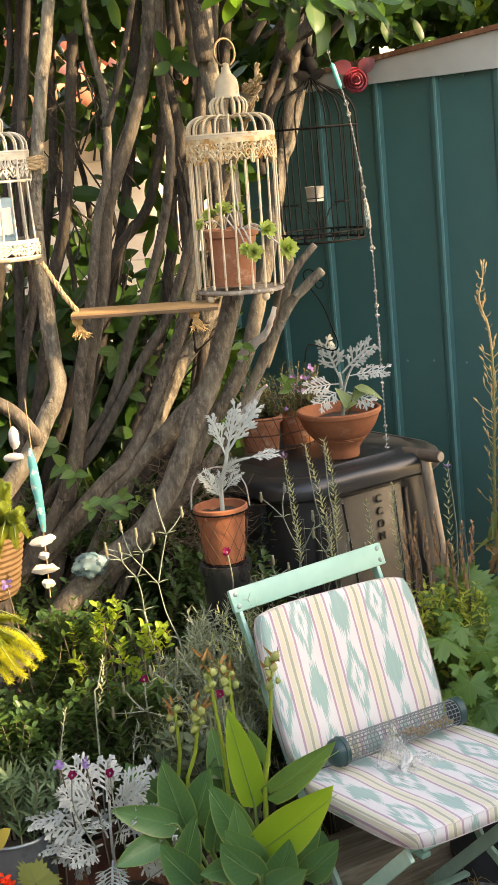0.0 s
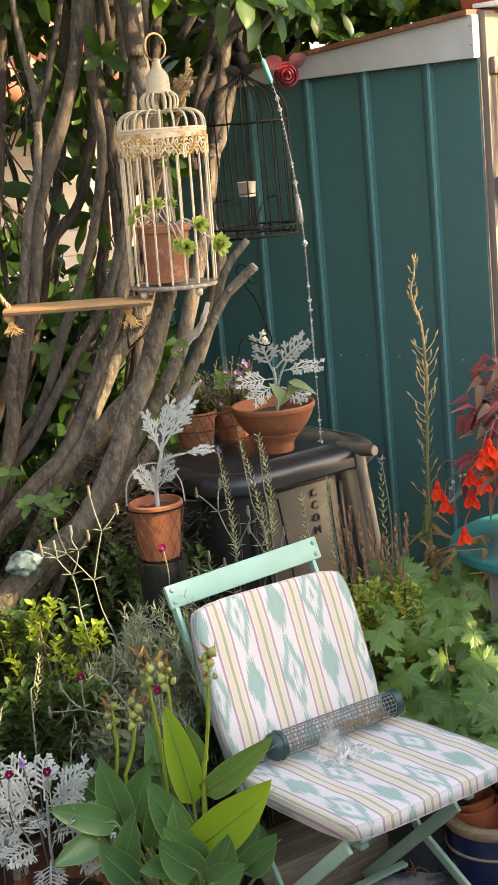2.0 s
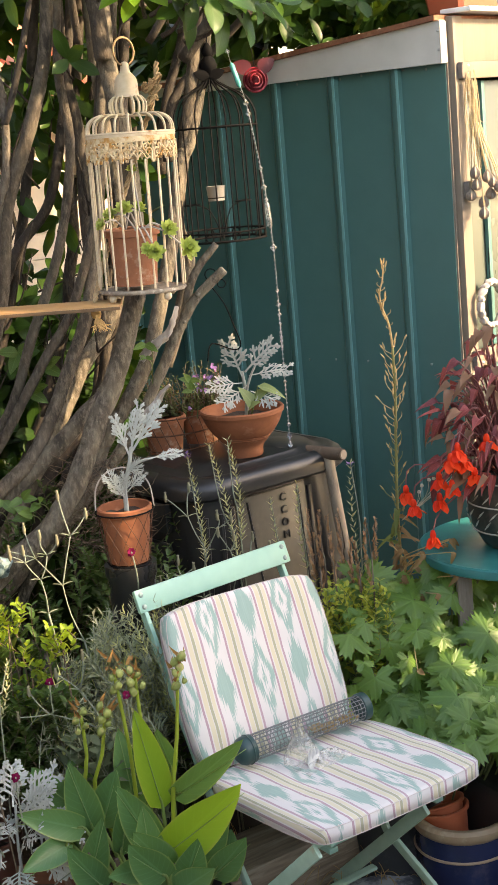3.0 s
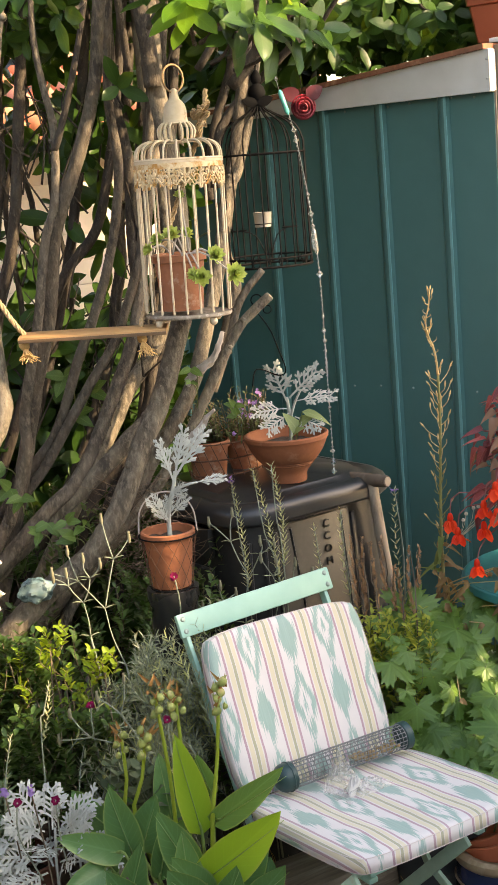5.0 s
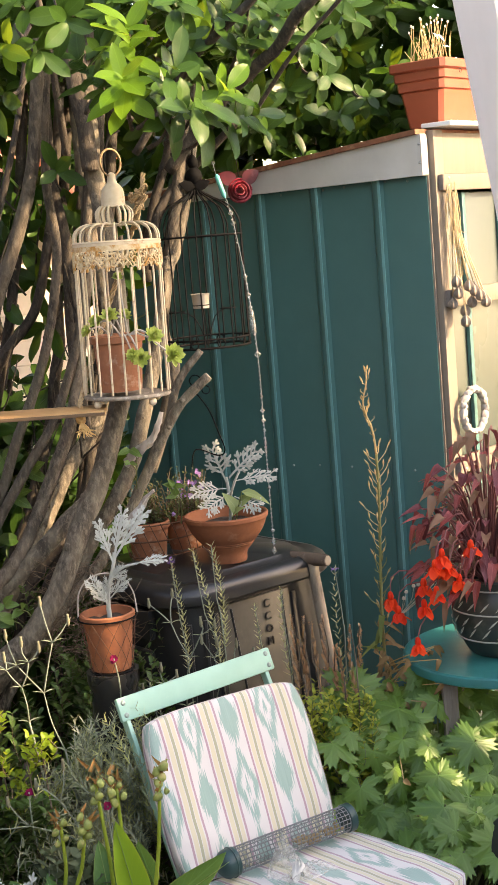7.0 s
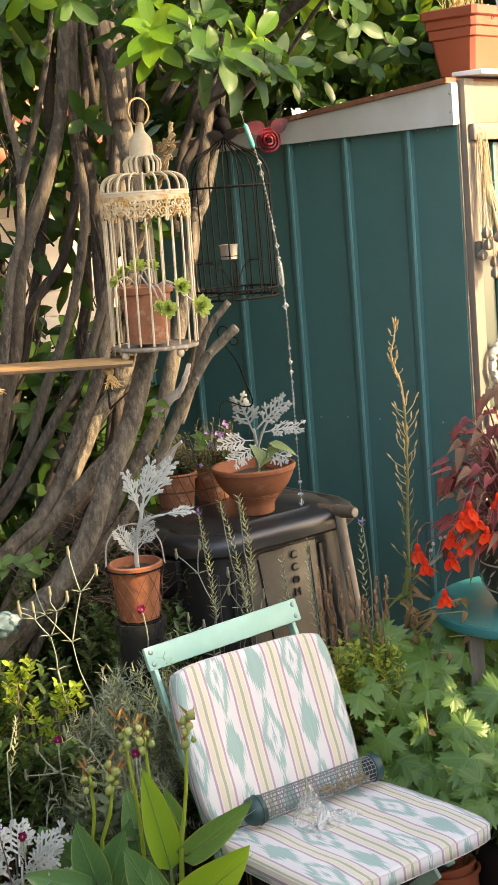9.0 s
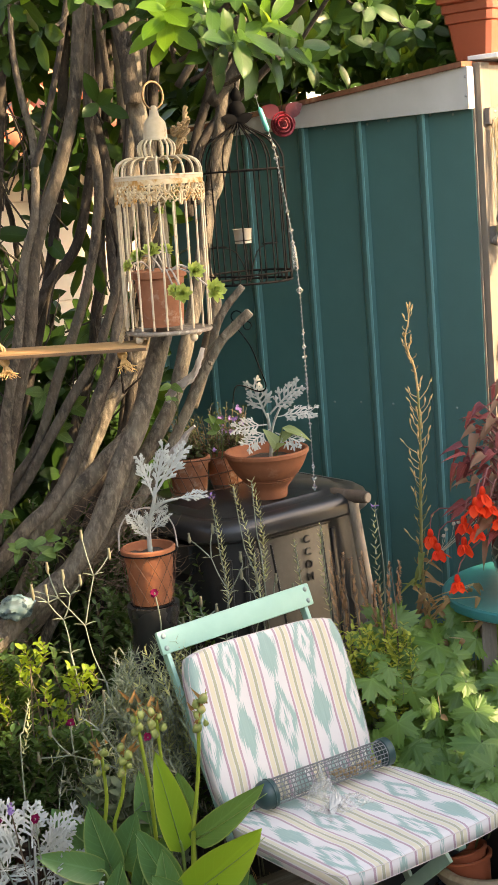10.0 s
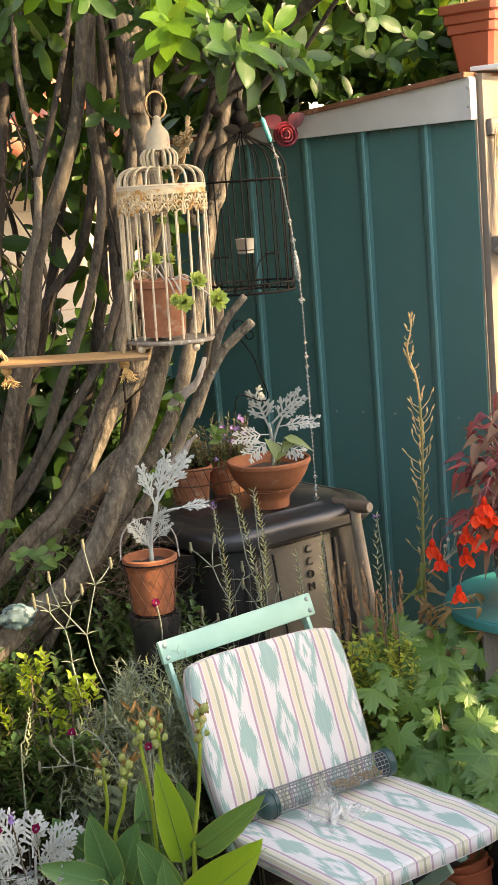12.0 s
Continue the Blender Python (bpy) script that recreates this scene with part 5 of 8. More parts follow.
def build_succulent():
    s = thing("succulent", "trailing yellow-green succulent with rosettes, growing out of its pot", "plant")
    for p, size, ax in (((-0.256, 3.22, 1.652), 0.026, (-0.3, -0.7, 0.6)), ((-0.225, 3.21, 1.662), 0.03, (0, -0.7, 0.7)), ((-0.195, 3.24, 1.66), 0.026, (0.3, -0.5, 0.7)), ((-0.275, 3.19, 1.635), 0.022, (-0.7, -0.6, 0.3)),
                        ((-0.128, 3.17, 1.612), 0.030, (0.4, -0.8, 0.4)), ((-0.158, 3.14, 1.568), 0.030, (0, -0.9, 0.2)), ((-0.088, 3.15, 1.568), 0.036, (0.5, -0.8, 0.2)), ((-0.175, 3.14, 1.575), 0.022, (-0.4, -0.8, 0.3)), ((-0.20, 3.24, 1.75), 0.018, (0, -0.7, 0.7))):
        g = Geo()
        rosette(g, p, size * 1.0, ax, 38)
        part("rosette", g, succ, s, sharp=0)["kind"] = "stuff"
        root = Vector((-0.215 + jitter(0.03), 3.25 + jitter(0.02), 1.588))
        mid = (root + Vector(p)) / 2 + Vector((0, -0.03, 0.03 if p[2] > 1.6 else 0.045))
        part("stalk", Geo().tube([root, mid, Vector(p)], 0.0025, 0.0022, 5, 4), dead_wood, s)


build_succulent()


def build_black_cage():
    c = thing("bird_cage", "black wire bird cage with an onion dome and finial", "bird cage", Matrix.Translation((-0.004, 3.68, 1.545)))
    r = 0.112
    n = 18
    for k in range(n):
        a = 2 * math.pi * (k + 0.3) / n
        e = Vector((math.cos(a), math.sin(a), 0))
        pts = [e * r, e * r + Vector((0, 0, 0.15)), e * r + Vector((0, 0, 0.288)), e * r * 0.98 + Vector((0, 0, 0.325)), e * r * 0.80 + Vector((0, 0, 0.362)), e * r * 0.42 + Vector((0, 0, 0.386)), e * r * 0.16 + Vector((0, 0, 0.405)), e * r * 0.08 + Vector((0, 0, 0.43))]
        part("bar", Geo().tube(pts, 0.0021, seg=5, smooth=3), black_metal, c)
    for z, rr in ((0.0, 0.0034), (0.022, 0.0028), (0.288, 0.0028)):
        part("hoop", Geo().ring((0, 0, z), r, rr, 44), black_metal, c)
    for k in range(10):
        a = 2 * math.pi * k / 10
        e = Vector((math.cos(a), math.sin(a), 0))
        part("foot_loop", Geo().ring(e * r + Vector((0, 0, 0.011)), 0.010, 0.0016, 12, 4, facing((0, 0, 0), (0, 0, 1), e).to_3x3().to_4x4()), black_metal, c)
    g = Geo().lathe([(0.001, 0.405), (0.014, 0.405), (0.020, 0.414), (0.014, 0.424), (0.019, 0.432), (0.023, 0.442), (0.018, 0.458), (0.009, 0.466), (0.014, 0.474), (0.013, 0.486), (0.005, 0.499), (0.001, 0.502)], seg=18)
    part("finial", g, black_metal, c, "turned black finial")
    bow = Geo()
    for s in (-1, 1):
        bow.placed(blade(0.042, 0.028, 0.15, -0.3, 4, 0.9), facing((0, -0.02, 0.415), (s, -0.2, 0.35), (0, -1, 0.2)))
        bow.placed(blade(0.04, 0.013, 0.3, -0.2, 4, 0.9), facing((0, -0.014, 0.42), (s * 0.3, -0.25, -0.6), (0, -1, 0.2)))
    part("bow", bow, black_metal, c, "black ribbon bow")
    # little holders on arms
    for x, y, z in ((-0.01, -0.03, 0.11), (-0.075, -0.01, 0.095), (0.06, 0.02, 0.095)):
        h = part("holder_ring", Geo().ring((x, y, z), 0.021, 0.0016, 18, 5).tube([(x, y + 0.021, z), (x * 0.4, 0.03, z - 0.02), (0, 0.0, 0.0)], 0.0016, seg=5), black_metal, c)
        if x == -0.01:
            cup = Geo().lathe([(0.001, z - 0.008), (0.021, z - 0.008), (0.024, z + 0.028), (0.026, z + 0.030), (0.023, z + 0.028), (0.020, z - 0.004), (0.001, z - 0.004)], (x, y, 0), 18)
            part("tea_light_cup", cup, surface("tin", (0.62, 0.60, 0.55), (0.5, 0.48, 0.44), None, 0.35, 0.7, relief=0.1), h, "silver tea light cup")
    part("hook", Geo().tube([(0, 0, 0.497), (0.0, 0, 0.54), (-0.03, -0.03, 0.58), (-0.06, -0.10, 0.60)], 0.002, seg=5), black_metal, c)


build_black_cage()


def build_bead_chain():
    c = thing("bead_chain", "hanging chain of clear and teal glass beads", "bead chain")
    clear = glass("clear_glass", (0.95, 0.98, 0.97), 0.05)
    teal = surface("teal_glass", (0.05, 0.34, 0.30), (0.08, 0.42, 0.38), None, 0.15, relief=0.1)
    pts = [Vector((0.040, 3.60, 2.045)), Vector((0.058, 3.60, 1.965)), Vector((0.082, 3.595, 1.888)), Vector((0.108, 3.585, 1.70)), Vector((0.121, 3.58, 1.52)), Vector((0.123, 3.61, 1.25)), Vector((0.124, 3.62, 0.986))]
    part("wire", Geo().tube(pts, 0.0008, seg=5, smooth=4), screw, c)
    total = sum((pts[i + 1] - pts[i]).length for i in range(6))

    def at_len(d):
        for i in range(6):
            l = (pts[i + 1] - pts[i]).length
            if d <= l or i == 5:
                return pts[i].lerp(pts[i + 1], d / l), (pts[i + 1] - pts[i]).normalized()
            d -= l
    bead = Geo().lathe([(0.0005, -0.007), (0.0058, -0.001), (0.0058, 0.001), (0.0005, 0.007)], seg=6).mesh("bead", clear, False)
    link = Geo().ring((0, 0, 0), 0.0022, 0.0006, 8, 4, pose(0, 0, 0, 90)).mesh("link", screw)
    # fine chain, with single cut beads at uneven steps
    d, i = 0.135, 0
    while d < total:
        p, w = at_len(d)
        part("link", link, None, c).matrix_local = facing(p, w, (0.5 * (i % 2), -1, 0.01)) @ pose(0, 0, 0, 90)
        d += 0.012
        i += 1
    for k, size in ((0.03, 0.9), (0.155, 1.2), (0.18, 1.2), (0.31, 1.0), (0.355, 1.2), (0.385, 1.0), (0.50, 1.5), (0.605, 0.9), (0.64, 1.1), (0.665, 1.1), (0.69, 0.9), (0.79, 1.0), (0.835, 0.9), (0.945, 1.1), (0.975, 1.3), (0.998, 1.2)):
        p, w = at_len(k * total)
        part("bead", bead, None, c).matrix_local = facing(p, w, (0, -1, 0.01), size) @ pose(0, 0, 0, 90)
    for a, b, r, mt, lb in ((0.06, 0.125, 0.0065, teal, "teal glass tube"), (0.415, 0.485, 0.007, clear, "clear glass drop"), (0.755, 0.805, 0.004, clear, "clear glass rod")):
        p, w = at_len(a)
        q, _ = at_len(b)
        part("glass_tube", Geo().tube([p, p.lerp(q, 0.1), p.lerp(q, 0.9), q], 0.002, 0.002, 8, 1, radii=[0.002, r, r, 0.002]), mt, c, lb)


build_bead_chain()


def build_metal_rose():
    t = thing("metal_rose", "red painted metal rose ornament with two dark leaves", "ornament", Matrix.Translation((0.129, 4.2, 1.962)))
    red = surface("rose_red", (0.36, 0.03, 0.045), (0.20, 0.015, 0.03), (0.5, 0.12, 0.12), 0.35, 0.3, relief=0.3)
    for k in range(9):
        g = Geo()
        r = 0.036 - 0.0032 * k
        a = k * 2.1
        pts = [(r * math.cos(a + t * 0.55) * (1 - 0.01 * t), -0.012 - 0.0035 * k + 0.006 * math.sin(t), r * math.sin(a + t * 0.55)) for t in range(8)]
        g.tube(pts, 0.0022, 0.0022, 5, 2)
        vs = [Vector((p[0], p[1] + dy, p[2])) for p in pts for dy in (0, 0.018)]
        g.add(vs, [(2 * i, 2 * i + 1, 2 * i + 3, 2 * i + 2) for i in range(7)])
        part("petal", g, red, t)
    part("rose_back", Geo().lathe([(0.001, 0.0), (0.036, 0.004), (0.037, 0.012), (0.001, 0.016)], seg=20, m=pose(0, 0.008, 0, 90)), red, t)
    leafm = surface("dark_red_metal", (0.13, 0.02, 0.025), (0.08, 0.012, 0.018), (0.3, 0.1, 0.1), 0.4, 0.1)
    for s in (-1, 1):
        g = Geo().placed(blade(0.058, 0.044, 0.1, 0.1, 5, 0.9), facing((s * 0.010, -0.014, 0.026), (s * 0.85, -0.05, 0.5), (0, -1, 0.1)))
        part("leaf", g, leafm, t)
    part("hanger", Geo().tube([(0, 0.0, 0.04), (-0.004, 0.0, 0.09), (-0.004, 0.02, 0.13)], 0.0014, seg=5), black_metal, t)


build_metal_rose()


# ---- swing perch and ropes ----
def rope(geo, pts, r):
    """Three twisted strands along pts."""
    ps = [Vector(p) for p in pts]
    fine = []
    for i in range(len(ps) - 1):
        n = max(2, int((ps[i + 1] - ps[i]).length / 0.004))
        fine += [ps[i].lerp(ps[i + 1], k / n) for k in range(n)]
    fine.append(ps[-1])
    for s in range(3):
        out = []
        for i, p in enumerate(fine):
            d = (fine[min(i + 1, len(fine) - 1)] - fine[max(i - 1, 0)]).normalized()
            e = d.orthogonal().normalized()
            f = d.cross(e)
            a = i * 0.55 + s * 2.094
            out.append(p + (e * math.cos(a) + f * math.sin(a)) * r * 0.55)
        geo.tube(out, r * 0.58, seg=5, smooth=1)


def build_swing():
    s = thing("swing_perch", "varnished wooden plank hung on sisal ropes", "swing perch")
    m = facing((-0.597, 3.2, 1.457), Vector((0.344, 0, -0.006)), (0, -0.1, 1))
    g = Geo()
    g.box((-0.034, 0, -0.005), (0.034, 0.344, 0.006), m, soft=0.002)
    plank = part("plank", g, plank_wood, s)
    # added dark strip: shade on the plank's front edge put into colour
    g = Geo()
    g.box((0.0342, 0.001, -0.0062), (0.0370, 0.343, 0.0015), m, soft=0.0008)
    part("front_edge", g, surface("shaded_edge", (0.13, 0.08, 0.042), (0.09, 0.055, 0.03), None, 0.8, fine=40, coarse=8, relief=0.3), plank, "plank edge strip with shade put into its dark colour")
    for p, up in (((-0.588, 3.2, 1.44), [(-0.588, 3.2, 1.466), (-0.61, 3.19, 1.50), (-0.66, 3.22, 1.58)]), ((-0.313, 3.2, 1.435), [(-0.313, 3.215, 1.468), (-0.30, 3.3, 1.52), (-0.22, 3.36, 1.72), (-0.16, 3.345, 1.86), (-0.128, 3.335, 1.94), (-0.125, 3.37, 1.99)])):
        g = Geo()
        rope(g, [p] + up, 0.006)
        o = part("rope", g, rope_fibre, s)
        k = Geo().blob(Vector(p) + Vector((0, -0.002, -0.002)), (0.013, 0.012, 0.011), 0.3, 12, seed=p[0])
        for i in range(34):
            k.tube([Vector(p) + Vector((0, -0.004, -0.006)), Vector(p) + Vector((0.006 + jitter(0.012), jitter(0.012) - 0.01, -0.022)), Vector(p) + Vector((0.010 + jitter(0.024), jitter(0.018) - 0.012, -0.036 + jitter(0.008)))], 0.0016, 0.0009, 4, 1)
        part("knot", k, surface("frayed_sisal", (0.62, 0.40, 0.17), (0.46, 0.28, 0.11), None, 0.95, fine=200, coarse=50, relief=0.6), o, "frayed rope knot")


build_swing()


def build_ropes():
    g = Geo()
    c = Vector((-0.669, 3.268, 1.80))
    for k in range(3):
        rope(g, [c + Vector((0.030 * math.cos(a), 0.030 * math.sin(a), 0.010 * k - 0.012 + 0.002 * a)) for a in [i * 0.52 for i in range(13)]], 0.006)
    rope(g, [c + Vector((-0.03, 0, 0)), c + Vector((-0.07, -0.01, 0.004))], 0.006)
    tagged(part("rope", g, rope_fibre), "sisal rope wound round a laurel stem", "rope")
    g = Geo()
    for k, (x, z) in enumerate(((-0.142, 1.905), (-0.132, 1.925), (-0.148, 1.935), (-0.13, 1.95))):
        rope(g, [Vector((x + 0.012 * math.cos(a + k), 3.325 + 0.012 * math.sin(a), z + 0.010 * math.sin(a * 1.3 + k))) for a in [i * 0.7 for i in range(10)]], 0.0055)
    rope(g, [(-0.14, 3.33, 1.91), (-0.15, 3.34, 1.86)], 0.006)
    tagged(part("rope_knot", g, rope_fibre), "thick knot of sisal rope on a branch", "rope")


build_ropes()


# ---- pots on the compost bin ----
LID_Z = 0.975
bowl_prof = [(0.001, 0), (0.046, 0), (0.048, 0.004), (0.0485, 0.020), (0.053, 0.030), (0.063, 0.042), (0.0705, 0.050), (0.069, 0.0515), (0.0745, 0.055), (0.073, 0.0565), (0.0785, 0.060), (0.088, 0.072), (0.097, 0.086), (0.104, 0.101), (0.1085, 0.114), (0.112, 0.117), (0.113, 0.126), (0.110, 0.130), (0.104, 0.128), (0.100, 0.116), (0.090, 0.090), (0.001, 0.086)]
BOWL = flower_pot("wide terracotta bowl with grooves standing on the compost bin lid", Matrix.Translation((0.003, 3.62, LID_Z - 0.002)), 0.105, 0.054, 0.122, terracotta, profile=bowl_prof)

for x, y, r in ((-0.215, 3.745, 0.062), (-0.115, 3.83, 0.06)):
    flower_pot("old terracotta pot in a rusty wire basket on the bin lid", Matrix.Translation((x, y, LID_Z - 0.004)), r, r * 0.74, 0.105, terracotta_rough, group="pots behind the laurel")


def build_wire_basket():
    b = thing("wire_basket", "rusty wire basket holding two terracotta pots", "basket")
    wire = surface("rusty_wire", (0.17, 0.075, 0.040), (0.09, 0.045, 0.03), None, 0.8, 0.3)
    for z, k in ((1.075, 1.0), (1.03, 0.94), (0.985, 0.86)):
        g = Geo()
        c = Vector((-0.165, 3.775, z))
        g.tube([c + Matrix.Rotation(0.7, 3, 'Z') @ Vector((0.135 * k * math.cos(a), 0.09 * k * math.sin(a), 0)) for a in [i * 0.3307 for i in range(20)]], 0.0022, seg=5, smooth=1)
        part("hoop", g, wire, b)
    for i in range(26):
        a = i * 0.24166
        g = Geo()
        pts = [Vector((-0.165, 3.775, z)) + Matrix.Rotation(0.7 , 3, 'Z') @ Vector((0.137 * k * math.cos(a + da), 0.092 * k * math.sin(a + da), 0)) for z, k, da in ((1.08, 1.0, 0), (1.03, 0.94, 0.15), (0.98, 0.86, 0.3))]
        g.tube(pts, 0.0015, seg=4)
        part("upright", g, wire, b)


build_wire_basket()


# ---- spade ----
def build_spade():
    s = thing("spade", "old spade with a worn wooden T handle leaning by the bin", "spade")
    old = surface("handle_wood", (0.34, 0.275, 0.20), (0.23, 0.18, 0.13), (0.12, 0.09, 0.065), 0.75, fine=50, coarse=12, relief=0.5, stretch=(1, 1, 0.3))
    a, b = Vector((0.160, 3.705, 0.950)), Vector((0.262, 3.60, 0.953))
    g = Geo().tube([a, a.lerp(b, 0.06), a.lerp(b, 0.5), a.lerp(b, 0.94), b], 0.012, seg=12, smooth=2, radii=[0.011, 0.0165, 0.018, 0.0165, 0.014], knob=0.05)
    part("grip", g, surface("grip_wood", (0.13, 0.095, 0.065), (0.075, 0.052, 0.036), (0.24, 0.19, 0.14), 0.8, fine=60, coarse=14, relief=0.6), s, "dark weathered T grip")
    d = (b - a).normalized()
    part("end_grain", Geo().tube([b - d * 0.002, b + d * 0.0025], 0.0132, 0.0122, 12, 1), cut_wood, s, "pale end grain")
    top = a.lerp(b, 0.62) + Vector((0, 0, -0.008))
    g = Geo().tube([top, top + Vector((0.036, 0.02, -0.33)), Vector((0.31, 3.70, 0.22))], 0.0155, 0.0175, 12, 4, knob=0.05)
    part("shaft", g, old, s)
    g = Geo()
    g.box((-0.08, -0.006, -0.26), (0.08, 0.006, 0.0), Matrix.Translation((0.315, 3.705, 0.24)), soft=0.003)
    part("blade", g, rust, s)


build_spade()


# ---- wire pot on a black post ----
flower_pot("terracotta pot wrapped in chicken wire on a black stand", Matrix.Translation((-0.293, 3.15, 0.850)), 0.064, 0.046, 0.135, terracotta, rim=0.018)


def build_wire_wrap():
    t = thing("wire_holder", "diamond mesh wire holder with a looped handle round a terracotta pot", "wire holder", Matrix.Translation((-0.293, 3.15, 0.846)))
    for s in (-1, 1):
        for i in range(12):
            a = i * 2 * math.pi / 12
            pts = []
            for k in range(8):
                z = 0.125 * k / 7
                r = 0.049 + 0.0175 * k / 7
                b = a + s * k * 0.15
                pts.append((r * math.cos(b), r * math.sin(b), z))
            part("mesh_wire", Geo().tube(pts, 0.0009, seg=4, smooth=1), MATS["rusty_wire"], t)
    for z, r in ((0.128, 0.069), (0.001, 0.05)):
        part("hoop", Geo().ring((0, 0, z), r, 0.002, 30, 5), black_metal, t)
    pts = [(0.069 * math.cos(a) , 0.01, 0.128 + 0.10 * math.sin(a) ** 0.7) for a in [math.pi * i / 10 for i in range(11)]]
    part("handle", Geo().tube(pts, 0.002, seg=5), dead_wood, t)


build_wire_wrap()


def build_stand():
    g = Geo().lathe([(0.001, 0), (0.075, 0), (0.06, 0.3), (0.055, 0.80), (0.062, 0.82), (0.062, 0.845), (0.001, 0.846)], (-0.293, 3.15, 0), 28)
    tagged(part("pot_stand", g, black_plastic), "tall black plastic stand under the wire pot", "stand")


build_stand()


# ---- bird feeder and bag on the chair ----
def build_feeder():
    dark = surface("feeder_green", (0.012, 0.045, 0.045), (0.02, 0.06, 0.055), None, 0.4, relief=0.15)
    grey = surface("feeder_wire", (0.26, 0.27, 0.27), (0.18, 0.19, 0.19), None, 0.5, 0.3)
    a, b = Vector((-0.158, 0.358, 0.502)), Vector((0.198, 0.338, 0.502))
    f = thing("bird_feeder", "grey wire mesh tube feeder with dark green caps on the chair", "bird feeder", CHAIR @ facing(a, b - a, (0, 0, 1)))
    l = (b - a).length
    r = 0.0285
    n = 18
    rows = 32
    for k in range(n):
        t = 2 * math.pi * k / n
        part("mesh_bar", Geo().tube([(r * math.cos(t), 0.03, r * math.sin(t)), (r * math.cos(t), l - 0.012, r * math.sin(t))], 0.0009, seg=4, smooth=1), grey, f)
    for k in range(rows):
        y = 0.04 + (l - 0.055) * k / (rows - 1)
        part("mesh_ring", Geo().ring((0, y, 0), r, 0.0009, 22, 4, pose(0, 0, 0, 90)), grey, f)
    cap = Geo().lathe([(0.001, 0.0), (0.018, 0.001), (0.028, 0.010), (0.0315, 0.018), (0.0315, 0.040), (0.029, 0.042), (0.001, 0.042)], seg=28, m=pose(0, 0, 0, -90))
    c = part("cap", cap, dark, f, "dark green plastic cap")
    part("cap_band", Geo().ring((0, 0.030, 0), 0.032, 0.002, 28, 5, pose(0, 0, 0, 90)), dark, c)
    cap = Geo().lathe([(0.001, 0.0), (0.026, 0.002), (0.032, 0.006), (0.032, 0.022), (0.030, 0.024), (0.001, 0.024)], seg=28, m=pose(0, l, 0, 90))
    part("base_cap", cap, dark, f, "dark green plastic base")
    seeds = Geo()
    for _ in range(40):
        seeds.blob((jitter(0.018), rng.uniform(0.2, 0.32), -0.018 + abs(jitter(0.008))), (0.005, 0.007, 0.004), 0.2, 6, seed=rng.random())
    part("seed_remains", seeds, solid("seed", (0.35, 0.24, 0.12), 0.9), f)["kind"] = "stuff"


build_feeder()


def build_bag():
    m, nt, p = base_mat("clear_film")
    tr = nt.nodes.new("ShaderNodeBsdfTransparent")
    mix = nt.nodes.new("ShaderNodeMixShader")
    p.inputs["Base Color"].default_value = (0.62, 0.60, 0.54, 1)
    p.inputs["Roughness"].default_value = 0.16
    n = noise_out(nt, 40, 5.0)
    nt.links.new(ramp(nt, n, 0.30, 1.05), mix.inputs[0])
    bump(nt, p, noise_out(nt, 90, 4.0), 0.8, 0.004)
    nt.links.new(tr.outputs[0], mix.inputs[1])
    nt.links.new(p.outputs[0], mix.inputs[2])
    nt.links.new(mix.outputs[0], nt.nodes["Material Output"].inputs[0])
    bag = thing("plastic_bag", "crumpled clear plastic bag lying on the chair seat", "plastic bag", CHAIR @ pose(-0.040, 0.275, 0.468))

    def film(sx, sy, h, seed, off, w=26):
        """Crumpled clear film: ridged folds running to a gathered top."""
        g = Geo()
        for j in range(w + 1):
            for i in range(w + 1):
                a, b = 2 * i / w - 1, 2 * j / w - 1
                rr = max(0.0, 1 - (a * a + b * b) * 0.7)
                turn = math.atan2(b, a)
                pleat = abs(math.sin(turn * 3.5 + seed + 2.2 * noise.noise(Vector((a * 1.7, b * 1.7, seed)))))
                crush = abs(noise.noise(Vector((a * 3.1 + seed, b * 3.1, seed * 2)))) + 0.5 * abs(noise.noise(Vector((a * 7, b * 7 + seed, 1))))
                z = h * rr * (0.35 + 0.55 * pleat * (1 - rr * 0.5) + 0.9 * crush)
                wob = 1 + 0.3 * noise.noise(Vector((turn * 1.5, seed, 2)))
                g.v.append(Vector((a * sx * wob + off[0], b * sy * wob + off[1], max(z, 0.0005))))
        for j in range(w):
            for i in range(w):
                k = j * (w + 1) + i
                g.f += [(k, k + 1, k + w + 2), (k, k + w + 2, k + w + 1)]
        return g
    part("film", film(0.036, 0.032, 0.075, 1.3, (-0.008, 0.0)), m, bag, sharp=0)
    part("film", film(0.062, 0.034, 0.022, 4.1, (0.03, -0.03)), m, bag, sharp=0)
    part("neck_twist", film(0.020, 0.014, 0.038, 7.7, (0.012, -0.025), 14), solid("film_white", (0.62, 0.60, 0.55), 0.3), bag, "whiter gathered neck", sharp=0)


build_bag()


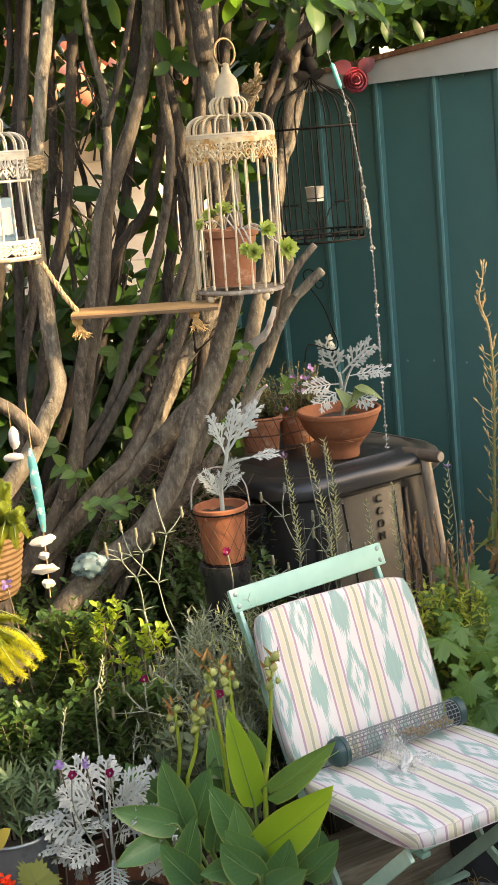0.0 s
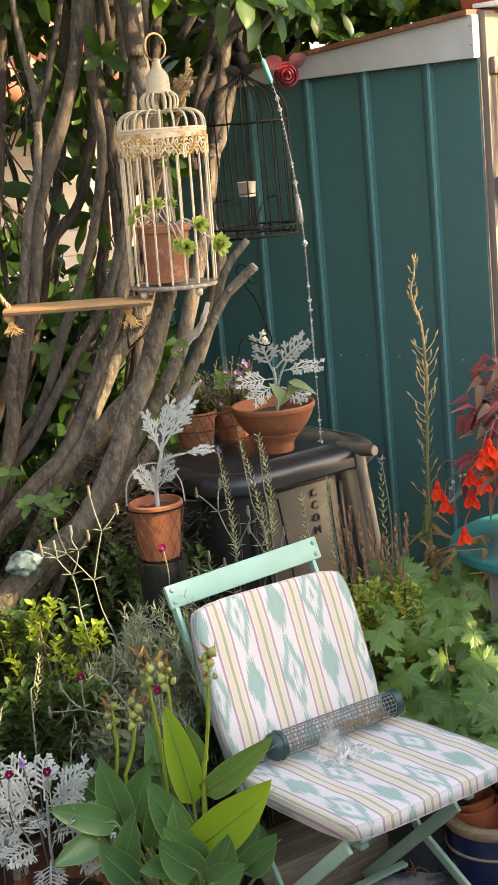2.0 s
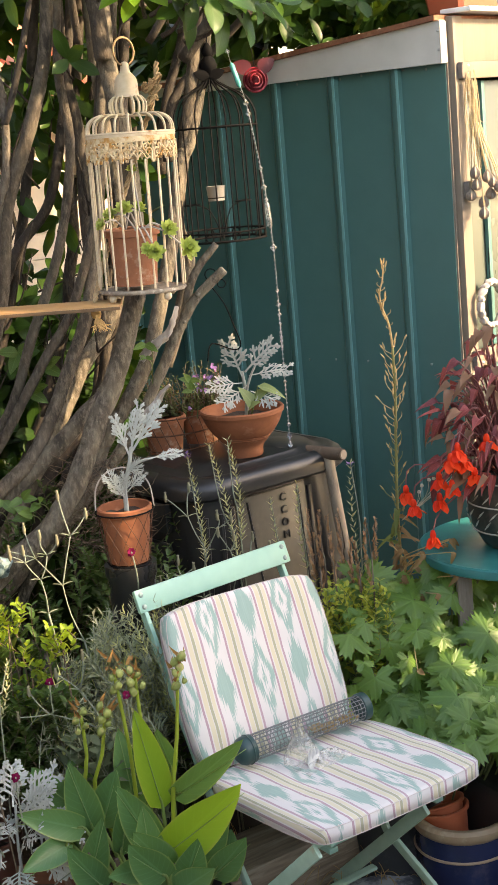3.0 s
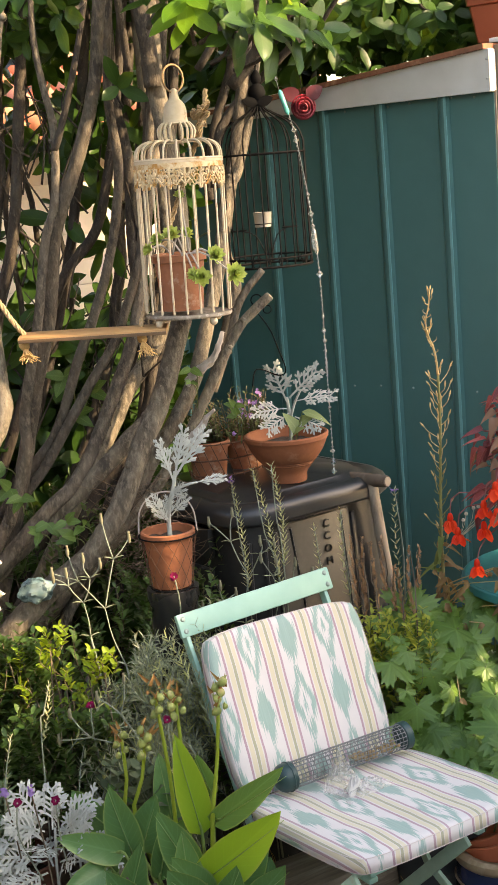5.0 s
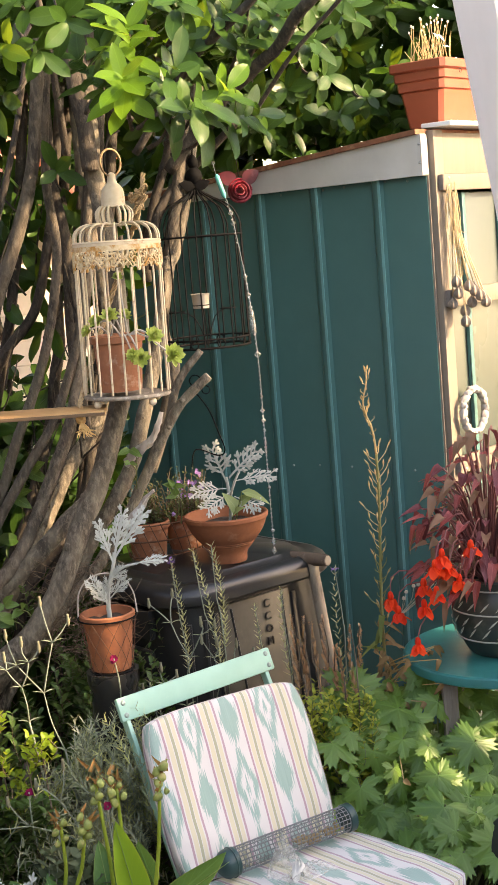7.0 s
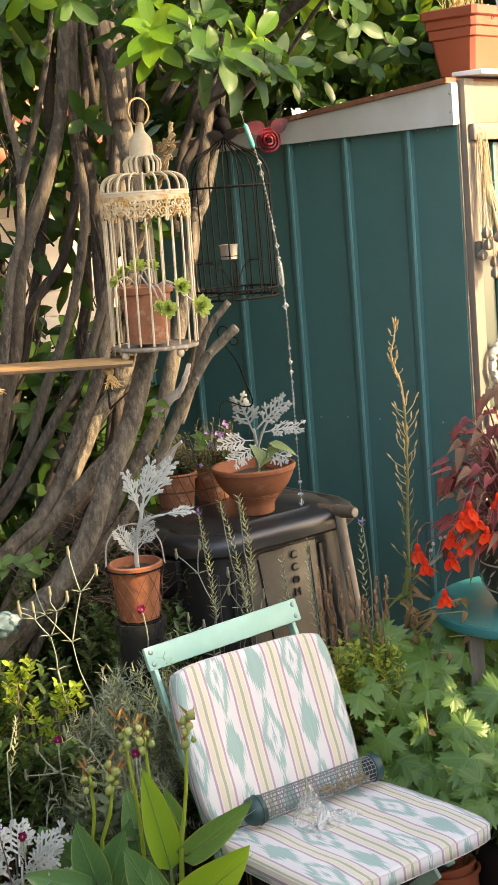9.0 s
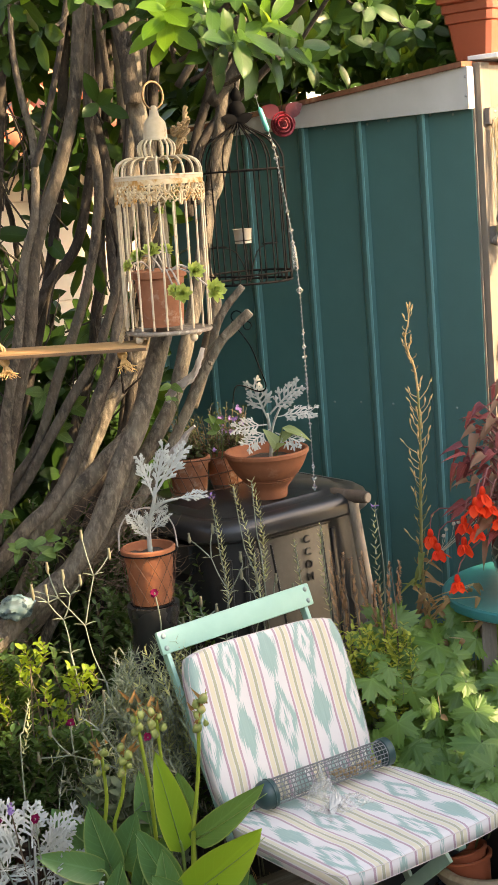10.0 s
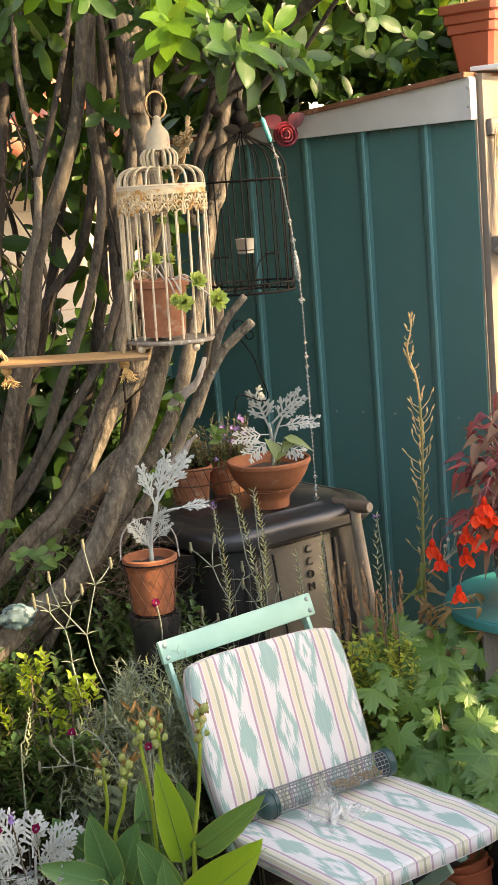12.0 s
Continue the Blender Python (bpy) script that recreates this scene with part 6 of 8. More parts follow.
# ---- trough on the shed roof ----
def build_trough():
    orange = surface("trough_plastic", (0.33, 0.085, 0.045), (0.29, 0.075, 0.038), (0.38, 0.15, 0.10), 0.45, fine=20, coarse=5, relief=0.08, stain_at=(0.68, 0.85))
    # long side along the shed front, short side along its side wall
    base = FRONT @ Matrix.Translation((0.155, -0.030, 2.094))
    t = thing("planter_trough", "orange plastic trough with grooved rim on the shed roof", "planter", base)
    g = Geo()

    def ring(k, z):
        # tapered rectangle: short side towards -y, long side along +x
        o = 0.028 * k
        x0, x1, y0, y1 = -o, 0.46 + o, -0.115 - o, 0.0 + o
        c = 0.012
        return [(x0 + c, y0), (x1 - c, y0), (x1, y0 + c), (x1, y1 - c), (x1 - c, y1), (x0 + c, y1), (x0, y1 - c), (x0, y0 + c)], z
    loft(g, [ring(0, 0), ring(0.50, 0.098), ring(0.42, 0.100), ring(0.72, 0.103), ring(0.76, 0.126), ring(0.68, 0.128), ring(0.95, 0.131), ring(0.98, 0.152), ring(0.90, 0.154), ring(1.30, 0.159), ring(1.30, 0.180), ring(1.2, 0.183), ring(0.7, 0.182), ring(0.5, 0.16)])
    part("trough", g, orange, t, smooth=True, sharp=25)
    part("maker_mark", Geo().ring((0.05, 0.040, 0.148), 0.006, 0.0012, 12, 4, pose(0, 0, 0, 90)), black_plastic, t, "small dark moulded ring")
    d = thing("dry_grass", "tuft of dry straw-coloured stalks with pale seed heads", "plant", base)
    straw = surface("straw", (0.52, 0.40, 0.20), (0.38, 0.28, 0.13), None, 0.9)
    heads = Geo()
    for _ in range(46):
        p = Vector((0.05 + jitter(0.05), -0.06 + jitter(0.05), 0.16))
        q = p + Vector((jitter(0.05), jitter(0.04), rng.uniform(0.05, 0.15)))
        part("stalk", Geo().tube([p, p.lerp(q, 0.5) + Vector((jitter(0.006), 0, 0)), q], 0.0016, 0.0009, 4, 2), straw, d)
        if q.z > 0.272:
            heads.blob(q, (0.0032, 0.0032, 0.004), 0.3, 6)
    part("seed_heads", heads, solid("seed_white", (0.7, 0.66, 0.55), 0.9), d)["kind"] = "stuff"


build_trough()


# ---- garlic and pebble wreath on the shed front ----
def build_garlic():
    g0 = FRONT @ Vector((0.048, 0.047, 1.90))
    t = thing("garlic_bunch", "dried garlic bunch hung by straw stalks on the shed", "garlic", Matrix.Translation(g0))
    straw = surface("garlic_straw", (0.55, 0.44, 0.27), (0.42, 0.32, 0.18), None, 0.9, fine=120, coarse=30)
    skin = surface("garlic_skin", (0.30, 0.25, 0.20), (0.20, 0.155, 0.125), (0.12, 0.085, 0.07), 0.8, fine=90, coarse=45)
    for i, (x, z) in enumerate(((0.0, -0.30), (0.02, -0.355), (0.045, -0.295), (-0.015, -0.33), (0.06, -0.31), (0.03, -0.28), (0.015, -0.385), (0.075, -0.33), (-0.005, -0.265), (0.04, -0.33))):
        y = -0.02 + jitter(0.015)
        z *= 0.93
        p = Vector((x, y, z))
        g = Geo().tube([(jitter(0.008), jitter(0.006), 0.0), (x * 0.3, 0, z * 0.4), (x * 0.7, y, z * 0.75), p + Vector((0, 0, 0.012))], 0.0026, 0.0020, 5, 3)
        part("stalk", g, straw, t)
        g = Geo().lathe([(0.0005, 0.024), (0.003, 0.016), (0.008, 0.011), (0.0135, 0.004), (0.0155, -0.004), (0.0135, -0.011), (0.008, -0.016), (0.003, -0.018), (0.0005, -0.017)], p, 14, wobble=0.35)
        part("bulb", g, skin, t)
    for _ in range(26):
        p = Vector((jitter(0.014), jitter(0.01), jitter(0.03)))
        part("straw_end", Geo().tube([p, p + Vector((jitter(0.012), -0.01, -0.08)), p + Vector((jitter(0.02), -0.01, -0.17 + jitter(0.09)))], 0.0016, 0.0008, 4, 2), straw, t)


build_garlic()


def build_wreath():
    c = FRONT @ Vector((0.108, 0.045, 1.278))
    t = thing("pebble_wreath", "round wreath of pale grey beach pebbles on a wire", "wreath", Matrix.Translation(c) @ FRONT.to_3x3().to_4x4())
    stone = surface("pebble", (0.42, 0.40, 0.365), (0.29, 0.27, 0.25), (0.55, 0.53, 0.50), 0.75, fine=40, coarse=20)
    n = 18
    part("wire", Geo().ring((0, 0, 0), 0.062, 0.0015, 30, 5, pose(0, 0, 0, 90)), black_metal, t)
    for k in range(n):
        a = 2 * math.pi * k / n
        g = Geo().blob((0, 0, 0), (0.0100 + jitter(0.002), 0.013 + jitter(0.002), 0.0165 + jitter(0.004)), 0.35, 12, seed=k * 3.7)
        o = part("pebble", g, stone, t)
        o.matrix_local = Matrix.Translation((0.062 * math.cos(a), 0, 0.062 * math.sin(a))) @ pose(0, 0, 0, 0, -math.degrees(a) + jitter(20), 0)
    part("hanger", Geo().tube([(0, 0, 0.058), (0.002, -0.004, 0.12), (0, 0, 0.16)], 0.001, seg=4), black_metal, t)


build_wreath()


# ---- teal table with its pot ----
TABLE = Vector((0.690, 3.385, 0.0))


def build_table():
    teal = surface("teal_paint", (0.010, 0.175, 0.170), (0.008, 0.145, 0.140), (0.045, 0.24, 0.225), 0.36, fine=30, coarse=8, relief=0.12, stain_at=(0.62, 0.8))
    t = thing("garden_table", "round teal painted metal table on wooden legs", "table", Matrix.Translation(TABLE))
    part("tabletop", Geo().lathe([(0.001, 0.715), (0.262, 0.715), (0.268, 0.718), (0.27, 0.726), (0.268, 0.738), (0.262, 0.742), (0.25, 0.74), (0.001, 0.739)], seg=64), teal, t)
    for a in (217, 307, 37, 127):
        x, y = 0.225 * math.cos(radians(a)), 0.225 * math.sin(radians(a))
        g = Geo()
        g.box((x - 0.018, y - 0.018, 0), (x + 0.018, y + 0.018, 0.714), soft=0.003)
        part("leg", g, surface("leg_wood", (0.20, 0.165, 0.13), (0.12, 0.10, 0.08), (0.28, 0.24, 0.20), 0.85, fine=60, coarse=12, relief=0.5, stretch=(2, 2, 0.3)), t, "weathered grey-brown wooden leg")


build_table()


def build_patterned_pot():
    p = thing("flower_pot", "dark glazed pot with incised pale chevrons on the teal table", "flower pot", Matrix.Translation((0.672, 3.365, 0.742)))
    dark = surface("dark_glaze", (0.035, 0.042, 0.036), (0.025, 0.03, 0.026), (0.07, 0.075, 0.06), 0.35, fine=40, coarse=10, relief=0.1)
    pale = solid("chevron_pale", (0.42, 0.42, 0.36), 0.7)
    prof = [(0.001, 0), (0.078, 0), (0.088, 0.01), (0.115, 0.06), (0.122, 0.10), (0.118, 0.15), (0.108, 0.172), (0.112, 0.178), (0.114, 0.195), (0.109, 0.2), (0.104, 0.197), (0.1, 0.16), (0.001, 0.155)]
    part("pot", Geo().lathe(prof, seg=48), dark, p)
    for z, r in ((0.048, 0.1115), (0.118, 0.123), (0.176, 0.1135)):
        part("band", Geo().ring((0, 0, z), r, 0.0022, 48, 5), pale, p, "pale incised band")
    for row, (z0, z1) in enumerate(((0.058, 0.083), (0.085, 0.108), (0.126, 0.15))):
        for k in range(20):
            a = 2 * math.pi * (k + 0.5 * row) / 20
            def on(aa, z):
                r = 0.1165 + 0.0075 * math.sin((z - 0.05) / 0.1 * math.pi)
                return Vector((r * math.cos(aa), r * math.sin(aa), z))
            part("chevron", Geo().tube([on(a, z0), on(a + 0.10, (z0 + z1) / 2), on(a + 0.20, z1)], 0.0005, 0.0005, 5, 1, radii=[0.0006, 0.0028, 0.0006]), pale, p)
    g = Geo().lathe([(0.001, 0.165), (0.1, 0.162)], seg=20)
    part("soil", g, soil, p)


build_patterned_pot()


def build_plant_tag():
    t = thing("plant_label", "small pale wooden plant label dangling on a white string", "plant label")
    g = Geo()
    g.box((-0.011, -0.0012, -0.010), (0.011, 0.0012, 0.010), pose(0.490, 3.32, 0.612, 0, 24, 0), soft=0.0006)
    part("tag", g, solid("tag_wood", (0.40, 0.33, 0.23), 0.8), t)
    part("string", Geo().tube([(0.498, 3.322, 0.604), (0.504, 3.325, 0.573), (0.530, 3.33, 0.504)], 0.0012, 0.0012, 5, 4), solid("string_white", (0.6, 0.6, 0.56), 0.8), t)


build_plant_tag()


# ---- glazed pot with nested pots, tubs, sleeper ----
def build_blue_pot():
    blue = surface("blue_glaze_dark", (0.014, 0.022, 0.06), (0.02, 0.03, 0.085), (0.05, 0.055, 0.09), 0.18, fine=20, coarse=9, relief=0.08)
    rim = surface("rim_clay", (0.42, 0.30, 0.19), (0.34, 0.24, 0.15), (0.5, 0.4, 0.28), 0.5, fine=50, coarse=12, relief=0.15)
    p = thing("glazed_pot", "dark blue glazed pot with a thick buff rim", "flower pot", Matrix.Translation((0.437, 3.0, 0.0)) @ Matrix.Diagonal((1.05, 1.05, 1.13, 1)))
    part("body", Geo().lathe([(0.001, 0), (0.078, 0), (0.084, 0.006), (0.104, 0.05), (0.111, 0.098), (0.108, 0.136), (0.104, 0.158)], seg=48), blue, p)
    part("rim", Geo().lathe([(0.102, 0.154), (0.110, 0.160), (0.116, 0.169), (0.116, 0.180), (0.109, 0.187), (0.099, 0.187), (0.088, 0.180), (0.084, 0.162), (0.082, 0.07), (0.001, 0.066)], seg=48), rim, p, "rolled buff clay rim")
    part("band", Geo().ring((0, 0, 0.118), 0.1105, 0.003, 48, 6), rim, p, "raised buff line")
    plastic = surface("pot_plastic", (0.50, 0.13, 0.06), (0.44, 0.11, 0.05), None, 0.45, fine=20, coarse=6, relief=0.06)
    for i, (m, k) in enumerate(((pose(0.404, 2.995, 0.114, -4, -7, 0), 1.12), (pose(0.408, 3.0, 0.133, -9, -12, 0), 1.03))):
        t = flower_pot("small orange plastic pot tipped inside the glazed pot", m, 0.056 * k, 0.040 * k, 0.10 * k, plastic, 0.012, group="nested plastic pots", soil_on=False)
    g = Geo()
    g.box((-0.012, -0.0015, -0.016), (0.012, 0.0, 0.016), pose(0.378, 2.948, 0.155, -4, -8, -24), soft=0.0004)
    part("price_label", g, solid("label_white", (0.75, 0.72, 0.62), 0.7), t, "worn pale sticker")


build_blue_pot()


def build_tubs():
    tub = surface("tub_grey", (0.045, 0.05, 0.052), (0.035, 0.038, 0.04), (0.09, 0.09, 0.085), 0.5, fine=30, coarse=8, relief=0.15)
    t = thing("plastic_tub", "dark grey plastic tub on the ground", "tub", Matrix.Translation((0.30, 3.15, 0)))
    part("tub", Geo().lathe([(0.001, 0), (0.10, 0), (0.125, 0.20), (0.135, 0.205), (0.135, 0.22), (0.122, 0.22), (0.10, 0.02), (0.001, 0.02)], seg=36), tub, t)
    t = thing("plastic_tub", "black plastic tub lying on its side beside the geranium", "tub", pose(0.57, 2.93, 0.41, 78, 0, 40))
    part("tub", Geo().lathe([(0.001, 0), (0.08, 0), (0.105, 0.20), (0.112, 0.204), (0.112, 0.216), (0.100, 0.216), (0.076, 0.02), (0.001, 0.02)], seg=36), black_plastic, t)
    t = thing("crate", "upturned dark crate holding up the black tub", "crate", pose(0.60, 3.02, 0, 0, 0, 30))
    g = Geo()
    g.box((-0.13, -0.13, 0), (0.13, 0.13, 0.29), soft=0.01)
    part("crate", g, black_plastic, t)
    old = surface("sleeper", (0.36, 0.28, 0.20), (0.17, 0.125, 0.085), (0.46, 0.39, 0.29), 0.9, fine=40, coarse=7, relief=1.0, stretch=(0.3, 3, 3), dist=0.006)
    g = Geo()
    g.box((-0.36, -0.085, 0), (0.30, 0.085, 0.135), soft=0.012)
    for v in g.v:
        v += Vector((0, 0.006 * noise.noise(v * 9), 0.006 * noise.noise(v * 12)))
    o = part("sleeper", g, old)
    o.matrix_world = pose(-0.06, 3.055, 0, 0, 0, 34)
    tagged(o, "old cracked timber sleeper on the soil", "sleeper")
    board = surface("grey_board", (0.42, 0.44, 0.45), (0.30, 0.32, 0.33), (0.10, 0.11, 0.13), 0.7, fine=30, coarse=9, relief=0.2, stain_at=(0.5, 0.6))
    for x, y, a, w, l in ((0.22, 3.0, 12, 0.12, 0.5), (0.35, 3.16, -24, 0.05, 0.3)):
        g = Geo()
        g.box((-l / 2, -w / 2, 0.006), (l / 2, w / 2, 0.02), soft=0.002)
        o = part("painted_board", g, board)
        o.matrix_world = pose(x, y, 0.004, 0, 0, a)
        tagged(o, "flat grey painted board with flaking paint on the ground", "board")


build_tubs()


# ---- driftwood mobile, stones and ornaments by the laurel ----
def build_mobile():
    drift = surface("driftwood", (0.66, 0.60, 0.50), (0.52, 0.46, 0.37), None, 0.85, fine=50, coarse=14, relief=0.4, stretch=(0.5, 2, 2))
    teal = surface("teal_shard", (0.05, 0.32, 0.31), (0.11, 0.42, 0.40), (0.50, 0.56, 0.52), 0.5, fine=60, coarse=30, relief=0.4, stain_at=(0.54, 0.60))
    t = thing("driftwood_mobile", "hanging mobile of teal painted wood and pale driftwood pieces", "mobile")
    part("string", Geo().tube([(-0.69, 3.0, 1.30), (-0.689, 3.0, 1.175), (-0.684, 2.995, 0.99), (-0.687, 2.995, 0.835)], 0.0013, seg=5), rope_fibre, t)
    g = Geo().tube([(-0.692, 2.996, 1.188), (-0.690, 2.996, 1.15), (-0.687, 2.996, 1.10), (-0.685, 2.996, 1.05), (-0.683, 2.996, 0.992)], 0.01, seg=6, smooth=4, radii=[0.002, 0.009, 0.011, 0.0125, 0.009, 0.010, 0.005], knob=0.3)
    for v in g.v:
        v.y = 2.996 + (v.y - 2.996) * 0.28
    part("teal_shard", g, teal, t, "teal painted wood sliver")
    for p, sz, rot in (((-0.688, 2.995, 0.972), (0.030, 0.012, 0.010), 14), ((-0.690, 2.995, 0.937), (0.013, 0.01, 0.008), 0), ((-0.694, 2.995, 0.905), (0.032, 0.012, 0.011), 5), ((-0.688, 2.995, 0.870), (0.015, 0.011, 0.009), -4)):
        part("drift_piece", Geo().blob(p, sz, 0.7, 11, pose(0, 0, 0, 0, -rot, 0), p[2] * 9), drift, t, sharp=25)
    s = thing("stone_garland", "two pale pebbles hanging on a string", "stones")
    stone = MATS["pebble"]
    part("string", Geo().tube([(-0.727, 2.99, 1.30), (-0.727, 2.99, 1.16)], 0.001, seg=4), rope_fibre, s)
    for p, sz in (((-0.722, 2.988, 1.215), (0.012, 0.012, 0.026)), ((-0.728, 2.985, 1.172), (0.024, 0.012, 0.010))):
        part("pebble", Geo().blob(p, sz, 0.2, 12, seed=p[2]), stone, s)
    m = surface("sea_ceramic", (0.09, 0.18, 0.19), (0.20, 0.26, 0.25), (0.02, 0.05, 0.055), 0.45, fine=40, coarse=22, relief=0.4, stain_at=(0.52, 0.62))
    o = part("ceramic_ornament", Geo().blob((-0.63, 3.2, 0.845), (0.043, 0.024, 0.030), 0.4, 30, pose(0, 0, 0, 0, -8, 0), 3.3), m)
    tagged(o, "weathered blue-grey glazed ceramic ornament resting against the laurel stems", "ornament")


build_mobile()


def build_hook_wire():
    g = Geo().tube([(-0.06, 3.50, 1.46), (-0.02, 3.5, 1.40), (0.0, 3.52, 1.34), (0.015, 3.56, 1.28), (-0.005, 3.58, 1.265), (-0.06, 3.58, 1.285), (-0.075, 3.58, 1.24)], 0.0018, seg=5, smooth=5)
    g.ring((-0.045, 3.47, 1.475), 0.014, 0.0016, 16, 5, pose(0, 0, 0, 90))
    g.ring((-0.02, 3.47, 1.45), 0.010, 0.0016, 16, 5, pose(0, 0, 0, 90))
    tagged(part("wire_hook", g, black_metal), "thin curled dark wire hook on the laurel stump", "hook")


build_hook_wire()


def build_dead_wood():
    for pts, r0, r1 in (([(-0.134, 3.42, 1.409), (-0.146, 3.415, 1.376), (-0.163, 3.42, 1.343), (-0.196, 3.43, 1.32), (-0.234, 3.46, 1.283)], 0.005, 0.012), ([(-0.168, 3.36, 1.225), (-0.19, 3.37, 1.205), (-0.211, 3.38, 1.174), (-0.247, 3.4, 1.13)], 0.004, 0.012)):
        g = Geo().tube(pts, r0, r1, 9, 7, knob=0.75)
        part("dead_stub", g, dead_wood, TREE, "bleached dead stub")


build_dead_wood()


def build_basket():
    w = surface("wicker", (0.15, 0.085, 0.032), (0.09, 0.05, 0.02), None, 0.8, fine=80, coarse=18, relief=0.4)
    b = thing("wicker_basket", "round basket of banded golden wicker", "basket", Matrix.Translation((-0.888, 3.20, 0.79)))
    for i in range(10):
        z = 0.015 + 0.0145 * i
        part("wicker_band", Geo().ring((0, 0, z), 0.075 + 0.0028 * i, 0.0085, 32, 6), w, b)
    part("basket_base", Geo().lathe([(0.001, 0), (0.075, 0), (0.075, 0.01), (0.001, 0.012)], seg=24), w, b)
    g = Geo().lathe([(0.001, -0.80), (0.05, -0.80), (0.04, -0.01), (0.001, 0.0)], seg=16)
    tagged(part("stump", g, bark), "short rough stump under the basket", "stump").location = (-0.872, 3.19, 0.79)


build_basket()

# ---- planting ----
NEEDLE = ([(-0.08, 0, 0), (0.08, 0, 0), (0.10, 0.55, -0.03), (0, 1, -0.08), (-0.10, 0.55, -0.03)], [(0, 1, 2, 3, 4)])
FINE = ([(-0.05, 0, 0), (0.05, 0, 0), (0.06, 0.6, -0.03), (0, 1, -0.08), (-0.06, 0.6, -0.03)], [(0, 1, 2, 3, 4)])
OVAL = ([(-0.10, 0, 0), (0.10, 0, 0), (0.27, 0.40, 0.06), (0.22, 0.75, 0.02), (0, 1, -0.10), (-0.22, 0.75, 0.02), (-0.27, 0.40, 0.06), (0, 0.45, -0.02)],
        [(0, 1, 7), (1, 2, 7), (2, 3, 7), (3, 4, 7), (4, 5, 7), (5, 6, 7), (6, 0, 7)])


def sprig(stems, leaves, p0, p1, shape, n, size, spread=0.8, r=0.0014, bow=0.0, whorls=1, tip_size=0.6, start=0.15):
    """A twig from p0 to p1 with leaves up its length."""
    p0, p1 = Vector(p0), Vector(p1)
    axis = (p1 - p0)
    mid = p0.lerp(p1, 0.5) + Vector((jitter(0.02), jitter(0.02), bow))
    if stems is not None:
        stems.tube([p0, mid, p1], r, r * 0.6, 4, 3, cap=False)
    a = rng.uniform(0, 6)
    for i in range(n):
        t = start + (1 - start) * i / max(n - 1, 1)
        p = p0 * (1 - t) ** 2 + mid * 2 * t * (1 - t) + p1 * t * t
        d = ((mid - p0) * (1 - t) + (p1 - mid) * t).normalized()
        e = d.orthogonal().normalized()
        f = d.cross(e)
        s = size * (1 - (1 - tip_size) * t) * rng.uniform(0.8, 1.2)
        for w in range(whorls):
            a += 2.4 if whorls == 1 else 6.283 / whorls
            out = e * math.cos(a) + f * math.sin(a)
            leaves.placed(shape, facing(p, out * spread + d * (1 - 0.5 * spread), d + Vector((0, 0, 0.3)), s))
        a += 0.9


def plant(name, label, category="plant", group=""):
    return thing(name, label, category, None, group)


def finish(t, stems, leaves, stem_mat, leaf_mat, leaf_name="foliage", stem_name="stem_work"):
    if stems is not None and stems.v:
        part(stem_name, stems, stem_mat, t, sharp=0)["kind"] = "stuff"
    if leaves.v:
        part(leaf_name, leaves, leaf_mat, t, sharp=0)["kind"] = "stuff"


green_stem = surface("green_stem", (0.16, 0.20, 0.07), (0.11, 0.15, 0.05), None, 0.7)
grey_stem = surface("grey_stem", (0.24, 0.27, 0.20), (0.17, 0.20, 0.145), None, 0.85)
brown_stem = surface("brown_stem", (0.165, 0.12, 0.08), (0.105, 0.078, 0.052), None, 0.85)
straw_stem = surface("straw_stem", (0.62, 0.43, 0.19), (0.42, 0.27, 0.11), None, 0.85)
silver_leaf = leafy("silver_leaf", (0.31, 0.335, 0.30), (0.47, 0.495, 0.44), 0.9, 0.12, (0.5, 0.52, 0.46))
grey_leaf = leafy("grey_leaf", (0.17, 0.21, 0.135), (0.38, 0.41, 0.27), 0.75, 0.28, (0.6, 0.6, 0.25))
# pale lavender copy for random sprigs, imitating sun dapples by colour
lavender_sun_tint = leafy("lavender_sun_tint", (0.46, 0.49, 0.20), (0.58, 0.58, 0.28), 0.7, 0.35, (0.8, 0.8, 0.25))
box_leaf = leafy("box_leaf", (0.028, 0.066, 0.020), (0.062, 0.125, 0.032), 0.34, 0.20, (0.35, 0.5, 0.06))
# brighter box leaf: patches of sun on the shoots put into colour
box_sun_tip = leafy("box_sun_tip", (0.12, 0.23, 0.026), (0.25, 0.36, 0.042), 0.4, 0.42, (0.75, 0.82, 0.07))
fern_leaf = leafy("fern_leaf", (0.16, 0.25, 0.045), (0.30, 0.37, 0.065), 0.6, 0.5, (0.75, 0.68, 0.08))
# golden copy of the fern green; the sun glow is in the colour
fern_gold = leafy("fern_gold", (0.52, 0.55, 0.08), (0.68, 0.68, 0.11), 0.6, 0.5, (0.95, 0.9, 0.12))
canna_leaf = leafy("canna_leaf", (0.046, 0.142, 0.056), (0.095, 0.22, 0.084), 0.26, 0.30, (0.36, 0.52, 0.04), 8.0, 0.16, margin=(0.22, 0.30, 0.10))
# yellow-green copy of the canna leaf with sunlight put into its colour
canna_sun_tint = leafy("canna_sun_tint", (0.15, 0.30, 0.028), (0.21, 0.37, 0.034), 0.38, 0.42, (0.48, 0.64, 0.04), 8.0, 0.07, margin=(0.30, 0.36, 0.06))
geranium_leaf = leafy("geranium_leaf", (0.044, 0.125, 0.024), (0.125, 0.235, 0.046), 0.42, 0.36, (0.45, 0.64, 0.10), 12.0, 0.14, True, gloss=0.5)
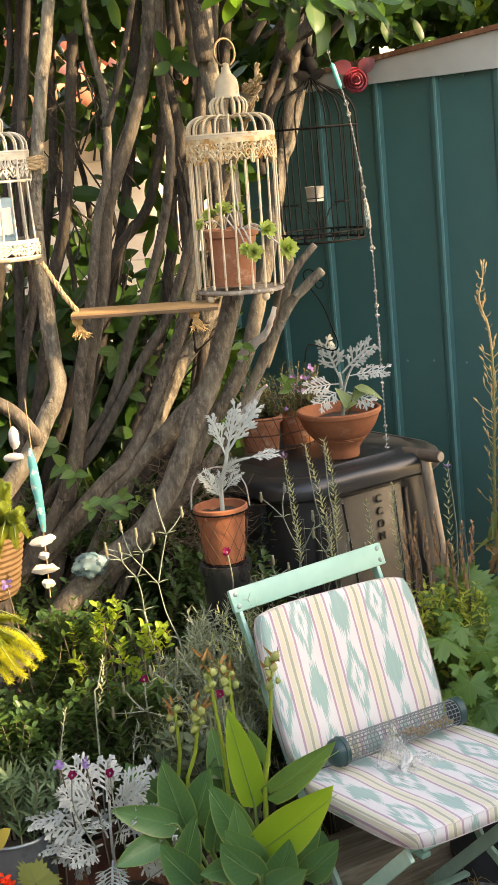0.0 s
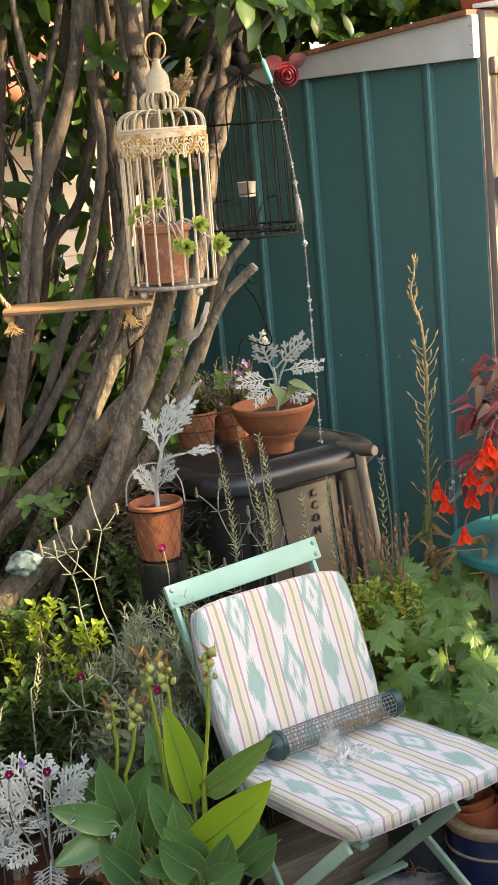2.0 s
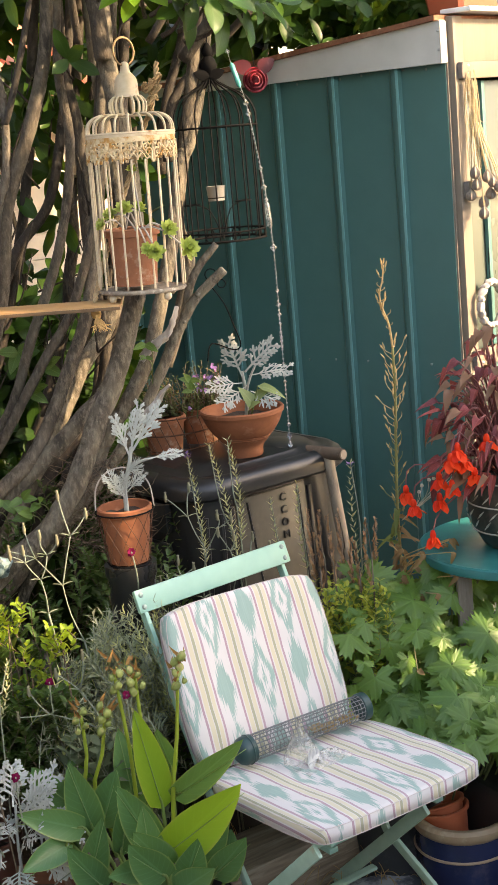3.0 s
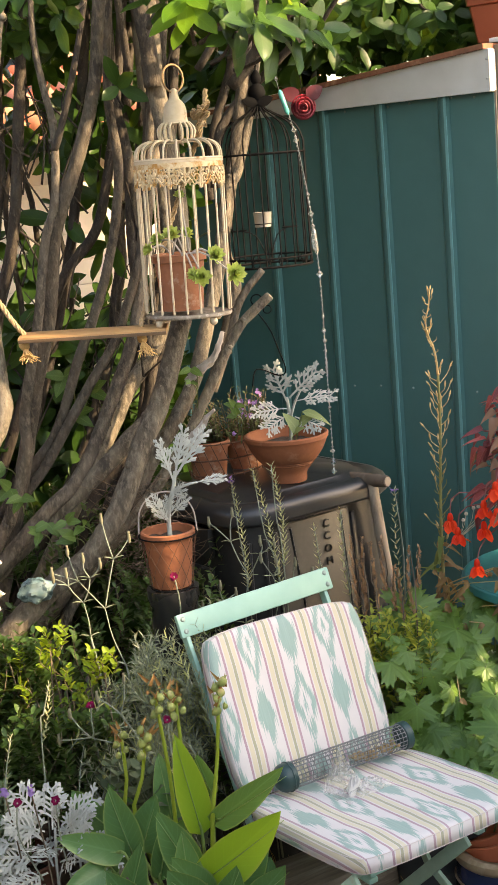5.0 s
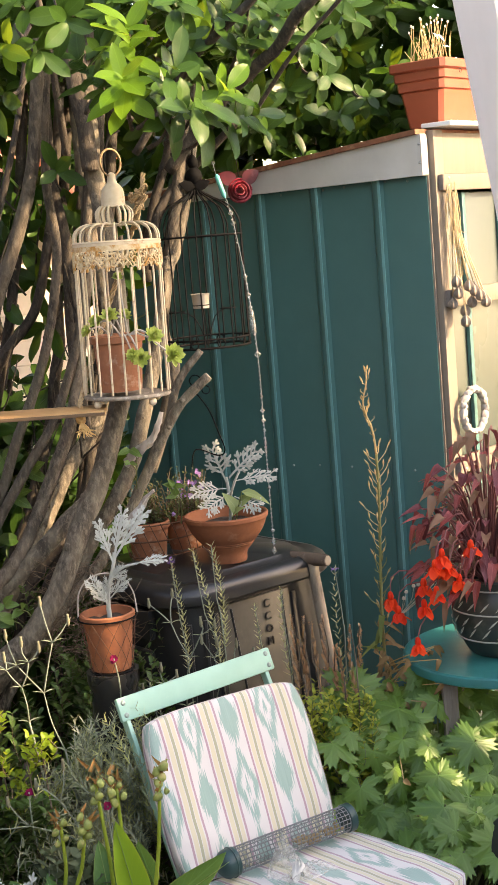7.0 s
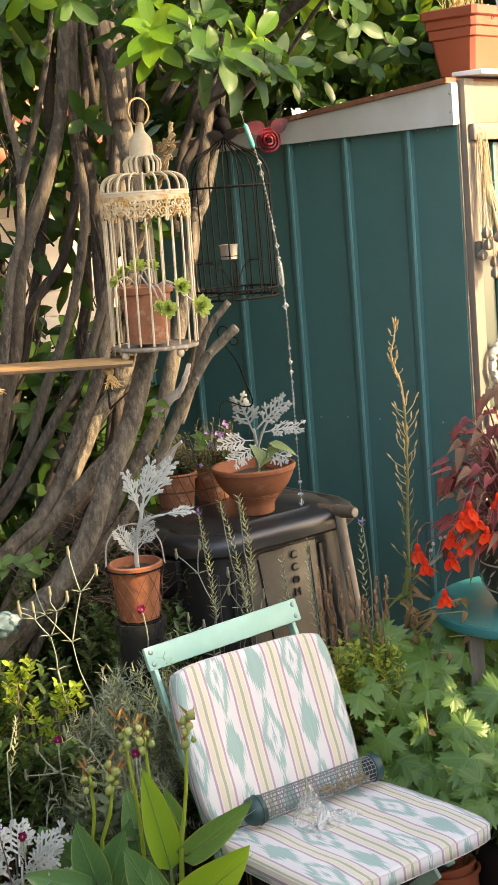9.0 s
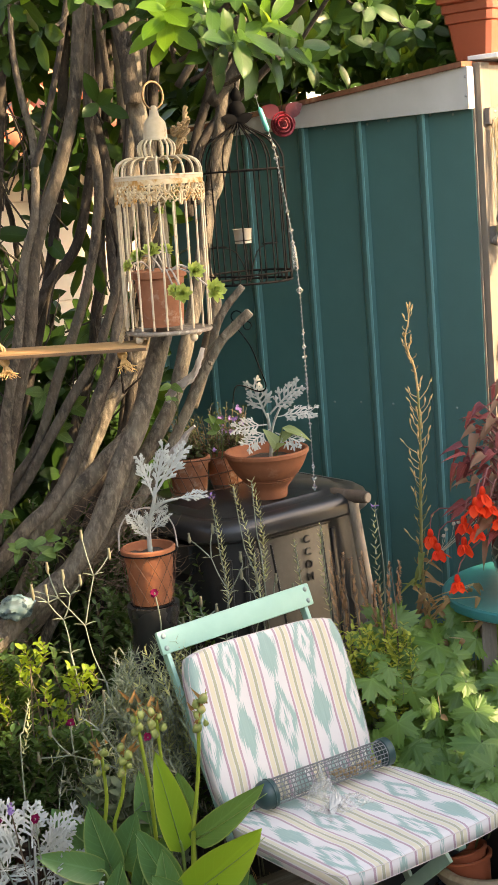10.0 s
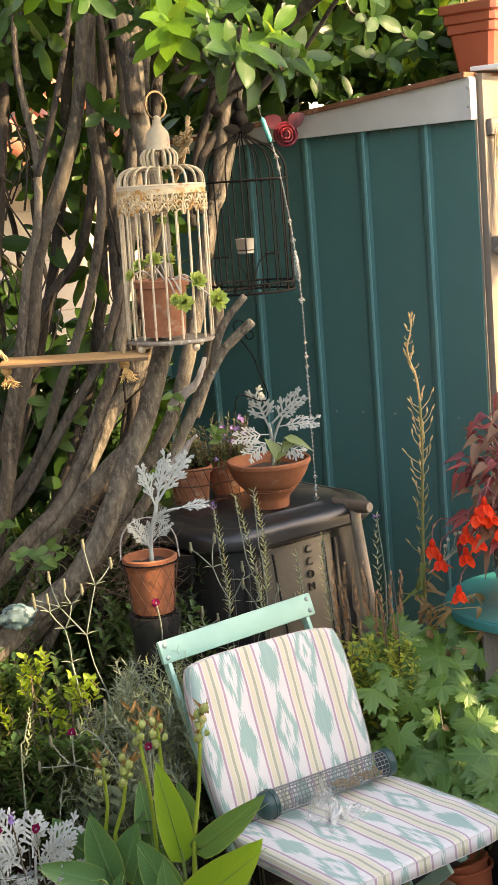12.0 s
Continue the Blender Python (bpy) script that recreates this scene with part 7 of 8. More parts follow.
dry_leaf = leafy("dry_leaf", (0.22, 0.13, 0.06), (0.36, 0.23, 0.12), 0.85, 0.2, (0.5, 0.3, 0.1))
crimson = leafy("crimson_petal", (0.12, 0.0004, 0.030), (0.18, 0.0008, 0.045), 0.9, 0.25, (0.35, 0.01, 0.06))
violet = leafy("violet_petal", (0.20, 0.11, 0.34), (0.34, 0.22, 0.46), 0.6, 0.3, (0.6, 0.4, 0.8))
scarlet = leafy("scarlet_petal", (0.85, 0.03, 0.015), (0.95, 0.08, 0.02), 0.55, 0.4, (1.0, 0.2, 0.05))
begonia_leaf = leafy("begonia_leaf", (0.19, 0.040, 0.042), (0.36, 0.085, 0.075), 0.36, 0.25, (0.45, 0.10, 0.08), 25.0, 0.4)
begonia_green = leafy("begonia_green", (0.18, 0.105, 0.062), (0.27, 0.145, 0.09), 0.5, 0.25, (0.4, 0.2, 0.1))


begonia_dark = leafy("begonia_dark", (0.12, 0.030, 0.034), (0.20, 0.055, 0.058), 0.4, 0.2, (0.3, 0.05, 0.06), 25.0, 0.3)


# grey-leaved dusty miller plants
def dusty_miller(label, stems, leaves, forward=0.55, slim=0.80):
    d = plant("dusty_miller", label)
    for pts, r in stems:
        part("stem", Geo().tube(pts, r, r * 0.7, 7, 4), silver_leaf, d, sharp=0)
    for p, along, length, width, up in leaves:
        g = Geo().placed(feather_leaf(length * 0.82, width * slim, 6, forward, 0.080 if forward < 1 else 0.052), facing(p, along, up))
        for v in g.v:
            v += Vector((0, 0, 0.003 * noise.noise(v * 60)))
        part("leaf", g, silver_leaf, d, sharp=0)
    return d


def spray(c, count, length, width, tilt, out=0.02, zspread=0.06, face=0.6):
    ls = []
    for i in range(count):
        a = i * 2.4 + jitter(0.3)
        d = Vector((math.cos(a), math.sin(a) * 0.8, tilt + jitter(0.35)))
        p = Vector(c) + Vector((math.cos(a) * out, math.sin(a) * out, jitter(zspread)))
        ls.append((p, d, length * rng.uniform(0.75, 1.1), width * rng.uniform(0.85, 1.1), (0, -face, 1)))
    return ls


dusty_miller("silvery dusty miller growing in the terracotta bowl", [([(0.012, 3.62, 1.06), (0.018, 3.615, 1.13), (0.012, 3.61, 1.20)], 0.006), ([(0.012, 3.62, 1.12), (0.03, 3.6, 1.18), (0.05, 3.59, 1.22)], 0.004)],
             [((0.012, 3.60, 1.19), (-0.35, -0.3, 1.0), 0.12, 0.085, (-0.3, -1, 0.3)), ((0.02, 3.60, 1.20), (0.75, -0.3, 0.75), 0.125, 0.085, (-0.2, -1, 0.5)), ((0.03, 3.60, 1.19), (1.0, -0.35, 0.22), 0.125, 0.08, (0, -0.7, 1)),
              ((0.01, 3.60, 1.17), (-0.95, -0.3, 0.1), 0.10, 0.08, (0, -0.8, 1)), ((0.015, 3.595, 1.16), (-0.7, -0.5, -0.35), 0.09, 0.07, (0, -1, 0.5)), ((0.03, 3.59, 1.15), (0.75, -0.5, -0.25), 0.09, 0.07, (0, -1, 0.6)),
              ])
dusty_miller("silvery dusty miller rising from the wire-wrapped pot", [([(-0.288, 3.15, 0.965), (-0.286, 3.147, 1.03), (-0.268, 3.14, 1.09), (-0.262, 3.14, 1.125)], 0.006), ([(-0.272, 3.142, 1.075), (-0.24, 3.13, 1.092), (-0.212, 3.125, 1.098)], 0.004)],
             [((-0.262, 3.14, 1.11), (0.62, -0.05, 0.9), 0.150, 0.062, (-0.4, -1, 0.2)), ((-0.264, 3.138, 1.105), (0.25, -0.1, 1.0), 0.135, 0.055, (-0.2, -1, 0.1)), ((-0.266, 3.138, 1.10), (-0.25, -0.1, 1.0), 0.115, 0.05, (0.2, -1, 0.1)),
              ((-0.225, 3.125, 1.095), (1.0, -0.1, 0.22), 0.085, 0.05, (0, -0.6, 1)), ((-0.286, 3.14, 1.010), (-0.5, -0.2, 0.8), 0.07, 0.05, (0.2, -1, 0.3)), ((-0.284, 3.135, 1.00), (-0.3, -0.3, 0.6), 0.06, 0.05, (0, -1, 0.5)), ((-0.280, 3.135, 1.02), (0.6, -0.3, 0.7), 0.07, 0.045, (-0.2, -1, 0.5)),
              ((-0.284, 3.14, 1.06), (0.45, -0.4, 0.4), 0.06, 0.045, (0, -1, 0.5)), ((-0.286, 3.138, 1.01), (0.1, -0.3, 0.8), 0.06, 0.045, (0, -1, 0.3))], 1.5, 1.15)
dm = []
C0 = Vector((-0.555, 2.72, 0.0))
for i in range(24):
    a = i * 2.4
    t = i / 23
    z = 0.33 + 0.16 * t
    rr = 0.02 + 0.02 * (1 - t)
    tilt = -0.25 + 1.4 * t + jitter(0.3)
    dm.append((C0 + Vector((rr * math.cos(a), -0.02 + rr * math.sin(a) * 0.6, z)), Vector((math.cos(a), 0.75 * math.sin(a) - 0.15, tilt)), 0.108 + jitter(0.018), 0.090, (0.1 * math.cos(a), -0.75, 0.8)))
for dx, z in ((-0.06, 0.46), (-0.05, 0.40), (0.05, 0.42)):
    dm.append((C0 + Vector((dx, -0.05, z)), Vector((math.copysign(1, dx), -0.25, 0.05)), 0.11, 0.07, (0, -0.5, 1)))
dusty_miller("large silver dusty miller spreading over a terracotta pot", [([(-0.555, 2.73, 0.22), (-0.56, 2.73, 0.36), (-0.553, 2.725, 0.46)], 0.004)], dm)
flower_pot("terracotta pot with dark soil under the large dusty miller", Matrix.Translation((-0.545, 2.72, 0.0)), 0.105, 0.075, 0.27, terracotta_rough)
flower_pot("brown plastic pot pushed in among terracotta pots", Matrix.Translation((-0.655, 2.84, 0.0)), 0.085, 0.065, 0.34, surface("brown_plastic", (0.16, 0.06, 0.04), (0.11, 0.045, 0.03), None, 0.5))


def campion(p, facing_to=(0.1, -0.8, 0.5), size=0.0125, name="campion_flower"):
    f = thing(name, "crimson rose campion bloom", "flower", group="crimson campion flowers")
    g = Geo()
    ax = Vector(facing_to).normalized()
    e1 = ax.orthogonal().normalized()
    e2 = ax.cross(e1)
    for k in range(9):
        a = k * 2.4
        o = e1 * math.cos(a) + e2 * math.sin(a)
        part("petal", Geo().placed(blade(size * rng.uniform(0.6, 1.0), size * 0.75, 0.3, 0.4, 4, 1.4, 0.3, 0.1, 0.6), facing(Vector(p) - ax * 0.004, o + ax * rng.uniform(0.1, 1.3), ax)), crimson, f, sharp=0)
    part("stalk", Geo().tube([Vector(p), Vector(p) + Vector((jitter(0.01), 0.01, -0.08)), Vector(p) + Vector((jitter(0.03), 0.05, -0.2))], 0.0016, 0.002, 5, 3), grey_stem, f)


for p in ((-0.598, 2.60, 0.582), (-0.520, 2.60, 0.582), (-0.281, 3.075, 0.892), (-0.30, 2.80, 0.655), (-0.468, 2.84, 0.685)):
    campion(p)


for p in ((-0.575, 2.63, 0.592), (-0.632, 2.64, 0.590), (-0.768, 2.93, 0.897)):
    v = thing("violet_flower", "small pale violet bloom on a thin stalk", "flower", group="violet flowers")
    for k in range(12):
        part("petal", Geo().placed(blade(0.011, 0.008, 0.1, 0.1, 3, 1.0), facing(Vector(p) + Vector((jitter(0.008), jitter(0.006), jitter(0.007))), (jitter(1), -0.5, jitter(1)), (0, -1, 0.4))), violet, v, sharp=0)
    part("stalk", Geo().tube([Vector(p), Vector(p) + Vector((0.01, 0.02, -0.12)), Vector(p) + Vector((0.02, 0.04, -0.28))], 0.0016, 0.002, 5, 3), brown_stem, v)


# rose campion: grey forking stems with buds
def fork(stems, buds, p, d, length, depth):
    q = Vector(p) + Vector(d) * length
    stems.tube([p, Vector(p).lerp(q, 0.5) + Vector((jitter(0.006), jitter(0.006), 0)), q], 0.0017, 0.0013, 6, 3)
    if depth == 0:
        buds.append(q)
        return
    e = Vector((-d[2], 0.2 * jitter(1), d[0])).normalized()
    for s in (-1, 1):
        fork(stems, buds, q, (Vector(d) + e * s * rng.uniform(0.4, 0.75) + Vector((0, jitter(0.3), 0.15))).normalized(), length * rng.uniform(0.5, 0.85), depth - 1)
    leaves_here.append(q)


leaves_here = []
def away(p, k):
    e = Vector((0.0, 0.0, 1.8))
    return e + (Vector(p) - e) * k


for p, d, l, depth in (((-0.40, 2.98, 0.72), (-0.25, 0, 1), 0.14, 2), ((-0.47, 2.96, 0.80), (-0.1, 0, 1), 0.08, 2), ((-0.12, 2.97, 0.80), (0.15, 0, 1), 0.12, 2), ((-0.17, 2.93, 0.74), (-0.15, 0, 1), 0.09, 2), ((-0.28, 2.95, 0.70), (0.3, 0, 1), 0.10, 2), ((-0.06, 2.95, 0.78), (0.25, 0, 1), 0.08, 2), ((-0.36, 2.86, 0.55), (-0.85, -0.1, 0.42), 0.13, 1), ((-0.36, 2.85, 0.56), (-0.35, -0.1, 0.8), 0.11, 1), ((-0.50, 2.62, 0.30), (0.6, -0.1, 0.5), 0.10, 1)):
    c = plant("rose_campion", "felted grey rose campion stems with seed heads", group="rose campion plants")
    s, buds_here = Geo(), []
    if p[0] > -0.35 and p[2] > 0.66:
        p = away(p, 1.085)
    leaves_here.clear()
    fork(s, buds_here, p, Vector(d).normalized(), l, depth)
    s.tube([Vector(p), Vector((p[0] + 0.02, p[1] + 0.05, p[2] - 0.25)), Vector((p[0] + 0.04, p[1] + 0.08, 0.05))], 0.0025, 0.003, 6, 3)
    for q in leaves_here + [Vector(p)]:
        for k in (-1, 1):
            part("leaf", Geo().placed(blade(0.026, 0.009, 0.3, 0.2, 4), facing(q, (k, jitter(0.6), 0.6), (0, 0, 1))), grey_leaf, c, sharp=0)
    part("stem", s, grey_stem, c, sharp=0)
    tan = surface("bud_tan", (0.19, 0.20, 0.125), (0.15, 0.13, 0.08), None, 0.9)
    for q in buds_here:
        part("seed_head", Geo().lathe([(0.0008, 0.012), (0.0030, 0.015), (0.0024, 0.010), (0.0040, 0.003), (0.0044, -0.002), (0.0030, -0.009), (0.0012, -0.012), (0.0004, -0.013)], q, 8, wobble=0.25), tan, c, sharp=0)

# canna
CANNA = plant("canna", "canna lily with broad paddle leaves and seed pods in a pot", "plant")
flower_pot("dark pot holding the canna", Matrix.Translation((-0.23, 2.66, 0.0)), 0.13, 0.10, 0.24, black_plastic)
for base, tip, width, lit in (
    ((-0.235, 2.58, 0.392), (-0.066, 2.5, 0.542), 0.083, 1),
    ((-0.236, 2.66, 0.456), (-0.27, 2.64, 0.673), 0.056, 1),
    ((-0.213, 2.66, 0.476), (-0.057, 2.56, 0.606), 0.051, 0),
    ((-0.402, 2.66, 0.424), (-0.528, 2.6, 0.478), 0.052, 0),
    ((-0.386, 2.68, 0.407), (-0.424, 2.66, 0.562), 0.063, 0),
    ((-0.371, 2.7, 0.405), (-0.328, 2.7, 0.523), 0.060, 0),
    ((-0.441, 2.74, 0.446), (-0.521, 2.74, 0.522), 0.054, 0),
    ((-0.328, 2.62, 0.38), (-0.295, 2.6, 0.522), 0.038, 0),
    ((-0.303, 2.68, 0.411), (-0.251, 2.66, 0.486), 0.044, 0),
    ((-0.228, 2.56, 0.373), (-0.288, 2.5, 0.472), 0.058, 0),
    ((-0.19, 2.62, 0.32), (-0.095, 2.6, 0.448), 0.066, 0),
    ((-0.142, 2.6, 0.324), (-0.062, 2.56, 0.405), 0.055, 0),
    ((-0.305, 2.76, 0.423), (-0.325, 2.78, 0.582), 0.050, 0),
    ((-0.279, 2.78, 0.411), (-0.262, 2.78, 0.529), 0.045, 0),
    ((-0.388, 2.78, 0.435), (-0.451, 2.8, 0.509), 0.041, 0),
    ((-0.21, 2.54, 0.333), (-0.132, 2.5, 0.376), 0.056, 0),
    ((-0.432, 2.64, 0.406), (-0.515, 2.56, 0.378), 0.049, 0),
    ((-0.212, 2.7, 0.524), (-0.239, 2.68, 0.613), 0.040, 0),
    ((-0.27, 2.56, 0.378), (-0.34, 2.5, 0.379), 0.045, 0),
    ((-0.432, 2.7, 0.35), (-0.389, 2.7, 0.413), 0.044, 0),
    ((-0.123, 2.66, 0.273), (-0.097, 2.68, 0.378), 0.054, 0),
    ((-0.23, 2.52, 0.375), (-0.303, 2.49, 0.452), 0.066, 0),
    ((-0.254, 2.6, 0.401), (-0.318, 2.57, 0.541), 0.062, 0),
    ((-0.365, 2.58, 0.33), (-0.431, 2.55, 0.428), 0.058, 0),
    ((-0.403, 2.6, 0.321), (-0.35, 2.57, 0.474), 0.055, 0),
    ((-0.201, 2.55, 0.336), (-0.157, 2.52, 0.438), 0.06, 0),
    ((-0.26, 2.56, 0.325), (-0.263, 2.53, 0.514), 0.06, 0),
):
    base, tip = Vector(base), Vector(tip)
    d = tip - base
    lf = blade(d.length * 1.02, width * 1.2, 0.10, 0.48, 12, 0.85, 0.35, 0.035, 0.74)
    up = Vector((0.15 * jitter(1), -0.9, 0.45)) if abs(d.z) < 0.07 else Vector((0.25 * jitter(1) - 0.3 * d.x, -1, 0.25))
    g = Geo().placed(lf, facing(base, d + Vector((0, 0, 0.02)), up))
    lo = part("leaf", g, canna_sun_tint if lit else canna_leaf, CANNA, "leaf with sunlight put into its yellow-green colour" if lit else "", sharp=0)
    foot = Vector((-0.23 + (base.x + 0.23) * 0.45, 2.66 + (base.y - 2.66) * 0.3, 0.2))
    part("leaf_stalk", Geo().tube([foot, foot.lerp(base, 0.6), base, base + d * 0.12], 0.0055, 0.0028, 7, 3), canna_leaf, CANNA, sharp=0)
    rib = Geo().tube([base + d * (k / 4) + (facing((0, 0, 0), d, up).to_3x3() @ Vector((0, 0, 0.0015 - 0.08 * d.length * (k / 4) ** 2))) for k in range(5)], 0.0017, 0.0006, 5, 1)
    part("midrib", rib, leafy("canna_rib", (0.16, 0.26, 0.07), (0.22, 0.32, 0.09), 0.4, 0.2), lo, sharp=0)


def seed_pod(c, r, axis):
    """A three-lobed warty capsule with a withered calyx at its tip."""
    m = facing(c, axis, (0, -1, 0.1))
    g, seg, rows = Geo(), 12, 8
    for i in range(rows + 1):
        th = math.pi * i / rows
        for k in range(seg):
            a = 6.283 * k / seg
            d = Vector((math.sin(th) * math.cos(a), -math.cos(th) * 1.3, math.sin(th) * math.sin(a)))
            g.v.append(m @ (d * r * (1 + 0.13 * math.cos(3 * a) * math.sin(th) + 0.07 * noise.noise(d * 6 + Vector(c) * 90))))
    g.f = [(i * seg + k, (i + 1) * seg + k, (i + 1) * seg + (k + 1) % seg, i * seg + (k + 1) % seg) for i in range(rows) for k in range(seg)]
    for _ in range(3):
        g.tube([m @ Vector((0, r * 1.2, 0)), m @ Vector((jitter(r * 0.6), r * 1.9, jitter(r * 0.6)))], r * 0.2, r * 0.05, 4, 1)
    return g


pod = surface("seed_pod", (0.28, 0.33, 0.09), (0.20, 0.24, 0.06), (0.36, 0.30, 0.12), 0.6, fine=200, coarse=40, relief=0.8, dist=0.003)
brown_petal = leafy("withered", (0.22, 0.11, 0.035), (0.32, 0.17, 0.055), 0.85, 0.2)
for i, (b, t) in enumerate([((-0.287, 2.68, 0.429), (-0.308, 2.68, 0.755)), ((-0.271, 2.7, 0.444), (-0.268, 2.7, 0.738)), ((-0.21, 2.64, 0.496), (-0.175, 2.64, 0.767)), ((-0.398, 2.74, 0.459), (-0.394, 2.74, 0.647)), ((-0.38, 2.72, 0.468), (-0.341, 2.72, 0.652))]):
    b, t = Vector(b), Vector(t)
    part("flower_stalk", Geo().tube([Vector((-0.23, 2.67, 0.2)).lerp(b, 0.5), b, b.lerp(t, 0.5) + Vector((0.004, 0, 0)), t], 0.0055, 0.0034, 7, 3), canna_sun_tint, CANNA, sharp=0)
    for k in range(4 + i % 3):
        p = t + Vector((0.008 * (1 if k % 2 else -1) + jitter(0.005), jitter(0.01) - 0.006, -0.036 + 0.013 * k))
        part("seed_pod", seed_pod(p, 0.0076 + jitter(0.0018), (jitter(0.7), -0.2 + jitter(0.4), 1.0)), pod, CANNA)
    g = Geo()
    for k in range(8):
        g.placed(blade(0.017, 0.008, 1.5, 1.2, 5), facing(t + Vector((jitter(0.016), jitter(0.012), 0.004 + jitter(0.028))), (jitter(1), jitter(1), 0.5), (0, -1, 0)))
    part("withered_petals", g, brown_petal, CANNA, "brown withered flower remains", sharp=0)["kind"] = "stuff"
for x, h, dx in ((-0.375, 0.43, -0.02), (-0.325, 0.39, -0.01)):
    tagged(part("cane", Geo().tube([(x + 0.03, 2.60, 0.15), (x + dx, 2.585, h)], 0.005, 0.0045, 8, 1), brown_stem), "short brown plant cane stuck in the pot", "cane")

# small-leaved green shrub
def shrub(name, label, boxes, count, height, shape, size, stem_mat, leaf_mat, n=16, lean=(0, 0, 1), whorls=2, spread=0.8, wild=0.35, r=0.0014, tips=None, tip_mat=None, tip_share=0.0):
    t = plant(name, label, "shrub")
    st, lf, tp = Geo(), Geo(), Geo()
    for lo, hi in boxes:
        for _ in range(count // len(boxes)):
            p = Vector((rng.uniform(lo[0], hi[0]), rng.uniform(lo[1], hi[1]), rng.uniform(lo[2], hi[2])))
            d = (Vector(lean) + Vector((jitter(wild), jitter(wild) - 0.15, 0))).normalized()
            h = height * rng.uniform(0.6, 1.2)
            sprig(st, tp if rng.random() < tip_share else lf, p - d * h, p, shape, n, size, spread, r, 0.0, whorls)
    finish(t, st, lf, stem_mat, leaf_mat)
    # random sprigs in the paler colour that stands for sun dapples
    if tp.v:
        part("young_growth", tp, tip_mat, t, "sprigs with sun dapples put into their pale yellow-green colour", sharp=0)["kind"] = "stuff"
    return t


shrub("box_shrub", "dark green small-leaved shrub filling the bed below the laurel", [((-0.92, 2.84, 0.42), (-0.62, 3.02, 0.64)), ((-0.66, 2.86, 0.45), (-0.42, 3.0, 0.66)), ((-0.95, 2.80, 0.45), (-0.70, 2.95, 0.62)), ((-0.72, 2.95, 0.62), (-0.60, 3.05, 0.80))], 470, 0.15, OVAL, 0.039, brown_stem, box_leaf, 9, whorls=2, spread=0.85)
BOXTIPS = plant("box_shrub", "small-leaved shrub shoots with sunlight put into their yellow-green colour", "shrub")
st, lf = Geo(), Geo()
for p, k in (((-0.558, 2.93, 0.845), 7), ((-0.562, 2.935, 0.80), 6), ((-0.475, 2.89, 0.775), 8), ((-0.44, 2.88, 0.80), 5), ((-0.515, 2.90, 0.71), 5), ((-0.655, 2.93, 0.80), 3), ((-0.625, 2.92, 0.72), 4), ((-0.535, 2.92, 0.76), 4)):
    for _ in range(max(1, k * 2 // 5)):
        q = Vector(p) + Vector((jitter(0.026), jitter(0.022), jitter(0.022)))
        sprig(st, lf, q - Vector((jitter(0.01), -0.01, 0.06)), q, OVAL, 6, 0.023, 0.75, 0.0014, 0, 2, 0.9)
    sprig(st, lf, Vector((p[0] + 0.01, p[1] + 0.05, 0.3)), Vector(p) - Vector((0, -0.01, 0.04)), OVAL, 6, 0.02, 0.8, 0.003, 0, 2, 1.0, 0.6)
finish(BOXTIPS, st, lf, brown_stem, box_sun_tip)

shrub("lavender", "grey-green lavender bush with fine leaves", [((-0.46, 2.88, 0.50), (-0.22, 3.04, 0.72)), ((-0.38, 2.94, 0.60), (-0.23, 3.08, 0.80)), ((-0.36, 2.98, 0.55), (-0.21, 3.12, 0.74)), ((-0.50, 2.84, 0.42), (-0.30, 2.96, 0.62))], 300, 0.17, FINE, 0.036, grey_stem, grey_leaf, 13, whorls=2, spread=0.70, wild=0.85, tip_mat=lavender_sun_tint, tip_share=0.24)
shrub("sage", "low grey-leaved sage behind the canna", [((-0.44, 2.76, 0.40), (-0.26, 2.86, 0.56))], 60, 0.12, OVAL, 0.055, grey_stem, leafy("sage_leaf", (0.07, 0.10, 0.05), (0.13, 0.16, 0.09), 0.8, 0.2), 5, whorls=2, spread=0.9)
shrub("wallflower", "narrow-leaved green plant in the galvanised bucket", [((-0.84, 2.66, 0.44), (-0.66, 2.80, 0.56))], 60, 0.14, NEEDLE, 0.055, green_stem, leafy("bluegreen_leaf", (0.09, 0.15, 0.075), (0.15, 0.22, 0.11), 0.6, 0.25), 12, whorls=2, spread=0.7, r=0.0025)


def build_bucket():
    zinc = surface("zinc", (0.22, 0.25, 0.26), (0.16, 0.185, 0.195), (0.12, 0.13, 0.13), 0.45, 0.7, fine=25, coarse=9, relief=0.1)
    b = thing("bucket", "galvanised metal bucket planter", "bucket", Matrix.Translation((-0.765, 2.70, 0)) @ Matrix.Diagonal((1.05, 1.05, 1.11, 1)))
    part("body", Geo().lathe([(0.001, 0.10), (0.07, 0.10), (0.088, 0.372), (0.092, 0.376), (0.092, 0.382), (0.087, 0.383), (0.083, 0.375), (0.078, 0.35), (0.001, 0.345)], seg=40), zinc, b)
    part("rolled_rim", Geo().ring((0, 0, 0.381), 0.0905, 0.0035, 40, 6), zinc, b)
    part("soil", Geo().lathe([(0.001, 0.356), (0.08, 0.353)], seg=18), soil, b)
    part("foot_ring", Geo().lathe([(0.065, 0), (0.075, 0), (0.072, 0.10), (0.062, 0.10)], seg=24), zinc, b)
    for x in (-0.79, -0.75, -0.72):
        tagged(part("woody_stalk", Geo().tube([(x, 2.70, 0.34), (x + jitter(0.02), 2.70, 0.42), (x + jitter(0.05), 2.71, 0.52)], 0.0045, 0.003, 6, 3), brown_stem), "bare woody stalk rising from the bucket", "stalk", "woody stalks")
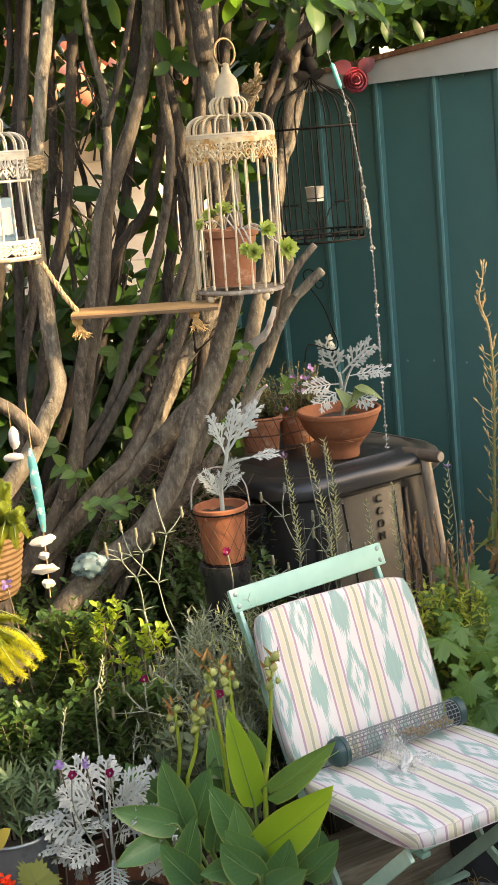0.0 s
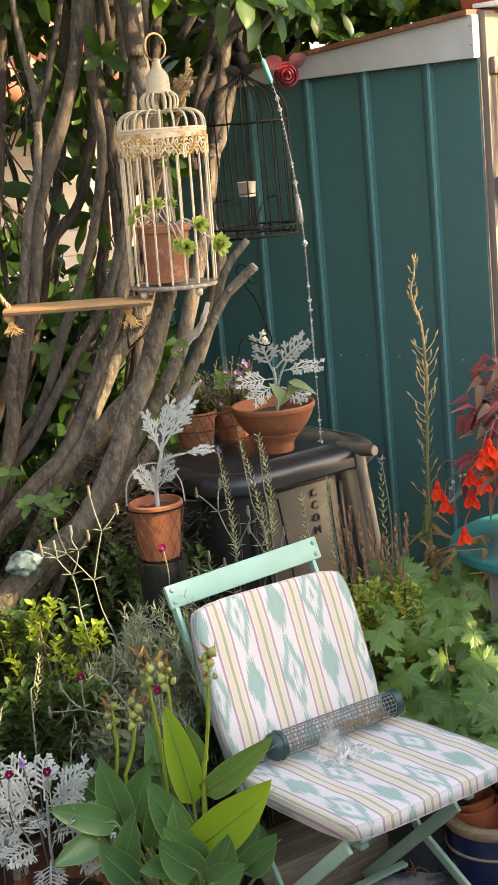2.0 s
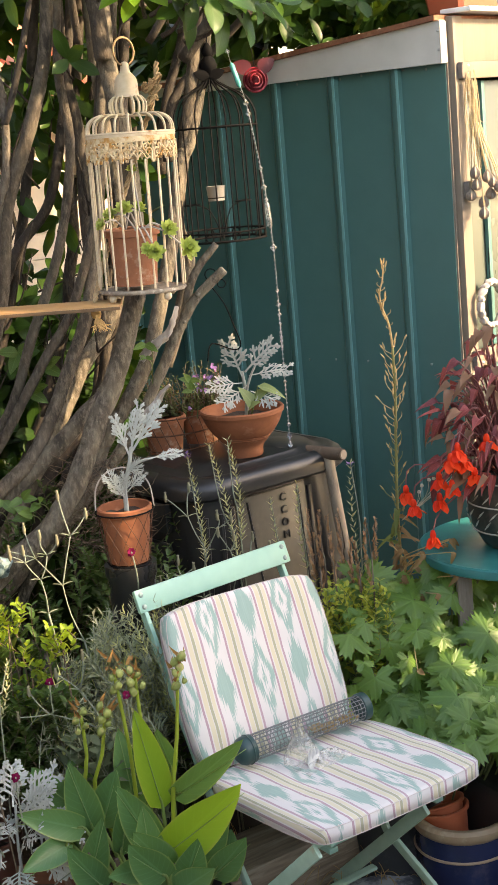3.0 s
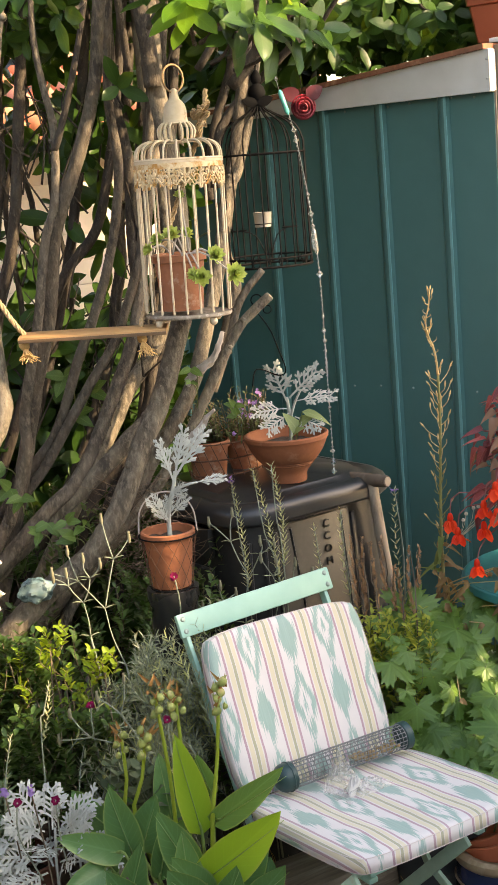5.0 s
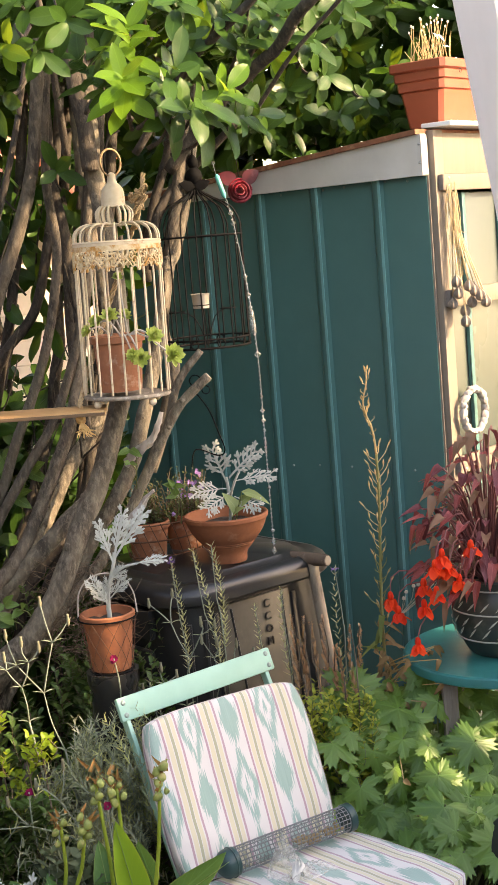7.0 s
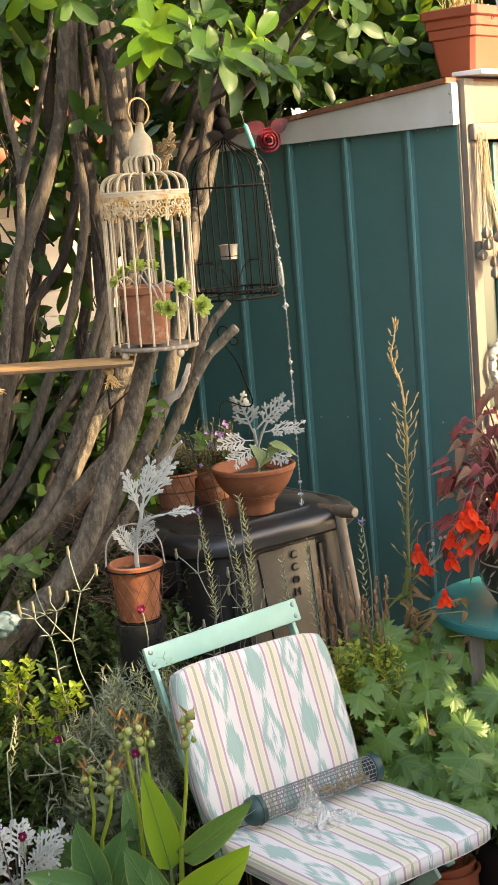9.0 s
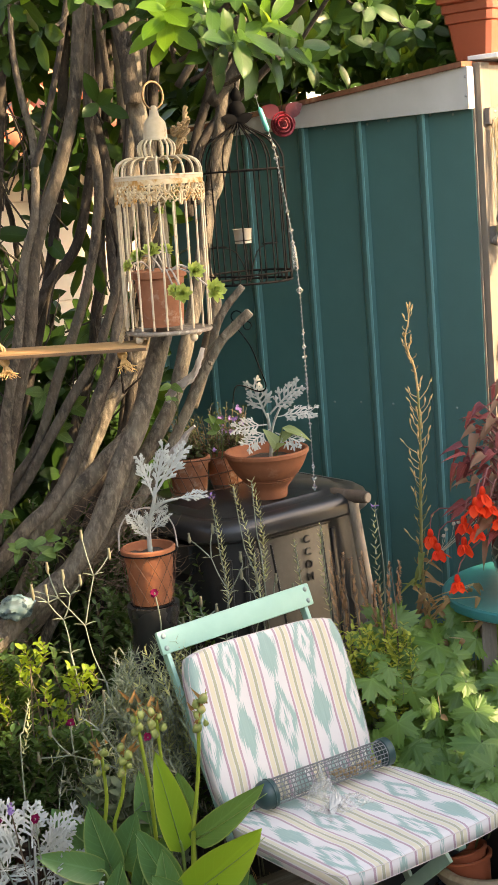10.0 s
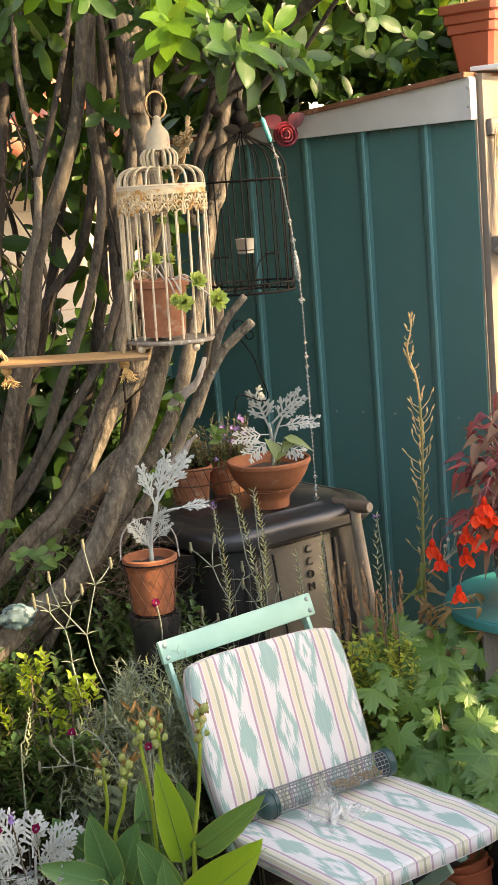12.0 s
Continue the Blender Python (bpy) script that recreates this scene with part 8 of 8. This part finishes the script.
    y = plant("yellow_leaf", "single faded yellow leaf on the bucket edge", "leaf")
    part("leaf", Geo().placed(blade(0.05, 0.045, 0.3, 0.3, 6), facing((-0.785, 2.615, 0.435), (0.7, -0.3, 0.6), (0, -1, 0.3))), leafy("faded_yellow", (0.45, 0.35, 0.06), (0.55, 0.42, 0.08), 0.6, 0.3), y, sharp=0)


build_bucket()

# zonal pelargonium at the front edge
Z = plant("pelargonium", "pelargonium with a patterned round leaf and scarlet bloom")
part("leaf", Geo().placed(palm_leaf(0.050, 5, 0.12, 0.2), facing((-0.668, 2.47, 0.413), (0.25, -0.2, 0.8), (0, -0.9, 0.5))), leafy("zonal_leaf", (0.14, 0.17, 0.05), (0.30, 0.34, 0.10), 0.55, 0.25, None, 40.0), Z, sharp=0)
part("stalk", Geo().tube([(-0.672, 2.49, 0.40), (-0.69, 2.52, 0.25), (-0.70, 2.55, 0.0)], 0.004, 0.005, 6, 3), green_stem, Z)
g = Geo()
for _ in range(40):
    g.placed(blade(0.012, 0.010, 0.2, 0.2, 3, 1.0), facing((-0.742 + jitter(0.018), 2.50 + jitter(0.012), 0.405 + jitter(0.010)), (jitter(1), jitter(1) - 0.4, 0.5), (0, -0.5, 1)))
part("flower_head", g, scarlet, Z, "scarlet flower head", sharp=0)
part("stalk", Geo().tube([(-0.742, 2.50, 0.40), (-0.72, 2.53, 0.2), (-0.70, 2.55, 0.0)], 0.003, 0.004, 6, 3), green_stem, Z)

# foxtail fern, in the basket and lower down
def foxtail(label, base, tips, gold):
    t = plant("foxtail_fern", label, "fern")
    for p, g_on in tips:
        st, lf = Geo(), Geo()
        p = Vector(p)
        b = Vector(base)
        ctrl = b.lerp(p, 0.55) + Vector((0, 0, 0.05))
        ctrl += Vector((jitter(0.02), jitter(0.02), jitter(0.02)))
        st.tube([b, ctrl, p], 0.002, 0.001, 5, 5)
        for i in range(110):
            s = 0.12 + 0.88 * i / 109
            q = b * (1 - s) ** 2 + ctrl * 2 * s * (1 - s) + p * s * s
            d = ((ctrl - b) * (1 - s) + (p - ctrl) * s).normalized()
            e = d.orthogonal().normalized()
            f = d.cross(e)
            for k in range(7):
                a = i * 1.1 + k * 0.8976
                lf.placed(FINE, facing(q, (e * math.cos(a) + f * math.sin(a)) * 0.85 + d * (0.45 + jitter(0.25)), d, (0.020 if g_on else 0.016) * (1.25 - 0.6 * s) * rng.uniform(0.7, 1.2)))
        part("frond", lf, fern_gold if g_on else fern_leaf, t, "frond with sun glow put into its golden colour" if g_on else "", sharp=0)
        part("frond_stem", st, green_stem, t, sharp=0)
    return t


FERN_DOME = [((-0.81 + 0.10 * math.cos(a * 2.4) * (0.5 + 0.05 * a), 3.02 - 0.05 * math.sin(a * 1.7), 1.0 + 0.09 * math.sin(a * 2.4) + 0.02), 0) for a in range(13)]
foxtail("feathery green fern spilling from the wicker basket", (-0.80, 3.12, 0.95), [((-0.77, 3.00, 1.06), 0), ((-0.73, 3.0, 1.02), 0), ((-0.82, 2.99, 1.02), 0), ((-0.78, 2.97, 0.98), 0), ((-0.725, 3.02, 0.98), 0), ((-0.85, 3.0, 1.10), 0), ((-0.76, 3.02, 1.10), 0), ((-0.80, 2.98, 1.08), 0)] + FERN_DOME, 0)
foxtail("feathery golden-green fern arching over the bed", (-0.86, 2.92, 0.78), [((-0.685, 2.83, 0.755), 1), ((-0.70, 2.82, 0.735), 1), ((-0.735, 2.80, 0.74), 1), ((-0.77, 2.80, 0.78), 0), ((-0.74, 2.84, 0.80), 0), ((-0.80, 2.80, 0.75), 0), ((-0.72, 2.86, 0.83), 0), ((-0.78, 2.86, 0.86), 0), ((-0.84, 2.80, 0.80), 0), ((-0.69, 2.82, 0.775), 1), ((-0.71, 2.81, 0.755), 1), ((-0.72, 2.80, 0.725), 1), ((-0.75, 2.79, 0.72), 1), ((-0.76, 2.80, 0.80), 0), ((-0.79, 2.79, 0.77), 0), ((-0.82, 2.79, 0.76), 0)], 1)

# lavender and sage spikes
def spike(p0, p1, label, leaf_mat, stem_mat, n=20, size=0.02, top=None, name="flower_spike", group="upright spikes", dense=3):
    t = plant(name, label, "plant", group)
    st, lf = Geo(), Geo()
    p0, p1 = Vector(p0), Vector(p1)
    if -0.25 < p0.x < 0.2 and p0.y < 3.2:
        p0, p1 = away(p0, 1.07), away(p1, 1.07)
    foot = Vector((p0.x - (p1.x - p0.x) * 0.8 + jitter(0.01), p0.y + 0.03, 0.0))
    st.tube([foot, p0, p0.lerp(p1, 0.5) + Vector((jitter(0.008), 0, 0)), p1], 0.0022, 0.0012, 5, 3)
    sprig(None, lf, p0, p1, OVAL if dense == 1 else NEEDLE, n, size, 0.65, whorls=dense, tip_size=0.7, start=0.05)
    part("stem", st, stem_mat, t, sharp=0)
    part("leaves", lf, leaf_mat, t, sharp=0)["kind"] = "stuff"
    if top:
        g = Geo()
        for k in range(9):
            g.placed(blade(0.011, 0.008, 0.2, 0.2, 3, 1.0), facing(p1 + Vector((jitter(0.005), jitter(0.005), jitter(0.006))), (jitter(1), jitter(1), 0.4), (0, 0, 1)))
        part("bloom", g, top, t, "small violet bloom", sharp=0)


spike_green = leafy("spike_green", (0.29, 0.31, 0.18), (0.46, 0.46, 0.27), 0.7, 0.3, (0.6, 0.55, 0.12))
spike_rust = leafy("spike_rust", (0.30, 0.17, 0.09), (0.54, 0.33, 0.20), 0.85, 0.25, (0.6, 0.35, 0.15))
spike((-0.111, 3.05, 0.845), (-0.130, 3.05, 1.112), "upright leafy lavender spike with a violet tip", spike_green, grey_stem, 34, 0.022, violet)
spike((-0.035, 3.0, 0.854), (-0.078, 3.0, 1.142), "upright leafy lavender spike catching the sun", spike_green, grey_stem, 34, 0.023)
spike((-0.025, 3.02, 0.90), (-0.036, 3.02, 1.145), "upright leafy lavender spike catching the sun", spike_green, grey_stem, 34, 0.023)
spike((0.125, 3.15, 0.78), (0.115, 3.15, 1.0), "upright leafy lavender spike catching the sun", spike_green, grey_stem, 16, 0.022)
spike((0.266, 3.3, 0.70), (0.256, 3.3, 1.0), "upright leafy lavender spike with a violet tip", spike_green, grey_stem, 22, 0.022, violet)
spike((0.06, 3.1, 0.80), (0.05, 3.1, 0.98), "upright leafy lavender spike catching the sun", spike_green, grey_stem, 14, 0.02)
spike((-0.18, 2.98, 0.70), (-0.20, 2.98, 0.86), "upright leafy lavender spike catching the sun", spike_green, grey_stem, 14, 0.02)
spike((-0.575, 2.80, 0.62), (-0.545, 2.80, 0.755), "arching leafy grey-green shoot", spike_green, grey_stem, 16, 0.018)
spike((-0.66, 2.74, 0.45), (-0.63, 2.75, 0.66), "arching leafy grey-green shoot", spike_green, grey_stem, 18, 0.016)
for x0, z0, x1, z1 in ((0.150, 0.70, 0.140, 0.905), (0.175, 0.70, 0.170, 0.885), (0.195, 0.70, 0.190, 0.86), (0.225, 0.70, 0.212, 0.90), (0.240, 0.69, 0.238, 0.83), (0.285, 0.69, 0.280, 0.865), (0.300, 0.69, 0.302, 0.87), (0.16, 0.68, 0.155, 0.82), (0.255, 0.68, 0.25, 0.80)):
    spike((x0, 3.28 + jitter(0.06), z0), (x1, 3.28 + jitter(0.06), z1), "faded russet flower spike going to seed", spike_rust, brown_stem, 84, 0.0130, name="seed_spike", group="russet seed spikes", dense=1)

# violas and fine plants in the back pots
VI = plant("viola", "trailing violet flowers over the wire basket pots")
st, lf, fl = Geo(), Geo(), Geo()
for _ in range(150):
    p = Vector((rng.uniform(-0.27, -0.04), rng.uniform(3.70, 3.88), rng.uniform(1.08, 1.20)))
    sprig(st, lf, (p.x * 0.8 - 0.03, 3.79, 1.06), p, OVAL, 7, 0.017, 0.8, 0.0012)
    if rng.random() < 0.14 and p.x > -0.16:
        for k in range(5):
            fl.placed(blade(0.010, 0.009, 0.1, 0.1, 3, 1.0), facing(p + Vector((0, -0.01, 0.003)), (jitter(1), -0.4, jitter(1)), (0, -1, 0.2)))
finish(VI, st, lf, brown_stem, leafy("viola_leaf", (0.035, 0.06, 0.025), (0.09, 0.11, 0.04), 0.6, 0.25))
part("bloom", fl, violet, VI, "small violet blooms", sharp=0)["kind"] = "stuff"

seedling_leaf = leafy("seedling_leaf", (0.13, 0.19, 0.075), (0.21, 0.27, 0.12), 0.6, 0.25, (0.4, 0.5, 0.1), 12.0, 0.2)
BOWLPLANT = plant("seedling", "fresh green leaves beside the dusty miller in the bowl")
for p, d, l, w in (((0.035, 3.58, 1.11), (-0.3, -0.3, 0.9), 0.06, 0.04), ((0.04, 3.575, 1.13), (0.6, -0.3, 0.7), 0.05, 0.035), ((0.05, 3.57, 1.165), (0.9, -0.2, -0.15), 0.075, 0.028), ((0.02, 3.575, 1.10), (0.2, -0.5, 0.6), 0.05, 0.035), ((0.0, 3.57, 1.08), (-0.5, -0.4, 0.4), 0.03, 0.02)):
    part("leaf", Geo().placed(blade(l, w, 0.5, 0.2, 5), facing(p, d, (0, -0.7, 1))), seedling_leaf, BOWLPLANT, sharp=0)
    part("stalk", Geo().tube([(0.02, 3.60, 1.06), p], 0.002, 0.0015, 5, 1), green_stem, BOWLPLANT)

# crane's bill with big lobed leaves
GER = plant("geranium", "bushy geranium with large lobed light green leaves", "plant")
ger_mesh = [Geo().placed(s, Matrix()).mesh("leaf", geranium_leaf) for s in (palm_leaf(0.060, 5, 0.42, 0.22), palm_leaf(0.052, 5, 0.38, 0.32), palm_leaf(0.064, 5, 0.46, 0.18))]
gst = Geo()
for i in range(290):
    u, w = rng.random(), rng.random()
    x = 0.19 + 0.54 * u
    y = 2.86 + 0.46 * w
    top = 0.710 + 0.03 * (w > 0.6 and u < 0.4) - 0.07 * max(0.0, u - 0.5) - 0.20 * (1 - w) - 0.04 * abs(u - 0.45) + jitter(0.02)
    if y < 3.06 and x < 0.345:
        continue
    z = top - 0.20 * rng.random() ** 1.3
    if y < 3.08:
        z = max(z, 0.44)
    turn = jitter(1.5)
    d = Vector((math.sin(turn), -0.45 + jitter(0.25), -0.75 * math.cos(turn) + jitter(0.2)))
    o = part("leaf", ger_mesh[i % 3], None, GER)
    s = rng.uniform(0.5, 1.15)
    o.matrix_local = facing((x, y, z), d, (0.2 + jitter(0.6), -0.75 + jitter(0.4), 0.75), s)
    gst.tube([(x, y, z), (x, y + 0.05, z - 0.08), (0.4 + (x - 0.4) * 0.6, 3.15, 0.1)], 0.0022, 0.003, 5, 3)
part("stalk_work", gst, green_stem, GER, sharp=0)["kind"] = "stuff"
dry = plant("dry_leaves", "curled dry brown leaves caught in the geranium", "leaf litter")
for p in ((0.345, 2.93, 0.60), (0.40, 3.3, 0.72), (0.36, 3.28, 0.70), (0.33, 3.26, 0.66), (0.40, 3.26, 0.66), (0.44, 3.2, 0.68), (0.37, 3.3, 0.77)) + tuple((rng.uniform(0.34, 0.50), rng.uniform(3.22, 3.4), rng.uniform(0.66, 0.80)) for _ in range(18)):
    part("leaf", Geo().placed(blade(0.024 + jitter(0.008), 0.013, 1.6, 1.5, 6), facing(p, (jitter(1), -0.4, -0.7), (0, -1, 0.3))), dry_leaf, dry, sharp=0)
    part("stalk", Geo().tube([p, (0.388, 3.4, p[2] - 0.06), (0.388, 3.45, p[2] - 0.1)], 0.0015, seg=4), straw_stem, dry)
# bright yellow-green leaf colour stands in for sun flecks on low leaves
shrub("ground_elder", "low leaves by geranium and chair, sun flecks in their yellow-green", [((0.10, 3.22, 0.48), (0.34, 3.36, 0.72)), ((0.14, 3.14, 0.56), (0.32, 3.24, 0.725)), ((-0.12, 3.14, 0.50), (0.16, 3.26, 0.66))], 210, 0.14, OVAL, 0.026, green_stem, leafy("sun_fleck_leaf", (0.20, 0.26, 0.04), (0.42, 0.44, 0.07), 0.5, 0.4, (0.7, 0.7, 0.1)), 8, whorls=2)
shrub("undergrowth", "dark leafy undergrowth behind the pots and stems", [((-0.62, 3.06, 0.30), (-0.05, 3.30, 0.66)), ((-1.0, 3.1, 0.4), (-0.5, 3.4, 0.80)), ((0.0, 3.2, 0.2), (0.62, 3.5, 0.5)), ((-1.0, 3.4, 0.5), (-0.35, 3.9, 1.0)), ((-0.45, 3.3, 0.4), (-0.2, 3.6, 0.85))], 520, 0.16, OVAL, 0.034, brown_stem, box_leaf, 8, whorls=2)

# tall dried stalk
primrose_leaf = leafy("primrose_leaf", (0.10, 0.14, 0.04), (0.17, 0.20, 0.06), 0.6, 0.3)
ST = plant("evening_primrose", "tall straw-coloured flower stalk gone to seed", "plant")
spine = [(0.392, 3.45, 0.0), (0.381, 3.45, 0.70), (0.381, 3.45, 0.84), (0.387, 3.45, 0.989), (0.394, 3.45, 1.135), (0.395, 3.45, 1.252), (0.390, 3.45, 1.31), (0.376, 3.45, 1.354), (0.371, 3.45, 1.39), (0.380, 3.45, 1.425), (0.385, 3.45, 1.462)]


def on_spine(z):
    for a, b in zip(spine, spine[1:]):
        if a[2] <= z <= b[2]:
            return Vector(a).lerp(Vector(b), (z - a[2]) / (b[2] - a[2]))
    return Vector(spine[-1])


primrose_green = surface("primrose_stem", (0.19, 0.20, 0.06), (0.26, 0.21, 0.08), None, 0.8, coarse=5)
part("stem", Geo().tube(spine[:6], 0.0046, 0.0032, 8, 4), primrose_green, ST, "green lower stem", sharp=0)
part("stem", Geo().tube(spine[5:], 0.0032, 0.0017, 8, 4, knob=0.3), straw_stem, ST, sharp=0)
for i in range(84):
    z = 0.78 + 0.675 * i / 83
    c = on_spine(z)
    a = i * 2.4 + jitter(0.4)
    tuft = 1.06 < z < 1.24
    l = (0.036 if tuft else 0.030 if z < 1.06 else 0.015) * rng.uniform(0.6, 1.25)
    if 1.24 < z < 1.30 and i % 2:
        continue
    o = Vector((math.cos(a), math.sin(a) * 0.6, 0.0))
    q = c + o * l * rng.uniform(0.45, 0.9) + Vector((0, 0, l * rng.uniform(0.5, 1.1)))
    part("seed_branch", Geo().tube([c, c.lerp(q, 0.6) + o * 0.005, q], 0.0012, 0.0008, 5, 3), straw_stem if z > 1.0 else primrose_green, ST)
    if tuft or rng.random() < 0.35:
        d = Vector((o.x * 0.5 + jitter(0.3), 0, 1)).normalized()
        part("seed_capsule", Geo().tube([q, q + d * 0.008, q + d * 0.017], 0.003, seg=6, smooth=1, radii=[0.0011, 0.0026, 0.0007]), straw_stem, ST)
for i in range(16):
    z = 0.66 + 0.17 * i / 15
    a = i * 2.4
    c = on_spine(z)
    part("leaf", Geo().placed(blade(0.045 + jitter(0.012), 0.017, 1.3, 0.9, 6), facing(c, (math.cos(a), -0.35 + 0.4 * math.sin(a), jitter(0.6)), (0, -0.4, 1))), dry_leaf if i % 3 else primrose_leaf, ST, sharp=0)

# begonia
BG = plant("begonia", "trailing begonia with bronze leaves and hanging scarlet flowers", "plant")
bc = Vector((0.645, 3.345, 0.96))
for i in range(340):
    a = rng.uniform(0, 6.283)
    rr = 0.03 + 0.155 * rng.random() ** 0.8
    z = 0.95 + 0.38 * (1 - (rr / 0.25) ** 2) * rng.random() - 0.06 * (rr / 0.2) * rng.random()
    p = Vector((bc.x + rr * math.cos(a), bc.y + rr * math.sin(a) * 0.9, z))
    d = Vector((math.cos(a) + jitter(0.5), math.sin(a) - 0.3, -0.2 + jitter(0.8)))
    g = Geo().placed(blade(0.046 + jitter(0.018), 0.022 + jitter(0.007), 0.75, 0.6, 7, 0.7, 0.5, 0.12, 1.0), facing(p, d, (0, -0.4, 1)))
    part("leaf", g, (begonia_leaf, begonia_green, begonia_leaf, begonia_green, begonia_dark)[i % 5], BG, sharp=0)
    if i % 2 == 0:
        part("stalk", Geo().tube([Vector((bc.x, bc.y, 0.905)), bc.lerp(p, 0.6) + Vector((0, 0, 0.04)), p], 0.003, 0.002, 5, 3), surface("begonia_stem", (0.26, 0.09, 0.08), (0.2, 0.06, 0.06), None, 0.5), BG, sharp=0)
for p in ((0.463, 3.24, 0.957), (0.52, 3.2, 1.005), (0.461, 3.24, 0.905), (0.487, 3.2, 0.945), (0.405, 3.30, 0.878), (0.440, 3.24, 0.812), (0.505, 3.2, 1.035), (0.575, 3.2, 1.05), (0.487, 3.2, 1.01), (0.393, 3.34, 0.905), (0.543, 3.2, 0.97)):
    f = part("flower", Geo().blob(Vector(p) + Vector((0, 0, 0.006)), (0.008, 0.008, 0.012), 0.2, 8), scarlet, BG, "hanging scarlet flower", sharp=0)
    for k in range(6):
        a = k * 1.047 + jitter(0.2)
        part("petal", Geo().placed(blade(0.036 + jitter(0.007), 0.025, -0.15, 0.3, 6, 1.1, 0.3, 0.05, 0.6), facing(p, (0.45 * math.cos(a), 0.45 * math.sin(a), -0.75 + jitter(0.35)), (math.cos(a), math.sin(a), 0.5))), scarlet, f, sharp=0)
    part("flower_stalk", Geo().tube([Vector(p) + Vector((0, 0, 0.01)), (p[0] + 0.03, p[1] + 0.03, p[2] + 0.06), (0.60, 3.31, 0.95)], 0.0014, 0.0022, 5, 3), MATS["begonia_stem"], BG)
for i in range(9):
    p = Vector((0.43 + 0.014 * i + jitter(0.01), 3.38, 0.88 + 0.012 * i + jitter(0.02)))
    tagged(part("seed_cluster", Geo().blob(p, (0.005, 0.005, 0.005), 0.2, 6).tube([p, p + Vector((-0.01, 0.02, -0.05)), (0.39, 3.45, 0.80)], 0.0008, seg=4), solid("cream_seed", (0.6, 0.55, 0.42), 0.8)), "tiny cream seed capsule on a thread stalk", "seed capsule", "cream seed capsules")

# loose leaves among the laurel stems
bramble_leaf = leafy("bramble_leaf", (0.045, 0.10, 0.028), (0.09, 0.17, 0.045), 0.45, 0.3, (0.3, 0.45, 0.06), 25.0, 0.3)
BR = plant("bramble", "bramble shoots with pale green leaves between the laurel stems", "plant")
for p, s in (((-0.69, 3.34, 1.07), 0.05), ((-0.66, 3.32, 1.05), 0.045), ((-0.60, 3.30, 0.985), 0.045), ((-0.55, 3.28, 0.99), 0.04), ((-0.51, 3.28, 0.975), 0.042), ((-0.53, 3.27, 0.95), 0.05), ((-0.62, 3.30, 0.96), 0.04), ((-0.70, 3.36, 1.12), 0.055), ((-0.55, 3.6, 1.20), 0.06), ((-0.50, 3.6, 1.26), 0.06), ((-0.57, 3.62, 1.30), 0.06), ((-0.215, 3.33, 1.335), 0.035), ((-0.22, 3.35, 1.30), 0.02), ((-0.12, 3.42, 1.22), 0.03), ((-0.115, 3.40, 1.20), 0.03)):
    for k in range(3):
        part("leaf", Geo().placed(blade(s, s * 0.55, 0.25, 0.25, 5, 0.8, 0.4), facing(p, (jitter(1), -0.5, jitter(0.7)), (0, -0.9, 0.5))), bramble_leaf, BR, sharp=0)
    part("stalk", Geo().tube([p, Vector(p) + Vector((0.01, 0.06, -0.03)), Vector(p) + Vector((0.0, 0.14, -0.10))], 0.0015, 0.002, 4, 3), green_stem, BR)

# dry twigs behind the wire pot and at the laurel's foot
TW = plant("dry_twigs", "tangle of dry brown twigs and grass at the laurel's foot", "twigs")
g = Geo()
for _ in range(260):
    p = Vector((rng.uniform(-0.48, -0.27), rng.uniform(3.38, 3.50), rng.uniform(0.76, 1.04)))
    q = p + Vector((jitter(0.09), jitter(0.05), jitter(0.07)))
    g.tube([p, p.lerp(q, 0.5) + Vector((jitter(0.02), 0, jitter(0.02))), q], 0.0011, 0.0007, 3, 3, cap=False)
part("twig_tangle", g, brown_stem, TW, sharp=0)["kind"] = "stuff"
TG = plant("dry_grass", "dead grass and pale bindweed stems under the chair", "grass")
g = Geo()
for _ in range(200):
    p = Vector((rng.uniform(-0.2, 0.35), rng.uniform(2.95, 3.35), 0.0))
    q = p + Vector((jitter(0.07), jitter(0.07), rng.uniform(0.02, 0.10)))
    g.tube([p, p.lerp(q, 0.6) + Vector((0, 0, 0.01)), q], 0.0013, 0.0006, 3, 3, cap=False)
g.tube([(-0.10, 3.22, 0.20), (-0.06, 3.2, 0.185), (0.0, 3.17, 0.155), (0.04, 3.15, 0.10), (0.06, 3.14, 0.05)], 0.004, 0.003, 6, 4, knob=0.4)
part("blades", g, straw_stem, TG, sharp=0)["kind"] = "stuff"
